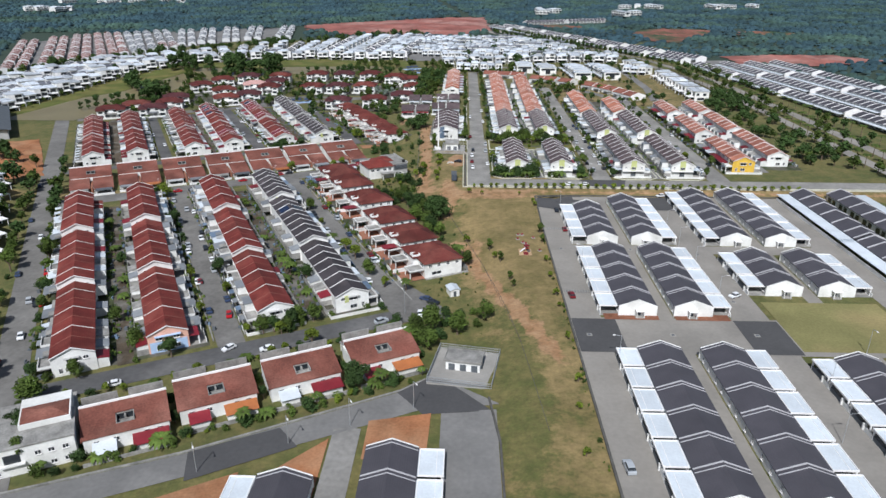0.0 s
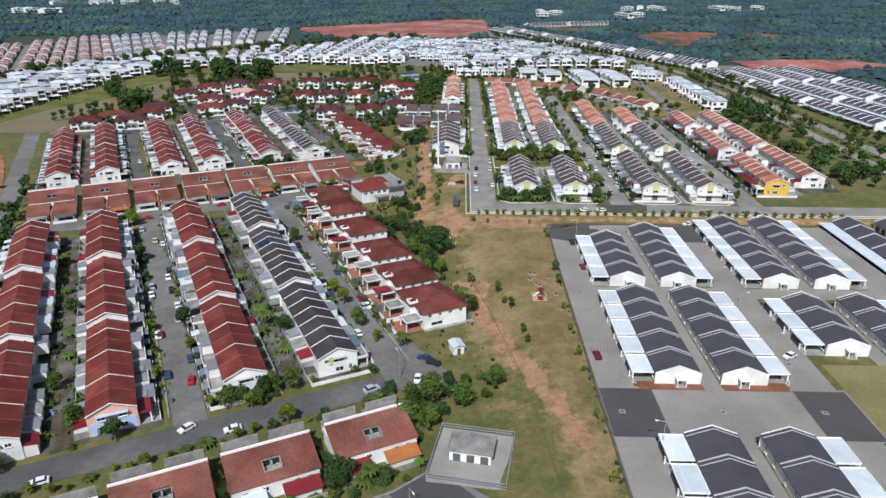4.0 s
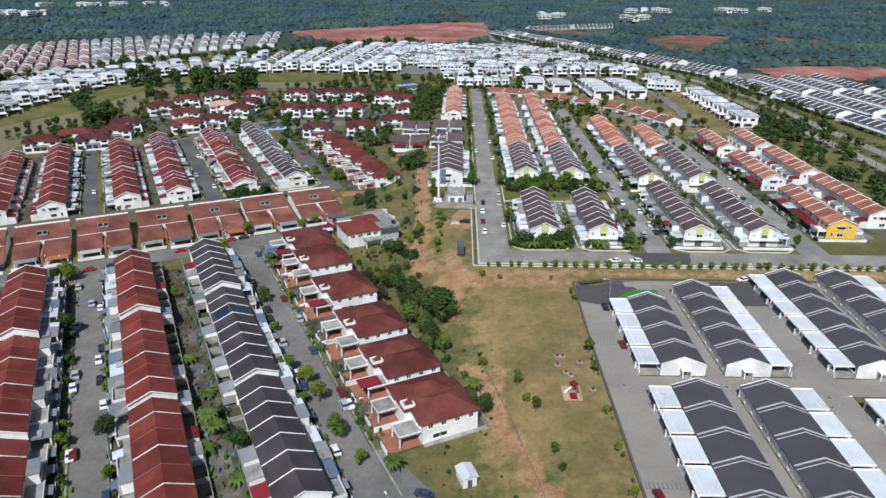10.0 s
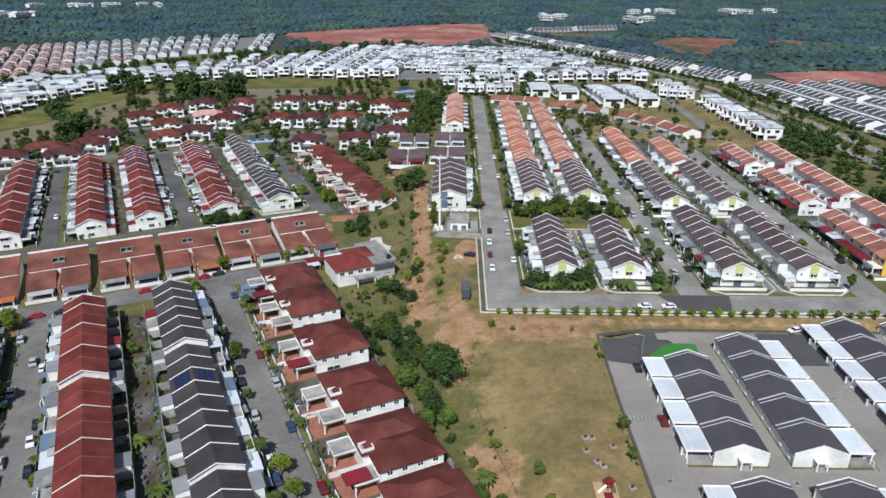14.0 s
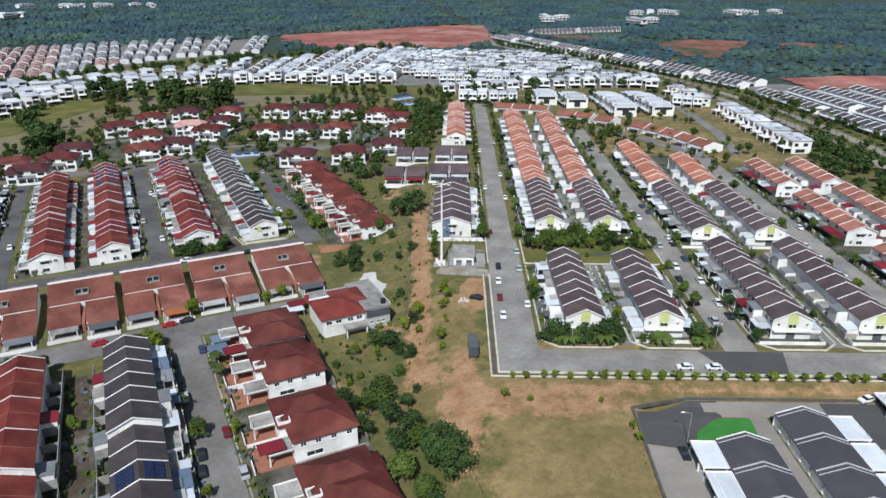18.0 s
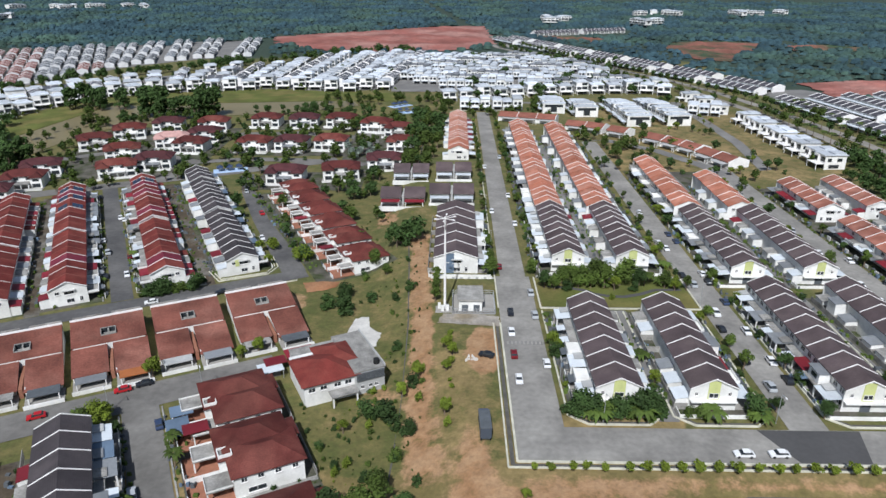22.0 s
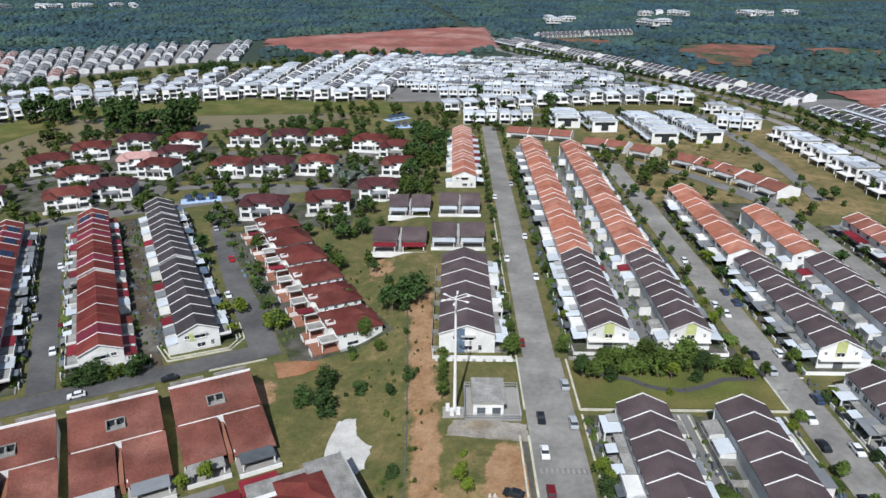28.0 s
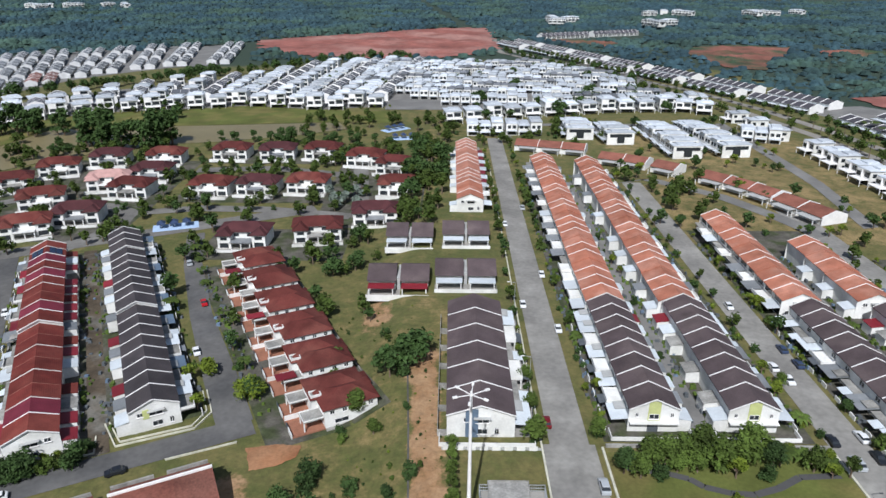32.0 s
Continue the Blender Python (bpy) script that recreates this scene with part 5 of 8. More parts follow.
def kiosk(name, label, x, y, deg, sx, sy, hz, roof_mat, yard):
    """A small utility building in a paved, walled yard."""
    z = height(x, y)
    h = thing(name, label, "utility building")
    part("wall", B(-sx / 2, sx / 2, -sy / 2, sy / 2, -1.5, hz), WHITE, h)
    slab = part("roof_slab", B(-sx / 2 - 0.5, sx / 2 + 0.5, -sy / 2 - 0.5, sy / 2 + 0.5, hz, hz + 0.35), roof_mat, h, "stained flat concrete roof")
    part("roof_rim", (lambda s: ([s.box(*q, hz + 0.35, hz + 0.6) for q in ((-sx / 2 - 0.5, sx / 2 + 0.5, -sy / 2 - 0.5, -sy / 2 - 0.3), (-sx / 2 - 0.5, sx / 2 + 0.5, sy / 2 + 0.3, sy / 2 + 0.5),
          (-sx / 2 - 0.5, -sx / 2 - 0.3, -sy / 2 - 0.3, sy / 2 + 0.3), (sx / 2 + 0.3, sx / 2 + 0.5, -sy / 2 - 0.3, sy / 2 + 0.3))], s)[1])(Shape()), CONCRETE, slab)
    n = max(2, int(sx / 2.8))
    for i in range(n):
        a = -sx / 2 + sx * (i + 0.25) / n
        part("steel_door", B(a, a + sx / n * 0.55, -sy / 2 - 0.08, -sy / 2, 0, 2.2), DARKGREY, h)
    a, b, c, d = yard
    part("yard_slab", B(a, b, c, d, -1.5, 0.2), PAVING, h, "pale concrete yard")
    for q in ((a, b, c, c + 0.15), (a, b, d - 0.15, d), (a, a + 0.15, c + 0.15, d - 0.15), (b - 0.15, b, c + 0.15, d - 0.15)):
        s = Shape()
        for z0 in (0.35, 1.05, 1.8):
            s.box(*q, z0, z0 + 0.07)
        along_x = q[1] - q[0] > 1
        for n in range(int((q[1] - q[0] if along_x else q[3] - q[2]) / 0.45)):
            o = n * 0.45
            s.box(*((q[0] + o, q[0] + o + 0.07, q[2] + 0.04, q[3] - 0.04) if along_x else (q[0] + 0.04, q[1] - 0.04, q[2] + o, q[2] + o + 0.07)), 0.2, 1.9)
        part("fence_panel", s, METAL, h, "grey steel bar fence")
    h.matrix_world = pose(x, y, z + (0.9 if sx > 8 else 0.0), 0, 0, deg)
    return h


kiosk("substation", "white flat-roofed substation in a paved yard", 1.2, 161.6, -10, 9.4, 5.6, 3.0, CONCRETE, (-8.5, 9, -10, 8))
kiosk("switch_house", "small white switch house with stained flat roof", -6.4, 384, 0, 7.0, 9.0, 3.6, CONCRETE, (-5.5, 7.5, -6.5, 6.5))


def dark_semi(label, awn):
    h = template(thing("dark_roofed_house", label, "house"))
    for x0, x1 in ((-8.2, -0.5), (0.5, 8.2)):
        part("wall", B(x0 + 0.3, x1 - 0.3, -5, 6, -2, 4.4), WHITE, h)
        s = Shape()
        for a, b, za, zb in ((-6.6, 0.6, 4.0, 6.8), (0.6, 7.6, 6.8, 4.0)):
            q = [(x0, a), (x1, a), (x1, b), (x0, b)]
            top = [(x, y, za if y == a else zb) for x, y in q]
            s.solid([(x, y, z - 0.2) for x, y, z in top], top)
        part("roof", s, PLUM, h)
        window(h, -5, x0 + 1.2, x0 + 3.4, 1.0, 2.4, -1, axis="y")
        part("porch_roof", B(x0 + 0.4, x1 - 0.4, -10, -6.2, 2.8, 3.0), awn, h)
        for x in (x0 + 0.6, x1 - 0.9):
            part("porch_post", B(x, x + 0.25, -9.8, -9.5, -1, 2.8), WHITE, h)
    part("party_wall", B(-0.45, 0.45, -4.8, 5.8, -1, 4.2), GREYWALL, h)
    part("driveway", B(-8.2, 8.2, -11, -5, -1, 0.15), PAVING, h)
    part("front_wall", B(-8.2, 8.2, -11.2, -11, -1, 1.2), WHITE, h)
    return h


ds = dark_semi("pair of houses with dark brown roofs and white porches", WHITEROOF)
dsr = dark_semi("pair of houses with dark brown roofs and red awning", REDMETAL)
for t, x, y in ((dsr, -34.5, 488), (ds, -12.8, 490), (ds, -33, 526), (ds, -12, 526.5)):
    place(t, x, y, 0).scale = (1.22 if y < 500 else 1.08, 1, 1)
d0 = {"mid": [pair("wide white terrace house with plum-brown roof", PLUM, 9.0, half=7.6, eave=6.0, ridge=8.6, kind=q, back="", out=12.4, rearout=9.6) for q in ("white", "open", "whitebox")]}
d0["near"] = pair("end terrace house with white gable and slate panel under plum roof", PLUM, 9.0, half=7.6, eave=6.0, ridge=8.6, kind="white", back="", out=12.4, rearout=9.6, near_end=5)
d0["far"] = d0["mid"][0]
row(east, 0, -10.9, 407.5, 6, 9.0, 1, d0, 60, group=GE)
sw = thing("boundary_wall", "low white wall with square panels", "wall")
part("base", B(-19.5, 2, 403.0, 403.3, 0.5, 2.0), GREYWALL, sw)
for i in range(8):
    part("panel", B(-19.2 + i * 2.65, -17.4 + i * 2.65, 402.85, 403.0, 1.5, 2.6), WHITE, sw)

yel = [terrace("yellow end terrace house with salmon roof", ORANGE, 6.45, kind="whitebox", near_end=1, wall=YELLOW)]
place(yel[0], 143, 343.5, 0)

# bungalows with red hipped roofs
def bungalow(label, roof, awn, storey=5.9):
    """A white two-storey pair of houses under one broad hipped roof, with two lower front wings and porches between them."""
    h = template(thing("paired_house", label, "house"))
    s = B(-9.4, 9.4, -4.6, 5, -2, storey)
    for a in (-3.6, 1.6):
        s.box(a, a + 2.0, -4.68, -4.6, storey - 2.1, storey - 0.8, 1)
    part("wall", s, [WHITE, GLASS], h)
    part("roof", hip(-9.4, 9.4, -4.6, 5, storey, 2.5, 0.8), roof, h)
    for x0, x1, y0 in ((-9.0, -4.0, -8.2), (4.0, 9.2, -7.4)):
        s = B(x0, x1, y0, -4.6, -2, storey - 0.5)
        s.box(x0 + 1.2, x1 - 1.2, y0 - 0.08, y0, storey - 2.4, storey - 1.2, 1), s.box(x0 + 0.8, x1 - 0.8, y0 - 0.08, y0, 0.4, 2.3, 1)
        part("wing_wall", s, [WHITE, GLASS], h)
        part("wing_roof", hip(x0, x1, y0, 0.0, storey - 0.4, 1.9, 0.7), roof, h)
    part("porch_roof", B(-4.0, 3.9, -9.6, -4.7, 2.8, 3.1), awn, h)
    for x in (-3.8, 0.0, 3.4):
        part("porch_pillar", B(x, x + 0.35, -9.4, -9.0, -1.5, 2.8), WHITE, h)
    part("front_wall", B(-9.8, 9.8, -12.2, -12.0, -1.5, 1.2), WHITE, h)
    part("driveway", B(-9.8, 9.8, -12.0, -4.6, -1.5, 0.12), PAVING, h)
    return h


bung = [bungalow("white two-storey paired house with dark red hipped roof", mat("dark_garnet_roof_tile", (0.088, 0.023, 0.020), 0.75, 0.28, 0.25, 3.0, 0.3, shade=0.15), CONCRETE), bungalow("white two-storey paired house with red hipped roof and pale porch", DEEPRED, WHITE),
        bungalow("white two-storey paired house with maroon hipped roof and grey awning", mat("dusky_maroon_roof_tile", (0.072, 0.025, 0.027), 0.75, 0.25, 0.25, 3.0, 0.4, shade=0.15), GREYROOF)]
pinkb = bungalow("two-storey paired house with faded pink roof", mat("pink_roof_tile", (0.5, 0.3, 0.27), 0.8, 0.2, 0.3, 3.0), WHITE)
# places of the near walls, and how far each house is turned
SPOTS = ((-257, 480, 22), (-247, 500, 24), (-229, 487, 20), (-226, 511, 16), (-230, 533, 24), (-230, 590, 30), (-219, 614, 20), (-200, 631, 8), (-171, 634, 4), (-168, 608, 2),
         (-184, 594, 14), (-203, 568, 24), (-168, 584, -4), (-190, 533, 24), (-176, 549, 10), (-138, 644, -2), (-113, 644, 4), (-88, 646, -6), (-131, 587, -4), (-109, 589, -6), (-86, 592, -4),
         (-98, 525, 0), (-71, 532, 8), (-63, 634, -10), (-46, 621, -12), (-42, 587, -4), (-50, 552, 4))
for i, (x, y, a) in enumerate(SPOTS):
    c = place(bung[(i * 7 + i // 4) % 3] if i != 10 else pinkb, x, y + 8, a)
    c["group"] = "paired houses by the pond"


# brown single-storey terraces on the curving lane
def low_terrace(label):
    h = template(thing("low_terrace_house", label, "house"))
    part("wall", B(-6, 6, -6.5, 6.5, -2, 3.6), WHITE, h)
    part("roof", slopes(-6.5, 6.5, 6.8, 3.4, 5.6), mat("russet_roof_tile", (0.24, 0.095, 0.068), 0.8, 0.25, 0.2, 2.0, shade=0.15), h)
    part("party_wall", gable(-6.65, -6.35, 6.7, 3.4, 5.6, 0.3, base=-1), STRIP, h)
    part("carport_roof", B(-10.5, -6.6, -6, 3.5, 2.6, 2.8), GREYWALL, h)
    for y in (-5.6, 5.2):
        part("carport_post", B(-10.4, -10.1, y, y + 0.3, -1, 2.6), WHITE, h)
    return h


lt = low_terrace("low white terrace house with brown tiled roof")
for x, y, a in ((26, 665, 73), (38.5, 661, 73), (51, 657, 72), (68, 636, 62), (79, 630, 56), (92, 619, 47), (110, 599.5, 39), (118, 588.5, 33), (124.5, 577, 28), (130, 563, 24), (135, 550.5, 20)):
    place(lt, x, y, a)["group"] = "low terraces on the curving lane"


# ---------------------------------------------------------------- far estates
def block(label, n, roof, kind="gable", unit=7.0, deep=13.0, hh=6.4, strip=STRIP, rise=2.4):
    """A far terrace block, its length along y: walls, roof, party strips and windows."""
    h = template(thing("terrace_block", label, "terrace"))
    L = n * unit
    d = deep / 2
    wall = B(-d + 0.5, d - 0.5, -L / 2, L / 2, -2, hh)
    if kind == "gable":
        s = Shape()
        r = slopes(-L / 2, L / 2, d, hh, hh + rise)
        for i in range(n + 1):
            y = -L / 2 + i * unit
            g = gable(y - (0.13 if unit < 7 else 0.24), y + (0.13 if unit < 7 else 0.24), d - 0.1, hh, hh + rise, (0.1 if i % 3 else 0.35) if unit < 7 else 0.35)
            o = len(s.v)
            s.v += g.v
            s.f += [tuple(a + o for a in f) for f in g.f]
            s.m += g.m
        e = gable(-L / 2 - 0.2, -L / 2, d - 0.3, hh, hh + rise, 0.3, base=-2)
        o = len(s.v)
        s.v += e.v
        s.f += [tuple(a + o for a in f) for f in e.f]
        s.m += e.m
        o = len(r.v)
        r.v += s.v
        r.f += [tuple(a + o for a in f) for f in s.f]
        r.m += [1] * len(s.f)
        part("roof", r, [roof, strip], h)
    else:
        s = Shape()
        wall = Shape()
        rnd = random.Random(n * 7 + int(deep))
        for i in range(n):
            y = -L / 2 + i * unit
            z = hh + rnd.choice((-0.9, 0.0, 0.0, 1.3))
            o = rnd.choice((-0.8, 0.0, 0.8))
            wall.box(-d + 0.5, d - 0.5, y + 0.35, y + unit - 0.35, -2, z)
            wall.box(-d + 2, d - 2, y + 0.27, y + 0.35, z - 2.6, z - 0.7, 1)
            s.box(-d + o, d - 1.2 * (i % 2), y + 0.15, y + unit - 0.15, z, z + 0.3)
            s.box(-d + 3 + o, d - 4, y + 1.0, y + unit - 1.4, z + 0.3, z + 1.1)
            s.box(-d - 2.6 + o, -d + o, y + 0.6, y + unit - 0.6, 2.9, 3.15)
        tagged(part("roof_slab", s, roof, h), kind="stuff")
        wall.box(-2.2, 2.2, -L / 2 + 0.2, -L / 2 + 0.27, 1.0, 5.4, 1)
    s = wall
    for i in range(n):
        y = -L / 2 + (i + 0.5) * unit
        for sx in (-1, 1):
            a, b = sorted((sx * (d - 0.52), sx * (d - 0.42)))
            s.box(a, b, y - unit * 0.34, y - unit * 0.05, hh - 2.8, hh - 0.9, 1), s.box(a, b, y + unit * 0.08, y + unit * 0.34, hh - 2.8, hh - 0.9, 1), s.box(a, b, y - unit * 0.36, y + unit * 0.3, 0.4, min(2.7, hh - 3.1), 1)
    part("wall", wall, [WHITE, GLASS], h)
    return h


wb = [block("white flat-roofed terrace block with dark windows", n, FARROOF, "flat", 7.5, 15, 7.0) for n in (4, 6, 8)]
gb = [block("far terrace block with grey roof and white party walls", n, SLATE, "gable", 8.0, 15, 4.2) for n in (7, 10)]
for t, n in zip(gb, (7, 10)):
    part("carport_roof", B(-11.5, -7.2, -n * 4 + 0.3, n * 4 - 0.3, 2.8, 3.05), WHITEROOF, t)
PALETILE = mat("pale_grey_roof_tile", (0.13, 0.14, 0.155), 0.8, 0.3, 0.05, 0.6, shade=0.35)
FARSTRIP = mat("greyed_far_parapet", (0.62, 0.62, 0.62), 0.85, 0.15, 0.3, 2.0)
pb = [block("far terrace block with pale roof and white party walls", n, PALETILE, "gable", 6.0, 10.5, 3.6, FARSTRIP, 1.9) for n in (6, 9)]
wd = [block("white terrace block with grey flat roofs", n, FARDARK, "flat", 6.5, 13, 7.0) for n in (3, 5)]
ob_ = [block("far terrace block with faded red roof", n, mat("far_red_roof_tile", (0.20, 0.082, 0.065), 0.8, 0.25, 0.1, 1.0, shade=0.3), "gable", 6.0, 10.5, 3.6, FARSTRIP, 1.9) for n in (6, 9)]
SLATEFAR = mat("dark_slate_far_roof", (0.10, 0.105, 0.12), 0.7, 0.25, 0.05, 0.8, shade=0.25)
db = [block("white terrace block with dark slate pitched roofs", n, SLATEFAR, "gable", 6.5, 11, 6.4, STRIP, 2.0) for n in (3, 5)]
GF = "white houses of the far estate"
rnd = random.Random(7)


def villa(label, three):
    h = template(thing("white_house", label, "house"))
    top = 9.6 if three else 7.2
    s = B(-5.2, 5.2, -6, 6, -2, top)
    s.box(0.2, 4.6, -6.1, -6.0, 3.8, 6.2, 1), s.box(-4.6, 4.6, -6.08, -6.0, 0.2, 2.6, 1)
    for x in (-5.28, 5.2):
        s.box(x, x + 0.08, -4.6, -2.4, 4.0, 5.8, 1), s.box(x, x + 0.08, 0.8, 3.6, 4.0, 5.8, 1), s.box(x, x + 0.08, -3.6, 2.2, 0.6, 2.4, 1)
    if three:
        s.box(-4.4, 4.4, -6.1, -6.0, 7.2, 9.0, 1)
    part("wall", s, [WHITE, GLASS], h)
    s = B(-5.9, 5.9, -6.9, 6.6, top, top + 0.35)
    s.box(-2.5, 4.5, -1, 5.5, top + 0.35, top + 1.2)
    part("roof_slab", s, FARROOF, h)
    s = B(-5.3, -0.4, -7.4, -6, 3.2, top - 0.2)
    s.box(-4.7, -1.0, -7.5, -7.4, 3.9, 6.0, 1)
    s.box(-5.4, 5.4, -11, -7.5, 2.9, 3.2), s.box(-0.3, 5.4, -7.5, -6.1, 2.9, 3.2)
    s.box(-5.2, -4.9, -10.8, -10.5, -2, 2.9), s.box(4.9, 5.2, -10.8, -10.5, -2, 2.9)
    part("porch", s, [STRIP, GLASS], h)
    return h


vl = [villa("white modern two-storey house with flat roof", False), villa("white modern three-storey house with flat roof", True)]
def along(line, gap):
    """Points and headings at even steps along a line of plan points."""
    out, rest = [], 0.0
    for (ax, ay), (bx, by) in zip(line, line[1:]):
        L = math.dist((ax, ay), (bx, by))
        while rest < L:
            k = rest / L
            out.append((ax + (bx - ax) * k, ay + (by - ay) * k, math.degrees(math.atan2(by - ay, bx - ax))))
            rest += gap
        rest -= L
    return out


wl = [block("white terrace block with long pale flat roofs", n, FARROOF, "flat", 7.5, 17, 7.0) for n in (3, 4, 9)]
for i, (x, y, a) in enumerate(along([(-17, 740), (30, 757), (63, 768), (101, 779), (150, 781), (166, 770)], 14.5)):
    place(vl[(i * 2 // 3) % 2], x, y, 0.5 * a)["group"] = GF
for j in range(9):         # rows of the eastern white estate
    y = 800 + j * 25
    for i in range(-3, 6):
        x = -8 + i * 33 + 7 * (j % 2) - j * 3 + rnd.uniform(-3, 3)
        if -62 - j * 5 < x < 168 - j * 10 and (x > -25 or j > 0):
            place((wb[0], wl[1], wb[0], wd[1])[(i + 3 * j) % 4], x, y + i * 1.2 + rnd.uniform(-2, 2), 86 - 4 * (j % 3))["group"] = GF
for k, x, y, a in ((2, 109, 678, 2), (2, 134, 681, 6), (1, 80, 690, 4), (1, 60, 702, -2), (0, 3, 704, 90), (0, 27, 706, 90), (0, 168, 690, 70)):
    place(wl[k], x, y, a)["group"] = GF
for i, (x, y) in enumerate(((174, 741), (176, 716), (178, 690), (186, 656), (187.5, 642.5), (185.5, 629), (187.5, 615), (185.5, 601), (187.5, 588), (186, 574), (188, 561), (186, 547))):
    h = place(vl[0], x, y, -86)      # stepped row, a gap between each pair of neighbours
    h["group"] = GF
    h.scale = (0.82, 0.94, 0.92 + 0.1 * (i % 2))

fr, bk = along(FRONT, 15.0), []
total = len(fr)
for i, (x, y, a) in enumerate(fr):      # western white estate, from the pond up to the tree belt
    q = i / (total - 1) * (len(BACK) - 1)
    m = min(int(q), len(BACK) - 2)
    ex, ey = BACK[m][0] + (BACK[m + 1][0] - BACK[m][0]) * (q - m), BACK[m][1] + (BACK[m + 1][1] - BACK[m][1]) * (q - m)
    L = math.dist((x, y), (ex, ey))
    ux, uy = (ex - x) / L, (ey - y) / L
    head = math.degrees(math.atan2(-ux, uy))
    d = 6.0 + 5 * (i % 3 == 0)
    place(vl[i % 2], x + ux * d, y + uy * d, head + 6 * (i % 3))["group"] = GF
    d += 26
    while d < L - 10:
        if L > 150 and i % 3 != 2:
            place(db[1] if i % 3 else wb[0], x + ux * (d + 8), y + uy * (d + 8), head)["group"] = GF
            d += 37
        elif L > 150:
            place(vl[(i + int(d)) % 2], x + ux * d, y + uy * d, head)["group"] = GF
            d += 24
        else:
            place(vl[(i + int(d)) % 2] if (i + int(d / 10)) % 3 else db[0], x + ux * d, y + uy * d, head + rnd.choice((0, 0, 90, 8)))["group"] = GF
            d += 22 if i % 2 else 19
for i, ((fx, fy), (hx, hy)) in enumerate(zip(FOOT, HEAD)):        # rows before the forest
    L = math.dist((fx, fy), (hx, hy))
    ux, uy = (hx - fx) / L, (hy - fy) / L
    head = math.degrees(math.atan2(-ux, uy))
    n = max(1, int(L / 62))
    for j in range(n):
        for sx in (-1, 1):
            d = (j + 0.5) * L / n
            fam = ob_ if i < 4 or i == 4 and sx < 0 or i == 6 and j == 0 else pb
            x, y = fx + ux * d + sx * uy * 6.6, fy + uy * d - sx * ux * 6.6
            place(fam[1 if L / n > 58 else 0], x, y, head)["group"] = "far terrace rows before the woods"
for i in range(6):         # houses and a hall beside the western road
    place(vl[i % 2], -234 + 10 * i, 314 - 16.5 * i, 62)["group"] = "white houses beside the western road"
hall = thing("market_hall", "large hall with dark grey metal roof", "hall")
part("wall", B(-17, 17, -44, 44, -2, 6), GREYWALL, hall)
part("roof", slopes(-46, 46, 19, 6, 10), DARKGREY, hall)
for y in range(-40, 41, 16):
    window(hall, 17, y, y + 6, 2.5, 5, 1)
hall.matrix_world = pose(-325, 442, height(-325, 442), 0, 0, 33)
cb = block("row of single-storey houses with slate-grey roofs and white carports", 6, SLATE, "gable", 9.8, 12, 3.2, PINKSTRIP)
part("carport_roof", B(-11.6, -6.1, -29.2, 29.2, 2.65, 2.9), WHITEROOF, cb)
part("carport_wall", B(-11.5, -11.3, -29.2, 29.2, -1, 1.3), WHITE, cb)
for x, y, a in ((156.3, 132, 0), (173.3, 132, 180), (156.3, 218, 0), (173.3, 218, 180), (156.3, 274, 0), (173.3, 274, 180)):
    place(cb, x, y, a)["group"] = GC
for j in range(5):         # grey roofed rows beyond the boulevard
    for i in range(4):
        y = 345 + j * 88 + i * 6
        place(gb[1], 286 - (y - 340) * 0.10 + i * 29, y, 6)["group"] = "grey roofed rows beyond the boulevard"
for i in range(7):
    k = i / 6
    x, y = 252 - 168 * k, 812 + 400 * k
    place(gb[0], x, y, 24)["group"] = "grey roofed rows beyond the boulevard"
    place(gb[0], x - 22, y - 16, 24)["group"] = "grey roofed rows beyond the boulevard"
for i in range(2):
    place(gb[1], 145 + i * 82, 1318 + 40 * i, -66)["group"] = "grey roofed rows beyond the boulevard"
    place(gb[1], 150 + i * 82, 1340 + 40 * i, -66)["group"] = "grey roofed rows beyond the boulevard"
for cx, cy, n, r in ((-916, 1560, 5, 60), (-997, 1890, 5, 90), (-840, 1990, 4, 80), (210, 1540, 3, 50), (420, 1760, 3, 60), (645, 1780, 4, 80), (330, 1490, 2, 40)):
    for i in range(n):     # far roofs in the woods
        place(wb[i % 2], cx + rnd.uniform(-r, r), cy + rnd.uniform(-r, r) * 0.5, rnd.uniform(0, 180), 9)["group"] = "scattered far buildings in the woods"


# ---------------------------------------------------------------- plants
def leaves(blobs, count, size, seed):
    """Small bent leaf clumps over a set of lobes (x, y, z, r), denser on the upper side."""
    rnd = random.Random(seed)
    s = Shape()
    total = sum(b[3] ** 2 for b in blobs)
    for bx, by, bz, r in blobs:
        for _ in range(int(count * r * r / total)):
            d = Vector((rnd.gauss(0, 1), rnd.gauss(0, 1), rnd.gauss(0.3, 1)))
            d.normalize()
            p = Vector((bx, by, bz)) + d * r * rnd.uniform(0.7, 1.15)
            t = Vector((rnd.uniform(-1, 1), rnd.uniform(-1, 1), rnd.uniform(-0.6, 0.6))).normalized()
            b = d.cross(t).normalized() if d.cross(t).length > 0.01 else Vector((1, 0, 0))
            k = size * rnd.uniform(0.5, 1.3)
            n = (d + Vector((0, 0, 0.5))).normalized() * k * 0.4
            s.face([p - t * k, p - b * k * 0.6 + n, p + t * k, p + b * k * 0.6 + n])
    return s


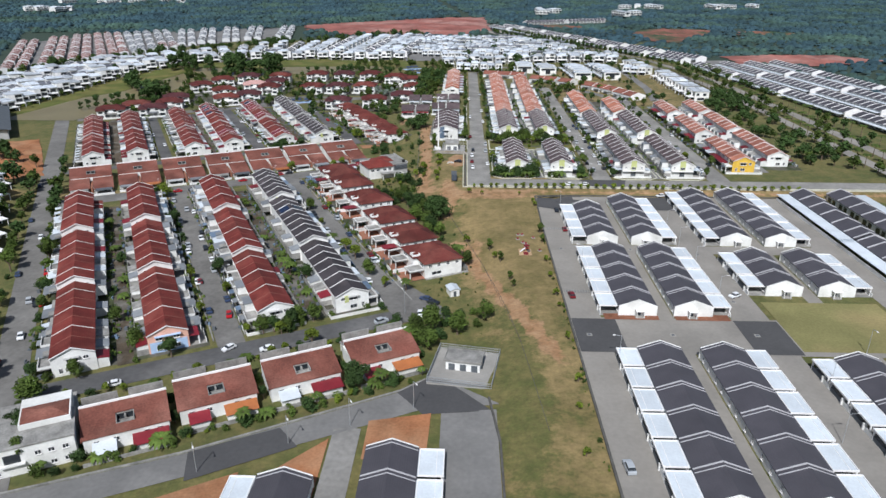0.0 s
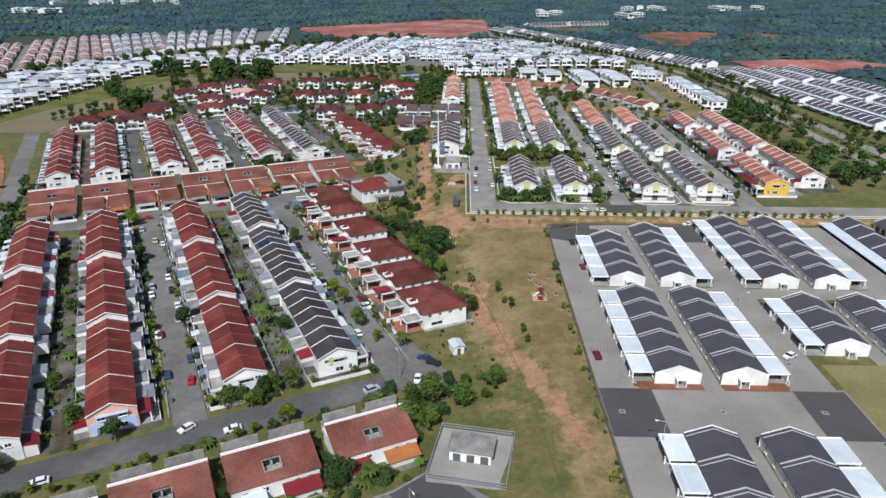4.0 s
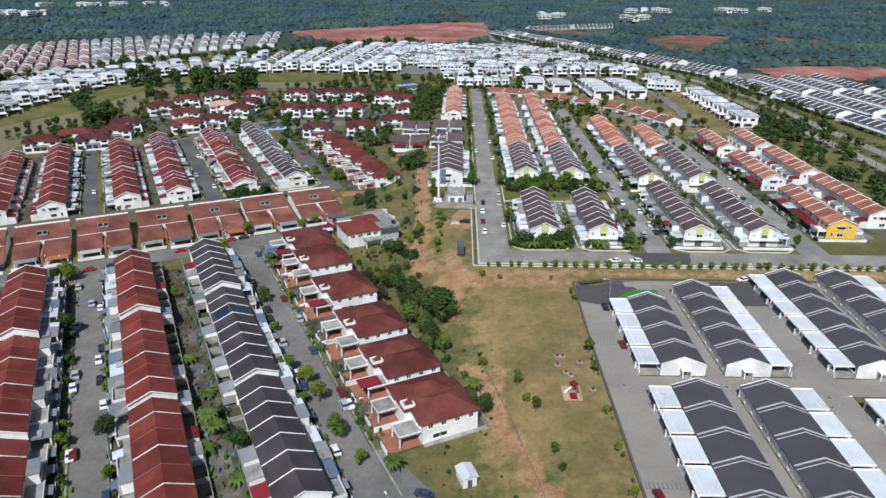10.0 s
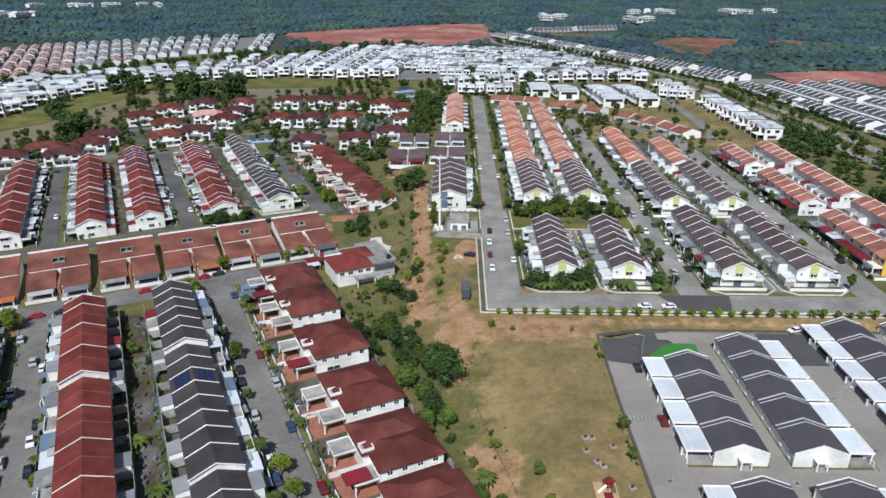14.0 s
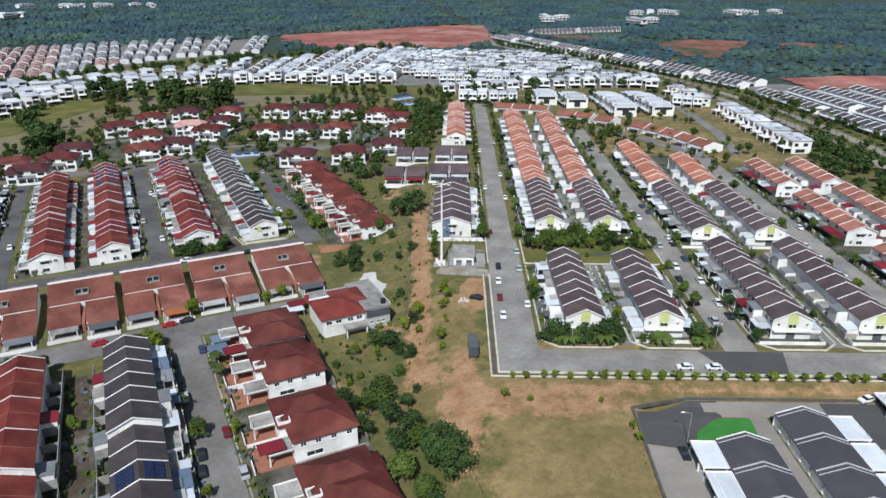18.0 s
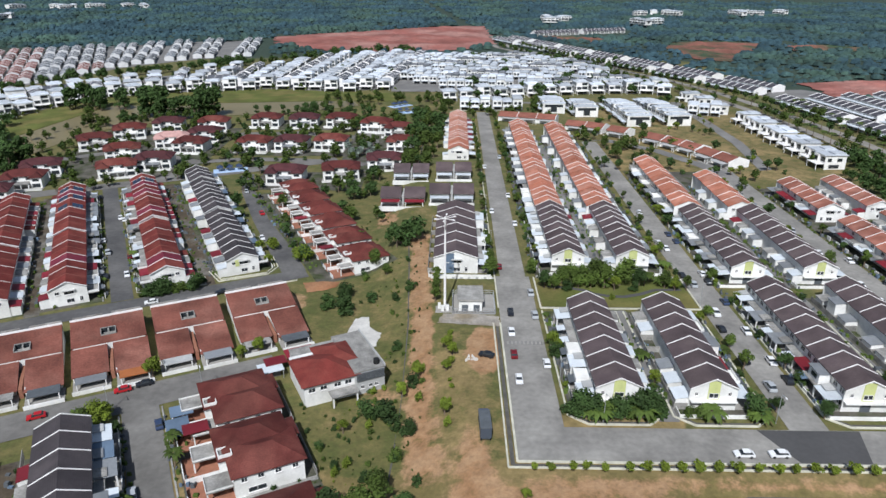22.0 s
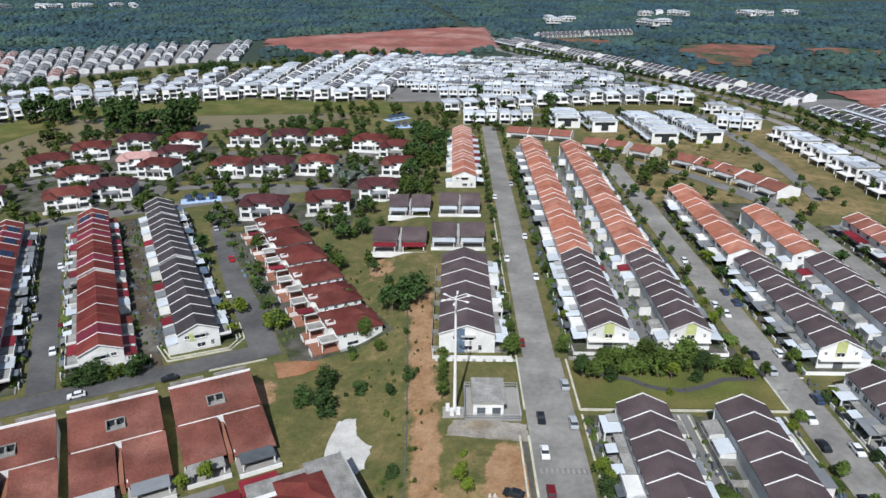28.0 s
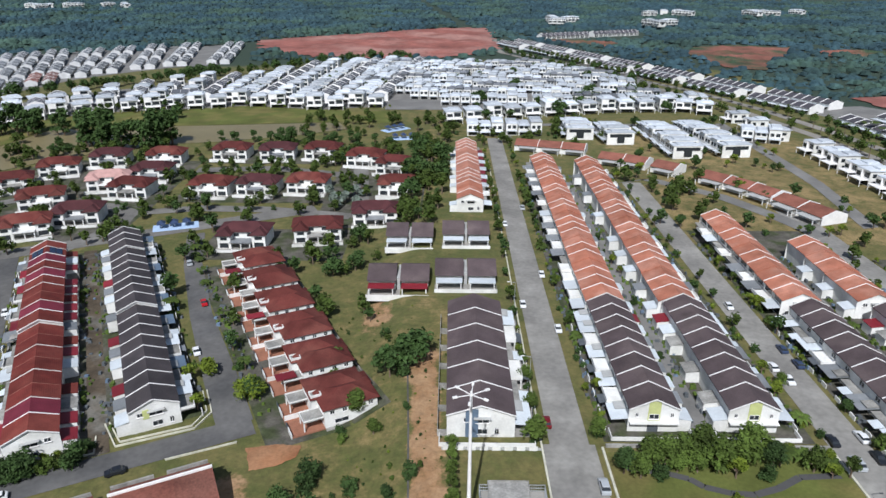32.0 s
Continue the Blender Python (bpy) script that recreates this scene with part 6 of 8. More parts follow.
def core(blobs, k=0.74, far=False):
    """Uneven dark inner masses that keep the crown from being see-through."""
    s = Shape()
    for bx, by, bz, r in blobs:
        o = len(s.v)
        n, m = (5, 3) if far else (7, 4)
        for j in range(m + 1):
            a = math.pi * j / m
            for i in range(n):
                c = 2 * math.pi * i / n
                q = r * k * (0.85 + 0.3 * noise.noise(Vector((bx + i, by + j, bz))))
                s.v.append((bx + q * math.sin(a) * math.cos(c), by + q * math.sin(a) * math.sin(c), bz + q * 0.85 * math.cos(a)))
        for j in range(m):
            for i in range(n):
                i2 = (i + 1) % n
                s.f.append((o + j * n + i, o + (j + 1) * n + i, o + (j + 1) * n + i2, o + j * n + i2))
                s.m.append(0)
    return s


SPARSE = {}


def tree(*a, **k):
    """A tree in full, and a sparser one of the same kind for the distance."""
    h = grown(*a, **k)
    SPARSE[h] = grown(*a, **k, far=True)
    return h


def grown(label, leaf, high, spread, lobes, seed, count=850, size=0.42, category="tree", name="tree", bare=0.35, far=False):
    rnd = random.Random(seed)
    h = template(thing(name, label, category))
    blobs = []
    if far:
        count, size = count // 6, size * 2.1
    for i in range(lobes + (0 if far else lobes // 2)):
        a = rnd.uniform(0, 2 * math.pi)
        d = spread * rnd.uniform(0.1, 0.75) if i else 0
        up = rnd.uniform(bare + 0.15, 0.9) if i else 0.82
        blobs.append((d * math.cos(a), d * math.sin(a), high * (up - 0.22 * (d / spread) ** 2), spread * rnd.uniform(0.26, 0.5) * (1.1 - 0.4 * d / spread)))
    s = Shape()
    n = 4 if far else 7

    def limb(p, q, r0, r1):
        d = (Vector(q) - Vector(p)).normalized()
        x = d.orthogonal().normalized()
        y = d.cross(x)
        o = len(s.v)
        for c, r in ((Vector(p), r0), (Vector(q), r1)):
            for i in range(n):
                a = 2 * math.pi * i / n
                s.v.append(tuple(c + x * r * math.cos(a) + y * r * math.sin(a)))
        for i in range(n):
            j = (i + 1) % n
            s.f.append((o + i, o + j, o + n + j, o + n + i))
            s.m.append(0)
    if name == "shrub":
        c = leaves(blobs, count, size, seed)
        k = core(blobs, far=far)
        o = len(c.v)
        c.v += k.v
        c.f += [tuple(a + o for a in f) for f in k.f]
        c.m += k.m
        bpy.data.objects.remove(STORE.pop(), do_unlink=True)
        h = template(tagged(new(name, c.mesh(name, [leaf])), label, category))
        KIDS[h] = []
        return h
    t = 0.035 * high + 0.06
    fork = (0.1, 0.05, high * bare)
    limb((0, 0, -0.6), fork, t, t * 0.7)
    for b in blobs[:5]:
        limb(fork, (b[0], b[1], b[2]), t * 0.55, t * 0.2)
    part("trunk", s, BARK, h)
    c = leaves(blobs, count, size, seed)
    k = core(blobs, far=far)
    o = len(c.v)
    c.v += k.v
    c.f += [tuple(a + o for a in f) for f in k.f]
    c.m += k.m
    part("crown", c, leaf, h)
    return h


trees = [tree("broad leafy tree with green crown", LEAF, 7.5, 4.2, 7, 1), tree("round tree with dark green crown", DARKLEAF, 7.0, 3.8, 6, 2), tree("young tree with light green leaves", LIMELEAF, 4.8, 2.4, 5, 3, 500, 0.32),
         tree("tall slender tree with green crown", LEAF, 9.0, 3.0, 6, 4), tree("large spreading tree with dark crown", DARKLEAF, 9.5, 5.6, 12, 5, 1900, 0.46)]
bushes = [tree("low rounded green garden shrub", LEAF, 2.2, 1.8, 5, 6, 320, 0.26, "shrub", "shrub", 0.1), tree("light green rounded garden shrub", LIMELEAF, 1.9, 1.5, 5, 7, 280, 0.24, "shrub", "shrub", 0.1),
          tree("dense dark green garden shrub", DARKLEAF, 3.0, 2.4, 6, 8, 520, 0.28, "shrub", "shrub", 0.1)]
silver = tree("tree with silvery pale leaves", GREYLEAF, 6.0, 3.6, 6, 9)
small_young = tree("small roadside hedge tree", LIMELEAF, 1.9, 1.35, 3, 10, 150, 0.28, "shrub", "shrub", 0.15)


def palm(label, high, seed):
    rnd = random.Random(seed)
    h = template(thing("palm_tree", label, "palm"))
    s = Shape()
    n = 6
    for j in range(5):
        z = high * j / 4
        for i in range(n):
            a = 2 * math.pi * i / n
            r = 0.24 - 0.03 * j
            s.v.append((r * math.cos(a) + 0.06 * j, r * math.sin(a), z - (0.6 if j == 0 else 0)))
    for j in range(4):
        for i in range(n):
            i2 = (i + 1) % n
            s.f.append((j * n + i, j * n + i2, (j + 1) * n + i2, (j + 1) * n + i))
            s.m.append(0)
    part("trunk", s, BARK, h)
    s = Shape()
    for i in range(15):
        a = 2 * math.pi * i / 15 + rnd.uniform(-0.15, 0.15)
        L, droop = rnd.uniform(2.3, 3.0), rnd.uniform(0.6, 1.8)
        pts = []
        for j in range(5):
            k = j / 4
            pts.append(((0.24 + L * k) * math.cos(a) + 0.24, (0.24 + L * k) * math.sin(a), high + 0.9 * math.sin(k * 2.2) - droop * k * k))
        for p, q, w0, w1 in zip(pts, pts[1:], (0.12, 0.45, 0.5, 0.35), (0.45, 0.5, 0.35, 0.05)):
            ox, oy = -math.sin(a), math.cos(a)
            for sg in (-1, 1):
                e = [p, q, (q[0] + sg * ox * w1, q[1] + sg * oy * w1, q[2] - 0.2 * w1), (p[0] + sg * ox * w0, p[1] + sg * oy * w0, p[2] - 0.2 * w0)]
                s.face(e if sg < 0 else e[::-1])
    part("fronds", s, LEAF, h)
    return h


palms = [palm("garden palm tree with arching fronds", 4.5, 1), palm("tall palm tree with arching fronds", 7.0, 2), palm("short bushy garden palm tree", 1.6, 3)]
lime_tree0 = trees[2]
rnd = random.Random(11)


FAR = {}


GARDEN = {}


def plant(t, x, y, k=1.0, garden=False):
    if garden:
        GARDEN.setdefault(SPARSE.get(t, t) if k < 0.45 else t, []).append((x, y, height(x, y), rnd.uniform(0, 6.28), k * rnd.uniform(0.85, 1.15)))
        return None
    if y > 430 or x > 150 or x < -170:
        s = k * rnd.uniform(0.85, 1.15)
        FAR.setdefault(SPARSE.get(t, t), []).append((x, y, height(x, y), rnd.uniform(0, 6.28), s))
        return None
    c = place(t, x, y, rnd.uniform(0, 360))
    s = k * rnd.uniform(0.85, 1.15)
    c.scale = (s, s, s * rnd.uniform(0.9, 1.1))
    return c


def plants(t, pts, k=1.0, grid=east, garden=False):
    for p in pts:
        plant(t if not isinstance(t, list) else rnd.choice(t), *grid(p[0], p[1]), p[2] if len(p) > 2 else k, garden)


BIG = trees[4]
plants(BIG, ((-10, 279, 1.0), (-12, 284, 0.9), (-33, 432, 0.9), (-26, 439, 0.85), (-29, 436, 0.9)))
plants([trees[1], trees[0]], ((-13, 264), (-20, 277), (-25, 296), (-31, 292), (-27, 306), (-22, 285), (-15, 271), (-24, 270), (-30, 301), (-19, 292), (-36, 300), (-17, 288), (-21, 303, 0.7)), 0.95)
plants([trees[0], bushes[2], palms[0], bushes[0]], ((-15, 255), (-8, 257), (-3, 249), (-11, 250), (-6, 243), (-1, 241), (-14, 260), (-2, 236), (2, 233), (-9, 262)), 0.8)
plants(trees[3], ((10.7, 242, 0.55), (14.4, 231, 0.45), (16.9, 214, 0.4), (17.7, 208, 0.35), (31.4, 256, 0.55), (31.2, 246, 0.4)))
plants(trees[2], ((2, 253, 0.8), (12.4, 235, 0.6), (31.6, 290, 0.5), (32, 286, 0.5), (3, 301, 0.5), (9, 299, 0.4), (26, 299, 0.4), (30.8, 228, 0.6), (30.6, 214, 0.6), (31, 200, 0.5), (31, 192, 0.4), (31, 172, 0.5), (30.6, 150, 0.5), (29, 138, 0.5), (28, 121, 0.6)))
plants([bushes[0], bushes[2], trees[0]], ((-20, 187), (-13, 178), (-9, 182), (-4, 186), (0, 192), (4, 194), (8, 190), (-6, 178), (-1, 181), (-15, 172), (-9, 172), (5, 186), (-12, 168)), 1.0)
plants([trees[0], trees[1]], ((-14, 183, 0.7), (-5, 190, 0.7), (-28, 150, 0.75), (-19, 181, 0.5)))
plants([trees[1], trees[0]], ((34.8, 185, 0.75), (31.1, 186.6, 0.7), (37, 187.2, 0.8), (39.6, 189.5, 0.7), (-7.2, 194, 0.8)), grid=west)
plants(lime_tree0, ((33, 184.6, 0.9), (23.4, 189, 0.7)), grid=west)
plants([bushes[2], bushes[0]], [(u, 405.6 - 0.1 * (u - 78) + rnd.uniform(-0.8, 0.8), rnd.uniform(1.0, 1.5)) for u in (78, 80.5, 83, 85, 87.5, 90, 92.5, 95)], grid=west)
# low weeds on the rough grass
plants([bushes[0], bushes[1], bushes[0], bushes[2]], [(rnd.uniform(-50, -27), rnd.uniform(298, 362), rnd.uniform(0.12, 0.42)) for _ in range(120)] + [(rnd.uniform(-26, -18), rnd.uniform(300, 450), rnd.uniform(0.1, 0.3)) for _ in range(70)]
       + [(rnd.uniform(-52, -27), rnd.uniform(388, 470), rnd.uniform(0.12, 0.35)) for _ in range(70)] + [(33 - rnd.uniform(0.4, 1.6), rnd.uniform(110, 290), rnd.uniform(0.15, 0.4)) for _ in range(50)]
       + [(rnd.uniform(-12, 8), rnd.uniform(178, 262), rnd.uniform(0.12, 0.4)) for _ in range(60)], garden=True)
plants([bushes[2], bushes[0], bushes[1], trees[2], palms[2]], [(u + rnd.uniform(-1, 1), 173 + rnd.uniform(-1.6, 1.4), rnd.uniform(0.5, 1.0)) for u in range(-24, 66, 4)], grid=west, garden=True)
# hedges of the perimeter strip
plants([bushes[0], bushes[1], bushes[2]], [(u, 143.6 + rnd.uniform(-1.5, 1.5), rnd.uniform(0.5, 1.1)) for u in range(-30, 62, 4)], grid=west)
plants([bushes[2], bushes[0]], ((43, 146.5, 0.8), (26, 146, 0.7), (16, 144, 0.7), (30, 145, 0.7)), grid=west)
plants(trees[1], ((44.2, 147.5, 1.0),), grid=west)
plants(palms[2], ((20, 145), (49, 146), (-4, 144)), grid=west)
plants([bushes[2], bushes[0], palms[2], palms[0], bushes[1]], [(u + rnd.uniform(-1, 1), 145.4 + rnd.uniform(-1.2, 1.0), rnd.uniform(0.5, 0.9)) for u in range(-28, 68, 6)], grid=west)
plants([trees[0], trees[1], bushes[2]], ((-0.5, 152, 0.45), (21, 153, 0.5), (43.5, 156, 0.5), (21, 160, 0.4), (43.5, 161, 0.45), (-0.5, 160, 0.4), (-21, 150, 0.5)), grid=west)
plants([trees[0], trees[1]], ((49.4, 217, 0.95), (12.6, 292, 1.0), (22.4, 235, 0.8), (70.4, 290, 0.75), (71.2, 214, 0.8), (-9, 258, 0.7), (-12, 214, 0.7), (44, 305, 0.6)), grid=west)
plants(lime_tree0, ((12.4, 236, 0.9), (22.4, 220, 0.8), (70.6, 238, 1.2), (71.4, 229, 1.0), (69.4, 269, 0.7), (73.2, 202, 0.9)), grid=west)
plants([palms[0], palms[2], palms[2]], ((44.4, 229), (42.4, 221), (45, 224), (46, 243), (43.4, 262), (-10, 230), (-8.6, 243), (-11.5, 275), (47, 208), (-13, 300)), grid=west)
# front gardens of the western rows
for lines, v0, v1, n in (((13.0, 23.4), 192, 335, 11), ((67.4, 78.6), 196, 335, 12), ((-33.6,), 190, 330, 16), ((65.4, 77.8), 410, 530, 11), ((121, 134.4), 410, 530, 14), ((14, 24), 410, 530, 10)):
    for u in lines:
        for _ in range(n):
            t = rnd.choice([bushes[0], trees[2], bushes[0], bushes[2], palms[0], bushes[1], palms[2]])
            plants(t, ((u + rnd.uniform(-0.8, 0.8), rnd.uniform(v0, v1), rnd.uniform(0.45, 0.9)),), grid=west, garden=v0 < 400)
for u, v0, v1, n in ((-13.5, 190, 325, 22), (-7, 190, 325, 22), (41.5, 192, 326, 20), (48.5, 194, 326, 16), (42.5, 410, 530, 6), (49, 410, 530, 6), (96, 410, 530, 6)):
    for _ in range(n):
        plants(rnd.choice([bushes[0], bushes[2], bushes[1], palms[2]]), ((u + rnd.uniform(-1.2, 1.2), rnd.uniform(v0, v1), rnd.uniform(0.35, 0.75)),), grid=west, garden=v0 < 400)
for u, v in ((1.4, 184.5), (-8, 186), (28, 187), (36, 186), (40, 187.5), (44, 188.5), (50, 189), (62, 189), (-23, 184), (-30, 186), (66, 187), (60, 335), (37, 335), (30, 334), (-5, 333), (8, 333)):
    plants(rnd.choice([bushes[2], trees[1], trees[0], bushes[0]]), ((u, v, rnd.uniform(0.6, 0.95)),), grid=west)
plants([bushes[0], bushes[2], bushes[1]], [(u, 408.2 + rnd.uniform(-0.7, 0.7), rnd.uniform(0.6, 1.0)) for u in (82, 85, 88, 91, 94, 97, 52, 30, 33, 36)], grid=west)
lime_tree = tree("broad light green mango tree", LIMELEAF, 6.2, 5.0, 11, 21, 1500, 0.42)
plants(lime_tree, ((64, 336.5, 1.0), (12, 336, 0.8)), grid=west)
plants(trees[2], ((77, 353, 1.2), (105, 353, 1.0), (100, 352.5, 0.9)), grid=west)
plants(bushes[2], ((125.6, 308.6, 1.75), (122, 311, 1.2), (137, 375, 1.4), (134, 366, 1.5), (139, 378, 1.2), (131, 372, 1.3), (145, 370, 0.9)), grid=west)
plants([bushes[0], bushes[2], trees[2]], [(rnd.uniform(108, 128), rnd.uniform(290, 315), rnd.uniform(0.4, 0.8)) for _ in range(12)], grid=west)
# strip between field and main road
plants([bushes[1], trees[2]], [(-12.6 + rnd.uniform(-1, 1), y, rnd.uniform(0.6, 1.05)) for y in (326, 330, 334, 339, 342, 347, 350, 354, 357, 361, 365)])
plants(trees[3], [(-17.2, y, 0.5) for y in (386, 390, 394, 398, 402)])
plants(bushes[0], [(-33 + 13 * rnd.random(), rnd.uniform(330, 400), rnd.uniform(0.3, 0.6)) for _ in range(16)])
plants(small_young, [(5 + i * 3.9 + rnd.uniform(-0.6, 0.6), 308.9, 0.85 + 0.06 * min(i, 7)) for i in range(40)])
plants([bushes[0], bushes[2], bushes[1], trees[2]], [(rnd.uniform(-44, -19), rnd.uniform(302, 364), rnd.uniform(0.5, 1.1)) for _ in range(26)])
plants([bushes[2], trees[0], bushes[0]], [(rnd.uniform(-48, -24), rnd.uniform(386, 455), rnd.uniform(0.5, 1.0)) for _ in range(16)])
plants(trees[0], ((0.9, 405.5, 0.85), (1.2, 417, 0.6), (1.0, 428.5, 0.6), (15.0, 408, 0.6)))
# pocket park and row ends
plants([trees[0], trees[1], lime_tree0, trees[0]], ((17.9, 396, 0.8), (21, 394.6, 0.75), (26.8, 398, 0.9), (31, 400, 0.9), (35.2, 401, 1.0), (37.4, 397, 0.95), (40.4, 395, 0.9), (45.7, 401.5, 1.05), (49.2, 398.4, 1.0), (53.3, 401.6, 0.8), (57, 397, 0.8), (59.8, 395, 0.75), (43, 399, 0.95), (24, 400, 0.8), (29, 396.6, 0.7), (61.5, 400, 0.6), (33, 396.5, 0.6)))
plants([palms[0], bushes[2], palms[2]], ((57, 400), (20, 399), (60.4, 398), (34, 399), (47, 395), (51, 399), (25, 395.6)))
plants([bushes[2], palms[2], bushes[0]], [(x, 327.6 + rnd.uniform(-0.6, 0.8), rnd.uniform(1.0, 1.5)) for x in (18.5, 20, 22, 24.5, 26.5, 28, 30, 32, 33.5, 35, 43.5, 46, 48.5, 58, 59.5)])
plants(bushes[2], ((18.2, 329, 1.9), (34.6, 328.4, 1.9), (58.5, 328.6, 1.7), (20.6, 328, 1.7), (32, 327.8, 1.6)))
for x, ys in ((1.0, range(408, 690, 9)), (15.6, range(545, 690, 8)), (15.2, range(410, 545, 15)), (64.0, range(330, 590, 16)), (74.6, range(330, 590, 18)), (120, range(330, 520, 17)), (132, range(340, 520, 15))):
    for y in ys:
        plants(rnd.choice([trees[0], trees[2], trees[1], trees[3], bushes[2]]), ((x + rnd.uniform(-0.5, 0.5), y + rnd.uniform(-3, 3), rnd.uniform(0.42, 0.72)),))
for x, y in ((77, 560), (80, 575), (84, 548), (90, 560), (98, 570), (76, 590), (88, 590), (128, 530), (136, 520), (125, 508), (112, 545), (122, 588)):
    plants(rnd.choice([trees[0], trees[2]]), ((x, y, rnd.uniform(0.7, 1.0)),))
# garden trees round the detached houses, and the wood by the pond
for _ in range(540):
    x, y = rnd.uniform(-275, -22), rnd.uniform(490, 672)
    if min(math.dist((x, y), (a, b + 6)) for a, b, c in SPOTS) > 12.5 and -x * SU + y * CU > 538 - 60 * (x > -80):
        plant(rnd.choice(trees[:2] + [trees[0], trees[3], trees[0], bushes[2]]), x, y, rnd.uniform(0.5, 0.95))
plants(silver, ((-66, 579), (-74, 586), (-62, 588), (-70, 574), (-60, 575)))
tall = tree("tall feathery dark casuarina tree", DARKLEAF, 18.0, 5.2, 15, 31, 1500, 0.6, bare=0.12)
plants(tall, [(-206 + rnd.uniform(-26, 26), 664 + rnd.uniform(-10, 10), rnd.uniform(0.85, 1.15)) for _ in range(22)])
plants(tall, [(-270 + rnd.uniform(-24, 20), 694 + rnd.uniform(-8, 8), rnd.uniform(0.7, 1.0)) for _ in range(14)])
plants(tall, [(-252 + rnd.uniform(-9, 9), 546 + rnd.uniform(-8, 14), rnd.uniform(0.6, 0.95)) for _ in range(9)])
plants(tall, [(-290 + 3.4 * k, 508 + 5.4 * k + rnd.uniform(-2, 2), rnd.uniform(0.35, 0.6)) for k in range(9)])
plants(tall, [(rnd.uniform(-165, -60), 672 + rnd.uniform(-5, 8), rnd.uniform(0.35, 0.6)) for _ in range(26)])
plants([trees[0], trees[1], trees[1]], ((135, 522), (144, 534), (138, 509), (130, 507), (142, 475), (163, 480), (164, 456, 0.8), (161, 443, 0.7), (122, 480), (134, 437), (134, 411), (137, 452, 0.7)), 0.95, grid=west)
plants(lime_tree, ((126, 427, 0.6), (134, 411, 0.8)), grid=west)
plants(BIG, ((-204, 741, 0.9), (-292, 600, 1.2), (-300, 612, 1.2), (-285, 590, 1.0), (-310, 640, 1.0)))
plants([trees[0], trees[3], BIG], [(rnd.uniform(-40, -20), rnd.uniform(540, 735), rnd.uniform(0.7, 1.1)) for _ in range(46)])
plants([trees[0], trees[3]], [(rnd.uniform(-110, -50), rnd.uniform(690, 745), rnd.uniform(0.6, 1.0)) for _ in range(30)])
plants([bushes[0], trees[2], trees[0]], [(x + 6 + rnd.uniform(-3, 3), y - 5 + rnd.uniform(-3, 3), rnd.uniform(0.5, 0.9)) for x, y, a in along(FRONT, 11)])
plants([trees[0], trees[1], BIG], [(-50 + rnd.uniform(-13, 10), rnd.uniform(462, 535), rnd.uniform(0.5, 0.85)) for _ in range(12)])
for x, y, a in along([(p[0] - 12, p[1] + 16) for p in BACK], 7.0):
    plants([BIG, trees[0], trees[1]], ((x + rnd.uniform(-4, 4), y + rnd.uniform(-4, 4), rnd.uniform(0.8, 1.2)),))
for _ in range(150):
    k = rnd.random() * 9.9
    m = int(k)
    f, g2 = rnd.random(), k - m
    x = (FRONT[m][0] * (1 - g2) + FRONT[m + 1][0] * g2) * (1 - f) + (BACK[m][0] * (1 - g2) + BACK[m + 1][0] * g2) * f
    y = (FRONT[m][1] * (1 - g2) + FRONT[m + 1][1] * g2) * (1 - f) + (BACK[m][1] * (1 - g2) + BACK[m + 1][1] * g2) * f
    plants([trees[0], trees[1], trees[3]], ((x, y, rnd.uniform(0.6, 1.0)),))
plants([trees[0], trees[1], BIG], [(rnd.uniform(-20, 165), rnd.uniform(716, 1000), rnd.uniform(0.6, 1.0)) for _ in range(90)])
plants([trees[0], trees[1], bushes[2], trees[2]], [(rnd.uniform(62, 160), rnd.uniform(530, 735), rnd.uniform(0.5, 1.0)) for _ in range(90)])
plants([trees[0], bushes[2]], [(rnd.uniform(-20, 60), rnd.uniform(668, 735), rnd.uniform(0.6, 1.0)) for _ in range(40)])
# the western road
for u in (-46.6, -33.2):
    for v in range(135, 420, 7):
        if rnd.random() < 0.75:
            plants(rnd.choice([trees[0], trees[1], bushes[2], trees[3]]), ((u + rnd.uniform(-1, 1), v + rnd.uniform(-2, 2), rnd.uniform(0.6, 1.0)),), grid=west)
plants([BIG, trees[1], trees[0]], [(-66 + rnd.uniform(-14, 14), v, rnd.uniform(0.7, 1.1)) for v in range(330, 470, 6)], grid=west)
# boulevard
for y in range(330, 720, 11):
    for x in (211, 226.5, 243):
        plants(rnd.choice([palms[1], palms[1], trees[0], trees[1]]), ((x + rnd.uniform(-1, 1), y, 1.0),))
plants([BIG, trees[1], trees[0]], [(rnd.uniform(178, 208), rnd.uniform(335, 560), rnd.uniform(0.6, 0.9)) for _ in range(60)])
for i in range(40):
    k = i / 39
    plants([trees[0], trees[1]], ((196 - 150 * k + rnd.uniform(-4, 4), 720 + 410 * k, 0.9), (228 - 150 * k, 728 + 410 * k, 0.9)))


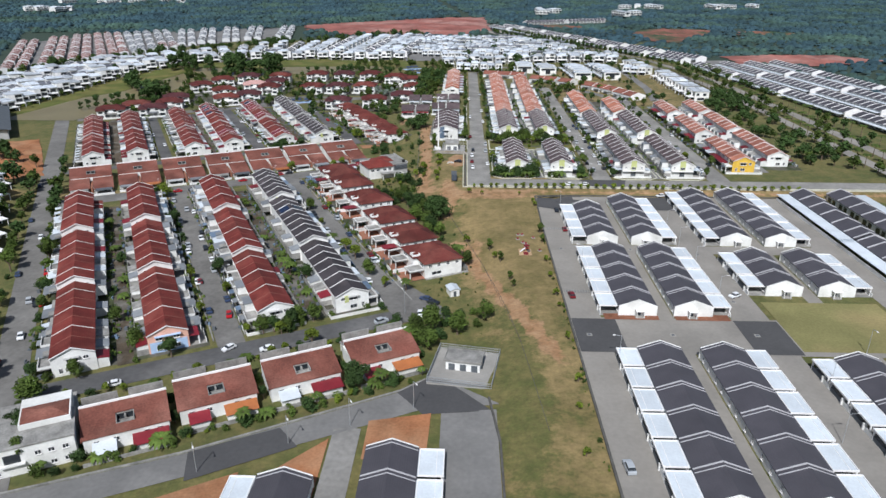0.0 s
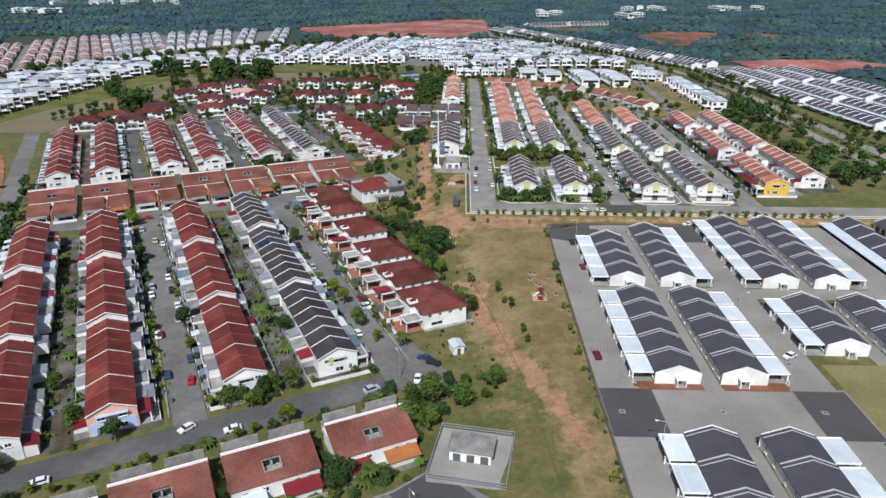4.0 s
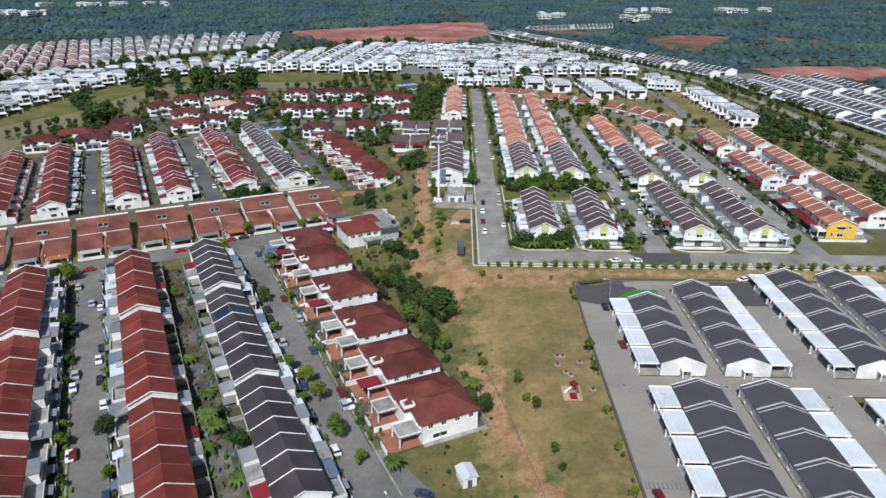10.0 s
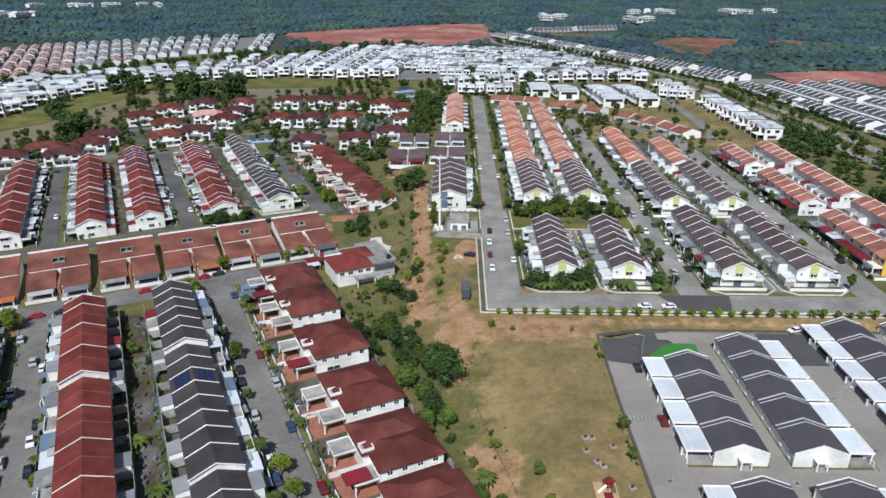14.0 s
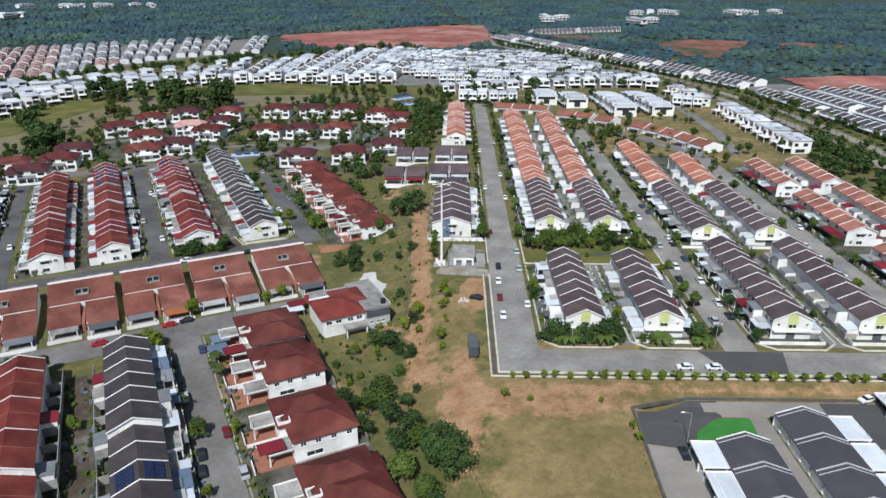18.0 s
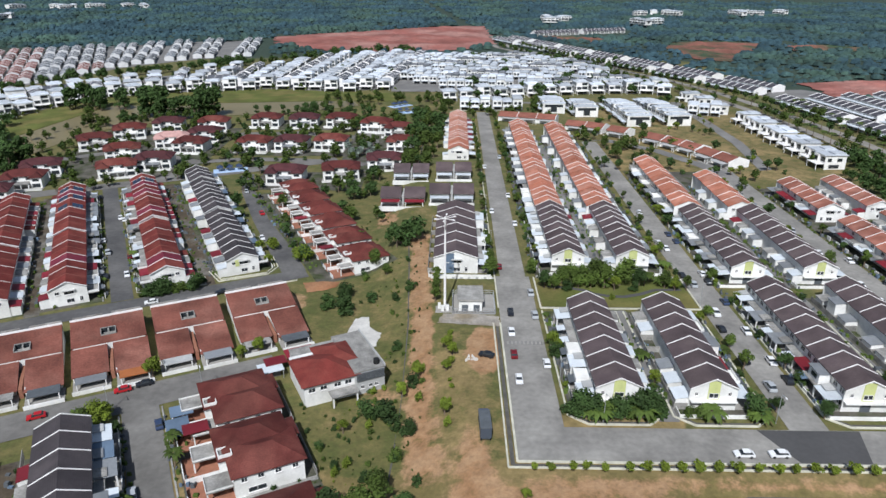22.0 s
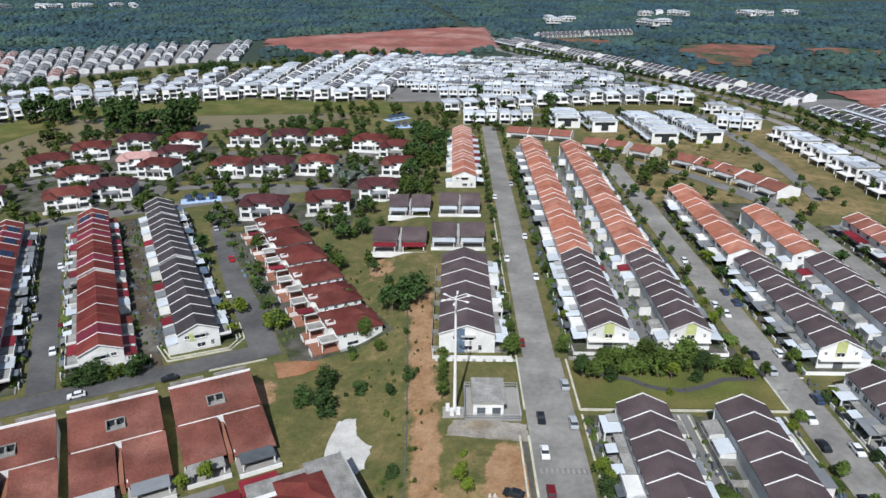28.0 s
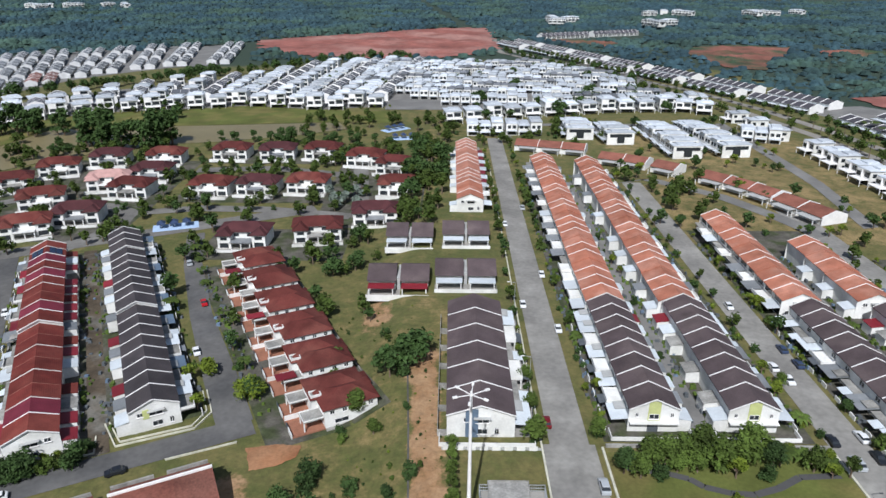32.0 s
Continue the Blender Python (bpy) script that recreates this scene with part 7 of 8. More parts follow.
def join_plants(store, name, label):
    """Plants past counting, joined by their material."""
    joined = {}
    for t, spots in store.items():
        for o in KIDS[t] or [t]:
            me = o.data
            co = np.empty(len(me.vertices) * 3, np.float32)
            me.vertices.foreach_get("co", co)
            co = co.reshape(-1, 3)
            fs = [tuple(p.vertices) for p in me.polygons]
            V, F = joined.setdefault(me.materials[0], ([], []))
            for x, y, z, a, s in spots:
                c, d = math.cos(a) * s, math.sin(a) * s
                base = sum(len(v) for v in V)
                V.append(np.stack([co[:, 0] * c - co[:, 1] * d + x, co[:, 0] * d + co[:, 1] * c + y, co[:, 2] * s + z], 1))
                F += [tuple(i + base for i in f) for f in fs]
    for m, (V, F) in joined.items():
        me = bpy.data.meshes.new(name)
        me.from_pydata(np.concatenate(V).tolist(), [], F)
        me.materials.append(m)
        tagged(new(name, me), label, "plants", kind="stuff")



def inside(x, y, ring2):
    hit = False
    for (ax, ay), (bx, by) in zip(ring2, ring2[1:] + ring2[:1]):
        if (ay > y) != (by > y) and x < ax + (y - ay) * (bx - ax) / (by - ay):
            hit = not hit
    return hit


def wood():
    """Far woods: thousands of uneven crowns, as one sheet of stuff."""
    r2 = np.random.RandomState(4)
    V, F = [], []
    ring = [(math.cos(a), math.sin(a)) for a in np.linspace(0, 2 * math.pi, 7)[:-1]]
    o = 0

    def free(x, y):
        if any(inside(x, y, ring2) for ring2 in CLEAR):
            return False
        gx = 257 - (y - 805) * 0.417 if y > 805 else 290.0
        if y < 1090:
            if x > 0:
                return x > gx + 26 and y > (300 if x > 335 else 690)
            return x < -462 - 0.5 * (y - 640) and y > 400 or y > 1045 and x > -240
        if x > 20 and gx - 75 < x < gx + 26 and y < 1265 or 110 < x < 275 and 1290 < y < 1410:
            return False
        if abs(x - (50 - (y - 1130) * 0.12)) < 14:
            return False
        return x > -250 or y > 960 + (x + 578) * 0.93
    for n in range(46000):
        y = 300 + 2100 * r2.rand() ** 0.85
        x = (r2.rand() * 2 - 1) * (340 + 0.72 * y)
        if not free(x, y):
            continue
        r = (1.8 + 2.6 * r2.rand()) * (0.7 + y / 1500)
        z = -0.5 + 3.0 * r2.rand()
        hgt = r * (0.7 + 0.5 * r2.rand())
        for rr, hh in ((1.0, 0.3), (0.7, 0.85)):
            for cx, cy in ring:
                w = rr * (0.75 + 0.5 * r2.rand())
                V.append((x + r * w * cx, y + r * w * cy, z + hgt * hh * (0.8 + 0.4 * r2.rand())))
        V.append((x, y, z + hgt * 1.05))
        m = len(ring)
        for i in range(m):
            i2 = (i + 1) % m
            F.append((o + i, o + i2, o + m + i2, o + m + i))
            F.append((o + m + i, o + m + i2, o + 2 * m))
        o += 2 * m + 1
    me = bpy.data.meshes.new("far_woods")
    me.from_pydata(V, [], F)
    me.materials.append(HAZED_FOREST)
    return tagged(new("far_woods", me), "secondary forest covering the distance, blue haze put into its leaf colour", "forest", kind="stuff")


wood()


# ---------------------------------------------------------------- vehicles
def car(label, paint, kind="sedan", near=True):
    h = template(thing("car", label, "car"))
    L, Wd = (4.2, 1.75) if kind == "sedan" else (4.4, 1.85)
    s = Shape()
    prof = [(-L / 2, 0.35), (L / 2, 0.35), (L / 2, 0.75), (L / 2 - 0.9, 0.95), (-L / 2 + 0.3, 1.0), (-L / 2, 0.85)]
    if kind == "van":
        prof = [(-L / 2, 0.35), (L / 2, 0.35), (L / 2, 0.9), (L / 2 - 0.7, 1.1), (-L / 2 + 0.1, 1.15), (-L / 2, 1.0)]

    def extrude(p, w0, k=0, w1=None):
        w1 = w1 or [w0] * len(p)
        a = [(x, -w / 2, z) for (x, z), w in zip(p, w1)]
        b = [(x, w / 2, z) for (x, z), w in zip(p, w1)]
        s.face(a, k), s.face(b[::-1], k)
        for i in range(len(p)):
            j = (i + 1) % len(p)
            s.face([a[j], a[i], b[i], b[j]], k)
    extrude(prof, Wd)
    top = 1.45 if kind == "sedan" else 1.75
    base = prof[3][1] - 0.02
    extrude([(-L / 2 + 0.35, base), (L / 2 - 1.1, base), (L / 2 - 1.75, top - 0.06), (-L / 2 + 0.85, top - 0.06)], Wd - 0.1, 1, [Wd - 0.1, Wd - 0.1, Wd - 0.4, Wd - 0.4])
    extrude([(-L / 2 + 0.8, top - 0.06), (L / 2 - 1.7, top - 0.06), (L / 2 - 1.8, top), (-L / 2 + 0.9, top)], Wd - 0.36)
    if not near:
        for x in (-L / 2 + 0.8, L / 2 - 0.8):
            s.box(x - 0.3, x + 0.3, -Wd / 2 + 0.02, Wd / 2 - 0.02, 0.0, 0.5, 2)
        part("body", s, [paint, GLASS, RUBBER], h)
        return h
    part("body", s, [paint, GLASS], h)
    for x in (-L / 2 + 0.8, L / 2 - 0.8):
        for sy in (-1, 1):
            s = Shape()
            o = sy * (Wd / 2 - 0.1)
            ring = [(x + 0.31 * math.cos(i * math.pi / 6), 0.31 + 0.31 * math.sin(i * math.pi / 6)) for i in range(12)]
            a, b = [(p, o - 0.11, q) for p, q in ring], [(p, o + 0.11, q) for p, q in ring]
            s.face(a), s.face(b[::-1])
            for i in range(12):
                j = (i + 1) % 12
                s.face([a[j], a[i], b[i], b[j]])
            part("wheel", s, RUBBER, h)
    return h


cars = {k: car(k.replace("_", " ") + " car parked at the roadside", m, "van" if k == "silver" else "sedan") for k, m in PAINTS.items()}
far_cars = {k: car(k.replace("_", " ") + " car parked at the roadside", m, "van" if k == "silver" else "sedan", False) for k, m in PAINTS.items()}
van = car("white people carrier parked on the street", PAINTS["white"], "van")


def park(kind, x, y, deg, z=None):
    kinds = far_cars if y > 395 or x > 110 else cars
    return stand(kinds.get(kind, van), pose(x, y, (height(x, y) if z is None else z) + 0.11, 0, 0, deg))


for k, x, y, a in (("black", 5.6, 378, 90), ("silver", 12.7, 376.4, 90), ("white", 5.0, 366, 90), ("dark_red", 4.8, 354, 90), ("white", 5.1, 342, 90), ("white", 50.7, 314.4, 0), ("white", 58.2, 314.5, 0),
                   ("silver", 67, 399, 90), ("black", 72.6, 401, 90), ("van", 67.3, 379, 90), ("white", 72.2, 368, 90), ("white", 72.4, 352, 90), ("silver", 67, 340, 90), ("dark_red", 36.0, 199.6, 95),
                   ("silver", 36.4, 117, 95), ("white", 89, 201, 30), ("black", 41.3, 283, 92), ("dark_red", 41.8, 260, 92), ("white", 92, 303.5, 20), ("black", -2.6, 353.6, -20), ("white", 13, 455, 90), ("white", 4.4, 470, 90),
                   ("dark_red", 4.2, 412, 90), ("white", 12.8, 492, 90), ("white", 4, 540, 90), ("silver", 12.8, 560, 90), ("white", 121.8, 340, 90), ("black", 129.5, 352, 90), ("white", 122, 400, 90), ("white", 129, 420, 90), ("silver", 122, 450, 90), ("white", 67, 430, 90), ("blue", 72, 445, 90), ("white", 67, 470, 90)):
    park(k, x, y, a + 180 * (len(k) % 2))
for k, u, v, a in (("white", 20.6, 273, 90), ("silver", 19, 311, 90), ("black", 20.8, 262, 90), ("white", 14.4, 261, 90), ("blue", 14, 292, 90), ("white", 14.2, 232, 90), ("silver", 20.8, 240, 90), ("red", 20.4, 203, 80), ("white", 17, 182, 25), ("white", 27, 177, 0),
                   ("black", 70, 283, 90), ("silver", 69.5, 261, 90), ("white", 77.8, 224, 90), ("dark_red", 77.6, 230, 90), ("silver", 77.5, 273, 90), ("white", 69.4, 243, 90), ("blue", 82, 187, 130), ("black", 83.2, 183.5, 130), ("white", 76, 178, 60), ("silver", 63, 178.5, 10),
                   ("red", 69.4, 349.2, 0), ("black", 74.6, 349.8, 0), ("red", 50, 346, 0), ("black", 25, 341, 0), ("red", 18, 341, 0), ("white", -14, 176, 0), ("silver", -38, 240, 90), ("red", -34, 262, 90), ("white", -38.5, 215, 90), ("red", -34, 236, 90), ("dark_red", -34, 285, 90), ("white", -38, 300, 90),
                   ("white", 74, 425, 90), ("silver", 68.5, 450, 90), ("white", 74.5, 490, 90), ("red", 131, 470, 90), ("white", 124.6, 440, 90), ("silver", 131, 505, 90), ("white", 80, 399, 0), ("black", 102, 397, 0), ("white", 20, 440, 90), ("silver", 15.4, 470, 90)):
    park(k, *west(u, v), a + 27 + 180 * (len(k) % 2))

rnd = random.Random(23)
for lines, v0, v1, n in (((14.9, 21.5), 196, 334, 9), ((69.3, 76.5), 200, 334, 8), ((-43.2, -35.8), 190, 400, 7), ((67.2, 75.8), 412, 530, 5)):
    for k in range(n):
        u = lines[k % 2]
        park(rnd.choice(("white", "silver", "black", "white", "dark_red", "silver", "blue")), *west(u, v0 + (v1 - v0) * (k + rnd.uniform(0.15, 0.85)) / n), 117)
for x, y0, y1, n in ((65.6, 332, 450, 4), (72.8, 334, 460, 4), (121.6, 334, 460, 3), (13.0, 335, 402, 2)):
    for k in range(n):
        park(rnd.choice(("white", "silver", "black", "white", "blue")), x, y0 + (y1 - y0) * (k + rnd.uniform(0.2, 0.8)) / n, 90)
rnd = random.Random(29)
for x, ys, n in ((16.6, (332, 378), 7), (16.8, (412, 600), 22), (61.0, (332, 378), 6), (61.5, (412, 600), 20), (76.0, (334, 530), 16), (119.0, (334, 520), 16), (38.4, (335, 600), 14), (97.3, (335, 530), 10)):
    for _ in range(n):
        plants(rnd.choice([bushes[0], bushes[1], bushes[2], palms[2], trees[2]]), ((x + rnd.uniform(-1.2, 1.2), rnd.uniform(*ys), rnd.uniform(0.5, 1.0)),), garden=ys[0] < 400)

lorry = thing("box_lorry", "dark blue-grey box lorry parked on the grass", "lorry")
part("cargo_box", B(-1.25, 1.25, -3.4, 3.4, 0.9, 3.5), mat("dark_slate_paint", (0.06, 0.075, 0.10), 0.5, 0.1), lorry)
part("box_rail", B(-1.3, 1.3, -3.45, 3.45, 3.5, 3.58), DARKGREY, lorry)
part("cab", B(-1.15, 1.15, 3.6, 5.3, 0.5, 2.5), PAINTS["blue"], lorry)
part("windscreen", B(-1.0, 1.0, 5.3, 5.34, 1.4, 2.2), GLASS, lorry)
part("chassis", B(-0.9, 0.9, -3.2, 5.0, 0.5, 0.9), DARKGREY, lorry)
for x in (-1.2, 0.9):
    for y in (-2.6, -1.4, 4.2):
        part("wheel", B(x, x + 0.3, y - 0.45, y + 0.45, 0.0, 0.9), RUBBER, lorry)
lorry.matrix_world = pose(-4.3, 321.5, height(-4.3, 321.5), 0, 0, 2)


# ---------------------------------------------------------------- lamps, poles, small things
def lamp(deg=0):
    h = template(thing("street_lamp", "galvanised street lamp on a slim pole", "lamp"))
    s = Shape()
    for z0, z1, r0, r1 in ((-0.5, 8.0, 0.10, 0.055),):
        ring = [(math.cos(i * math.pi / 3), math.sin(i * math.pi / 3)) for i in range(6)]
        s.solid([(r0 * a, r0 * b, z0) for a, b in ring], [(r1 * a, r1 * b, z1) for a, b in ring])
    part("pole", s, METAL, h)
    s = Shape()
    s.solid([(-1.7, -0.04, 8.2), (0, -0.04, 7.86), (0, 0.04, 7.86), (-1.7, 0.04, 8.2)], [(-1.7, -0.04, 8.28), (0, -0.04, 7.98), (0, 0.04, 7.98), (-1.7, 0.04, 8.28)])
    arm = part("arm", s, METAL, h)
    part("lamp_head", B(-2.4, -1.6, -0.14, 0.14, 8.17, 8.3), STRIP, arm)
    return h


lm = lamp()
for x, y, a in ((86.5, 127.5, 180), (43.2, 160.4, 0), (112.8, 166.5, 90), (83.3, 244, 180), (84, 264, 180), (43.4, 287.6, 0), (94.4, 301, 0), (83.4, 200, 180), (83.6, 225, 180), (94.8, 150, 0), (15, 340, 180), (64.3, 384, 180), (62.5, 326, 90), (23, 325.5, 90), (74.6, 358, 0), (120, 356, 180), (43.2, 225, 0), (2, 428, 0), (1.8, 470, 0)):
    place(lm, x, y, a)
for u, v, a in ((22.4, 131, 90), (37.5, 131.5, 90), (54.2, 131.6, 90), (2, 130, 90), (80, 215, 0), (79.8, 250, 0), (22.6, 225, 180), (12.2, 262, 0), (66, 341, 90), (10, 341, 90), (88, 341, 90), (72, 181, 270)):
    place(lm, *west(u, v), a + 27)

mast = thing("telecom_mast", "tall white pole mast with a crown of lamps", "mast")
ring = [(math.cos(i * math.pi / 5), math.sin(i * math.pi / 5)) for i in range(10)]
s = Shape()
s.solid([(0.42 * a, 0.42 * b, -0.5) for a, b in ring], [(0.22 * a, 0.22 * b, 30) for a, b in ring])
part("pole", s, STRIP, mast)
for i in range(6):
    a = i * math.pi / 3 + 0.4
    c, d = 2.6 * math.cos(a), 2.6 * math.sin(a)
    ox, oy = -0.07 * math.sin(a), 0.07 * math.cos(a)
    s = Shape()
    q = [(-ox, -oy), (c - ox, d - oy), (c + ox, d + oy), (ox, oy)]
    s.solid([(x, y, 29.2 + 0.25 * (k in (1, 2))) for k, (x, y) in enumerate(q)], [(x, y, 29.34 + 0.25 * (k in (1, 2))) for k, (x, y) in enumerate(q)])
    arm = part("arm", s, STRIP, mast)
    s = Shape()
    z = 29.55
    e, f2 = 3.4 * math.cos(a), 3.4 * math.sin(a)
    q = [(c - 3 * ox, d - 3 * oy), (e - 3 * ox, f2 - 3 * oy), (e + 3 * ox, f2 + 3 * oy), (c + 3 * ox, d + 3 * oy)]
    s.solid([(x, y, z - 0.12) for x, y in q], [(x, y, z + 0.14) for x, y in q])
    part("lamp_head", s, STRIP, arm, "white lamp head")
for x, y in ((-1.6, 0.2), (-0.6, -1.6), (0.9, -1.2)):
    part("equipment_cabinet", B(x - 0.5, x + 0.4, y - 0.4, y + 0.4, -0.3, 1.9), WHITE, mast)
part("base_slab", B(-2.8, 2.2, -2.6, 1.6, -0.6, 0.15), PAVING, mast)
mast.matrix_world = pose(-14.2, 381, height(-14.2, 381), 0, 0, 0)

shed = thing("garden_shed", "small white shed with pale roof", "shed")
part("wall", B(-1.6, 1.6, -2.2, 2.2, -0.8, 2.5), WHITE, shed)
part("roof", slopes(-2.5, 2.5, 2.0, 2.5, 3.1, 0.12), WHITEROOF, shed)
part("shed_door", B(-0.5, 0.5, -2.26, -2.2, 0, 2.0), DARKGREY, shed)
shed.matrix_world = pose(-2.8, 209, height(-2.8, 209), 0, 0, 20)

canopy = thing("garden_canopy", "white flat canopy on thin posts", "canopy")
part("roof", B(-3.2, 3.2, -2.6, 2.6, 2.6, 2.75), WHITEROOF, canopy)
for x in (-3, 2.8):
    for y in (-2.4, 2.2):
        part("post", B(x, x + 0.16, y, y + 0.16, -0.6, 2.6), METAL, canopy)
canopy.matrix_world = pose(*west(105.5, 340), height(*west(105.5, 340)), 0, 0, 27)

for k, (x0, x1, y) in enumerate(((34.2, 42.4, 261.6), (34.2, 42.4, 203.4), (3.2, 13.2, 360.8))):
    hump = thing("speed_hump", "low asphalt speed hump with worn white bars", "speed hump")
    part("bump", B(x0, x1, y - 0.9, y + 0.9, -0.2, 0.17), MIDROAD, hump)
    for n in range(9):
        part("bar", B(x0 + (x1 - x0) * (n + 0.2) / 9, x0 + (x1 - x0) * (n + 0.62) / 9, y - 0.75, y + 0.75, 0.17, 0.18), PAVING, hump)
    hump.matrix_world = pose(0, 0, height((x0 + x1) / 2, y), 0, 0, 0)
for x, y in ((37.6, 174.6), (61.9, 175.1), (86.4, 175.6), (87.3, 197.3), (88, 236), (64, 240), (37.8, 240)):
    cover = thing("manhole_cover", "square manhole cover in a pale concrete frame", "manhole cover", "manhole covers of the lower streets")
    part("frame", B(-0.75, 0.75, -0.75, 0.75, -0.2, 0.05), PAVING, cover)
    part("lid", B(-0.42, 0.42, -0.42, 0.42, 0.05, 0.07), DARKGREY, cover)
    cover.matrix_world = pose(x, y, height(x, y) + 0.2, 0, 0, 0)
rubble = thing("rubble_heap", "small heap of broken white rubble on the grass", "rubble")
r4 = random.Random(5)
for _ in range(14):
    x, y, a = r4.gauss(0, 0.9), r4.gauss(0, 0.6), r4.uniform(0.2, 0.45)
    s = Shape()
    s.solid([(x - a, y - a * 0.7, -0.2), (x + a, y - a, -0.2), (x + a * 0.8, y + a, -0.2), (x - a * 0.7, y + a * 0.8, -0.2)],
            [(x - a * 0.5, y - a * 0.4, 0.3 + a), (x + a * 0.6, y - a * 0.5, 0.2 + a), (x + a * 0.4, y + a * 0.5, 0.35 + a), (x - a * 0.4, y + a * 0.5, 0.15 + a)])
    part("lump", s, GRAVEL, rubble)
rubble.matrix_world = pose(-7, 352.1, height(-7, 352.1), 0, 0, 0)
shelter = thing("side_shelter", "blue-grey metal shelter roof on posts", "shelter")
for q in ((-2.6, 2.6, -7.5, 0.0, 2.6), (-1.2, 4.0, 0.2, 4.6, 2.9)):
    part("roof", B(*q[:4], q[4], q[4] + 0.12), BLUEROOF, shelter)
for x, y in ((-2.4, -7.3), (2.3, -7.3), (-2.4, -0.3), (2.3, -0.3), (-1.0, 4.3), (3.7, 4.3)):
    part("post", B(x, x + 0.14, y, y + 0.14, -0.5, 2.6), METAL, shelter)
shelter.matrix_world = pose(*west(80.4, 327.5), height(*west(80.4, 327.5)), 0, 0, 27)

# playground on the field
slide = thing("play_slide", "small red and orange play frame with slide", "play equipment")
part("deck", B(-0.7, 0.7, -0.7, 0.7, 1.2, 1.35), PAINTS["red"], slide)
for x in (-0.7, 0.58):
    for y in (-0.7, 0.58):
        part("post", B(x, x + 0.12, y, y + 0.12, -0.3, 2.3), ORANGEMETAL, slide)
s = Shape()
s.solid([(-2.8, -0.3, 0.2), (-0.7, -0.3, 1.2), (-0.7, 0.3, 1.2), (-2.8, 0.3, 0.2)], [(-2.8, -0.3, 0.32), (-0.7, -0.3, 1.34), (-0.7, 0.3, 1.34), (-2.8, 0.3, 0.32)])
part("chute", s, PAINTS["white"], slide)
part("canopy", hip(-0.8, 0.8, -0.8, 0.8, 2.3, 0.6, 0.1), REDMETAL, slide)
slide.matrix_world = pose(24.4, 237.4, height(24.4, 237.4) + 0.16, 0, 0, 30)
rect("play_mat_red", REDMETAL, 23.2, 25.0, 233.6, 236.4, "red rubber triangle of the play mat", 0.2, cell=1, category="play area")
rect("play_mat_dark", DARKGREY, 24.8, 25.9, 236.2, 239.0, "dark rubber patch of the play mat", 0.22, cell=1, category="play area")
for x, y in ((22.5, 254), (24, 254), (22, 249.5), (23.8, 245.8), (24.8, 244.4), (28.2, 251), (29.5, 238)):
    b = thing("play_pad", "square rubber pad with spring rider", "play equipment", "play pads on the field")
    part("pad", B(-0.7, 0.7, -0.7, 0.7, -0.1, 0.1), PAVING, b)
    part("rider", B(-0.35, 0.35, -0.15, 0.15, 0.1, 0.7), REDMETAL, b)
    b.matrix_world = pose(x, y, height(x, y) + 0.1, 0, 0, 15)
for x, y, a in ((-46, 690, 10), (-53, 712, 40), (-132, 548, 20)):
    p = thing("play_court", "blue playground frame on a pale pad", "play equipment")
    part("pad", B(-9, 9, -4, 4, -0.6, 0.2), SKYPAINT, p)
    for i in range(3):
        part("frame", hip(-7 + 5 * i, -4 + 5 * i, -2, 2, 2.4, 1.2, 0.2), PAINTS["blue"], p)
        part("frame_post", B(-5.6 + 5 * i, -5.3 + 5 * i, -0.15, 0.15, -0.3, 2.4), METAL, p)
    p.matrix_world = pose(x, y, height(x, y), 0, 0, a)



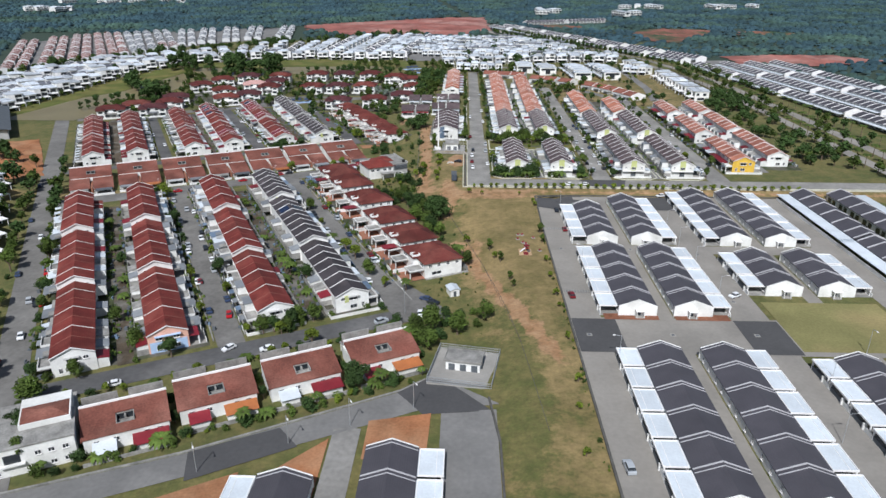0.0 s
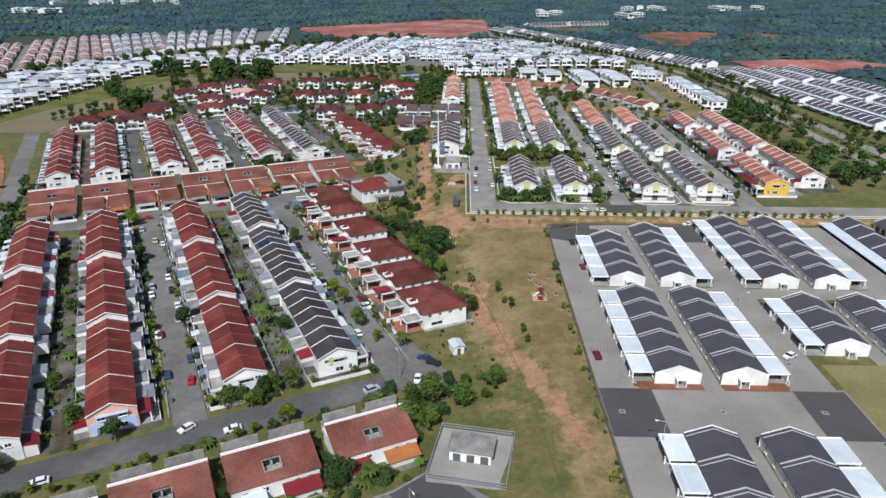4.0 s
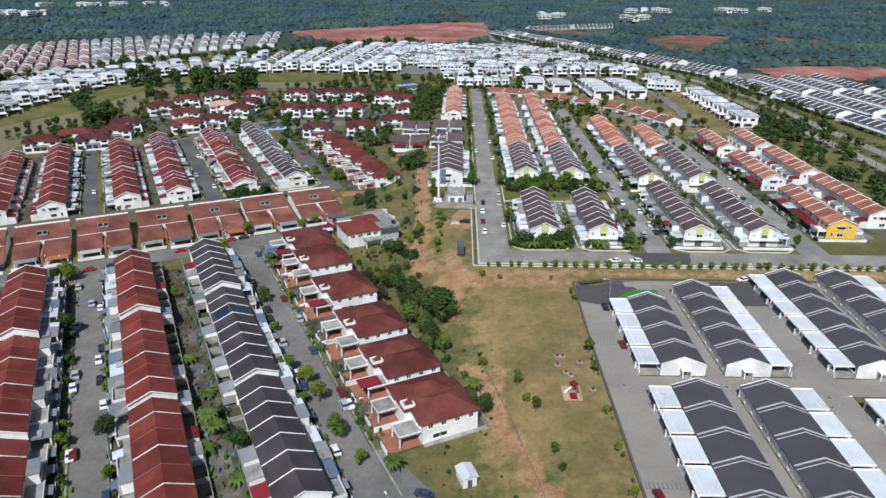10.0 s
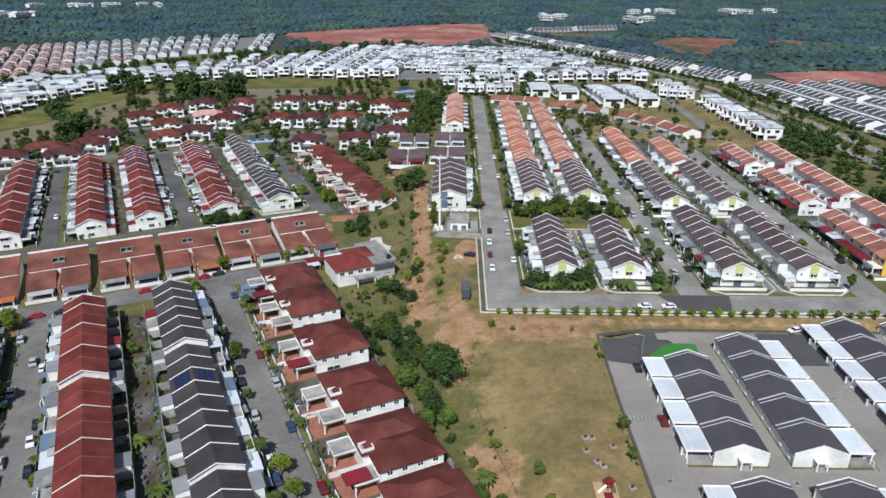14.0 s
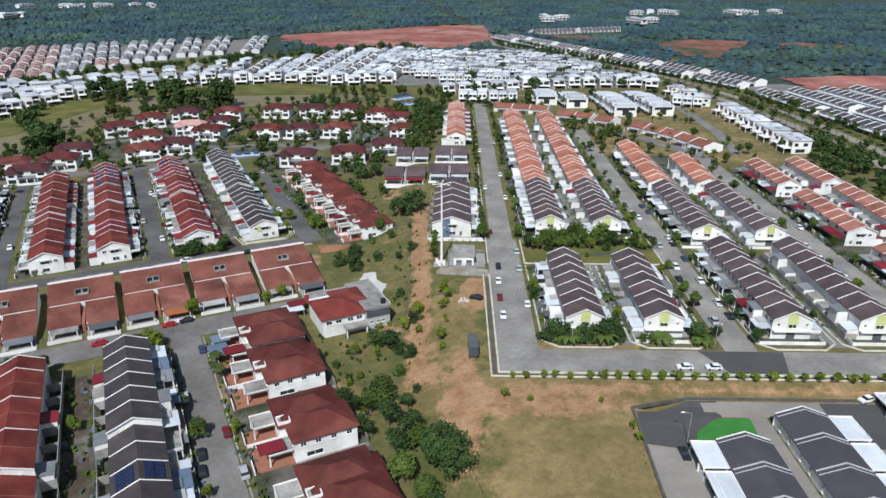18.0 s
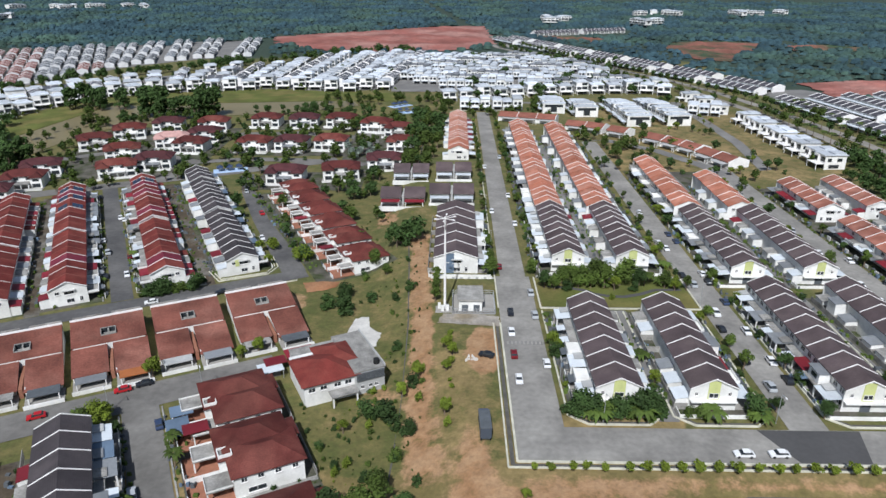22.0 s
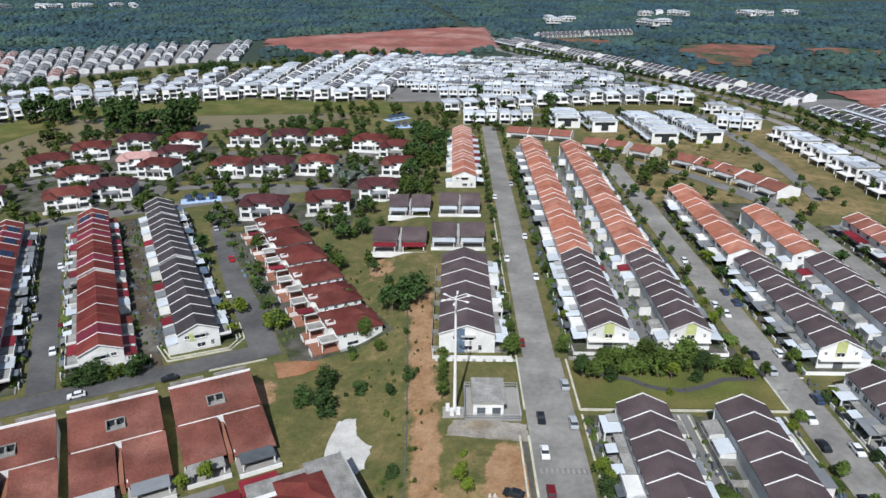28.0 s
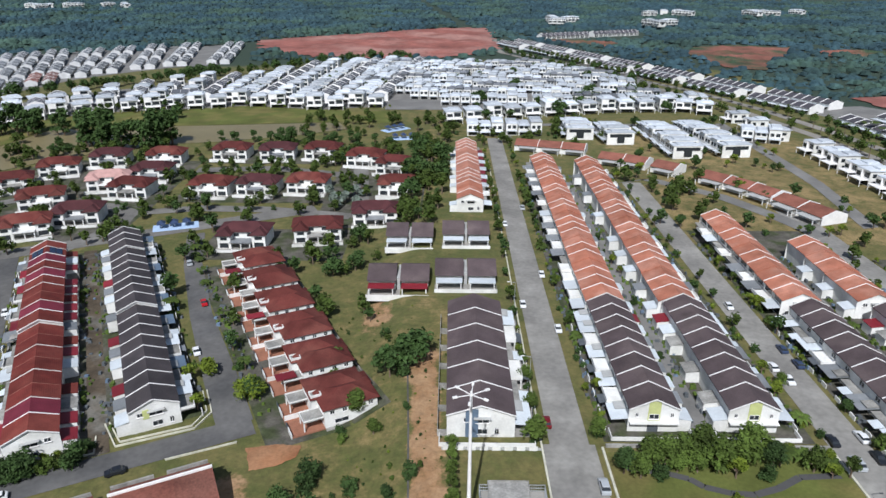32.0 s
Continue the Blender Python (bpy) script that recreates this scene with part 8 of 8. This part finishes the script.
def clutter(grid, line, v0, v1, n, seed, wide=2.2):
    """Pots, bins, crates and tanks left in the yards along a row of houses."""
    r3 = random.Random(seed)
    s = Shape()
    for _ in range(n):
        u, v = line + r3.uniform(-wide, wide), r3.uniform(v0, v1)
        x, y = grid(u, v)
        z = height(x, y)
        a, b, c = r3.uniform(0.2, 0.65), r3.uniform(0.2, 0.65), r3.uniform(0.3, 1.2)
        k = r3.choice((1, 1, 1, 1, 4, 4, 4, 4, 4, 1, 3, 4))
        s.solid([(x - a, y - b, z - 0.2), (x + a, y - b, z - 0.2), (x + a, y + b, z - 0.2), (x - a, y + b, z - 0.2)],
                [(x - a * 0.8, y - b * 0.8, z + c), (x + a * 0.8, y - b * 0.8, z + c), (x + a * 0.8, y + b * 0.8, z + c), (x - a * 0.8, y + b * 0.8, z + c)], k)
    me = s.mesh("yard_clutter", [WHITE, DARKGREY, TERRACOTTA, BLUEROOF, LEAF])
    tagged(new("yard_clutter", me), "pots, bins, crates and plants left in house yards", "yard clutter", kind="stuff")


for i, (u, v0, v1, n) in enumerate(((-13.6, 189, 325, 150), (-7.4, 190, 326, 150), (42.2, 192, 326, 170), (47.8, 195, 326, 170), (12.6, 190, 330, 110), (23.6, 192, 330, 110), (67.2, 195, 330, 110), (79.4, 205, 335, 130), (-34, 188, 328, 90),
                                    (42.6, 409, 528, 130), (48.6, 410, 530, 130), (65.6, 410, 530, 90), (77.2, 411, 530, 90), (96.4, 412, 530, 110), (101.8, 412, 530, 110), (121.6, 412, 530, 80), (134.8, 400, 500, 100))):
    clutter(west, u, v0, v1, n, 100 + i)
for i, (x, y0, y1, n) in enumerate(((36.0, 332, 376, 60), (40.8, 332, 376, 60), (17.2, 332, 376, 60), (60.6, 332, 376, 60), (75.8, 332, 520, 170), (119.4, 332, 500, 150), (94.6, 332, 530, 160), (99.8, 332, 510, 150), (17.0, 411, 615, 170), (60.6, 411, 610, 170), (36.0, 411, 610, 170), (40.8, 411, 610, 170), (132.4, 350, 500, 120), (176.0, 350, 505, 120), (154, 350, 500, 150))):
    clutter(east, x, y0, y1, n, 200 + i, 1.6)

# field fence posts
f = thing("field_fence", "low rusty post fence along the dirt track", "fence")
for i in range(46):
    y = 172 + i * 2.5
    x = 17.5 - (y - 172) * 0.16 if y < 231 else 8.2 - (y - 231) * 0.27
    z = height(x, y)
    part("post", B(x - 0.07, x + 0.07, y - 0.07, y + 0.07, z - 0.2, z + 1.0), BARK, f)

join_plants(FAR, "distant_trees", "distant leafy trees and palms among the houses")
join_plants(GARDEN, "garden_plants", "green shrubs and small palms along house fronts and yards")

# ---------------------------------------------------------------- the patterns themselves are not part of the place
bpy.data.batch_remove([o for ob in STORE for o in (*KIDS.get(ob, ()), ob)])
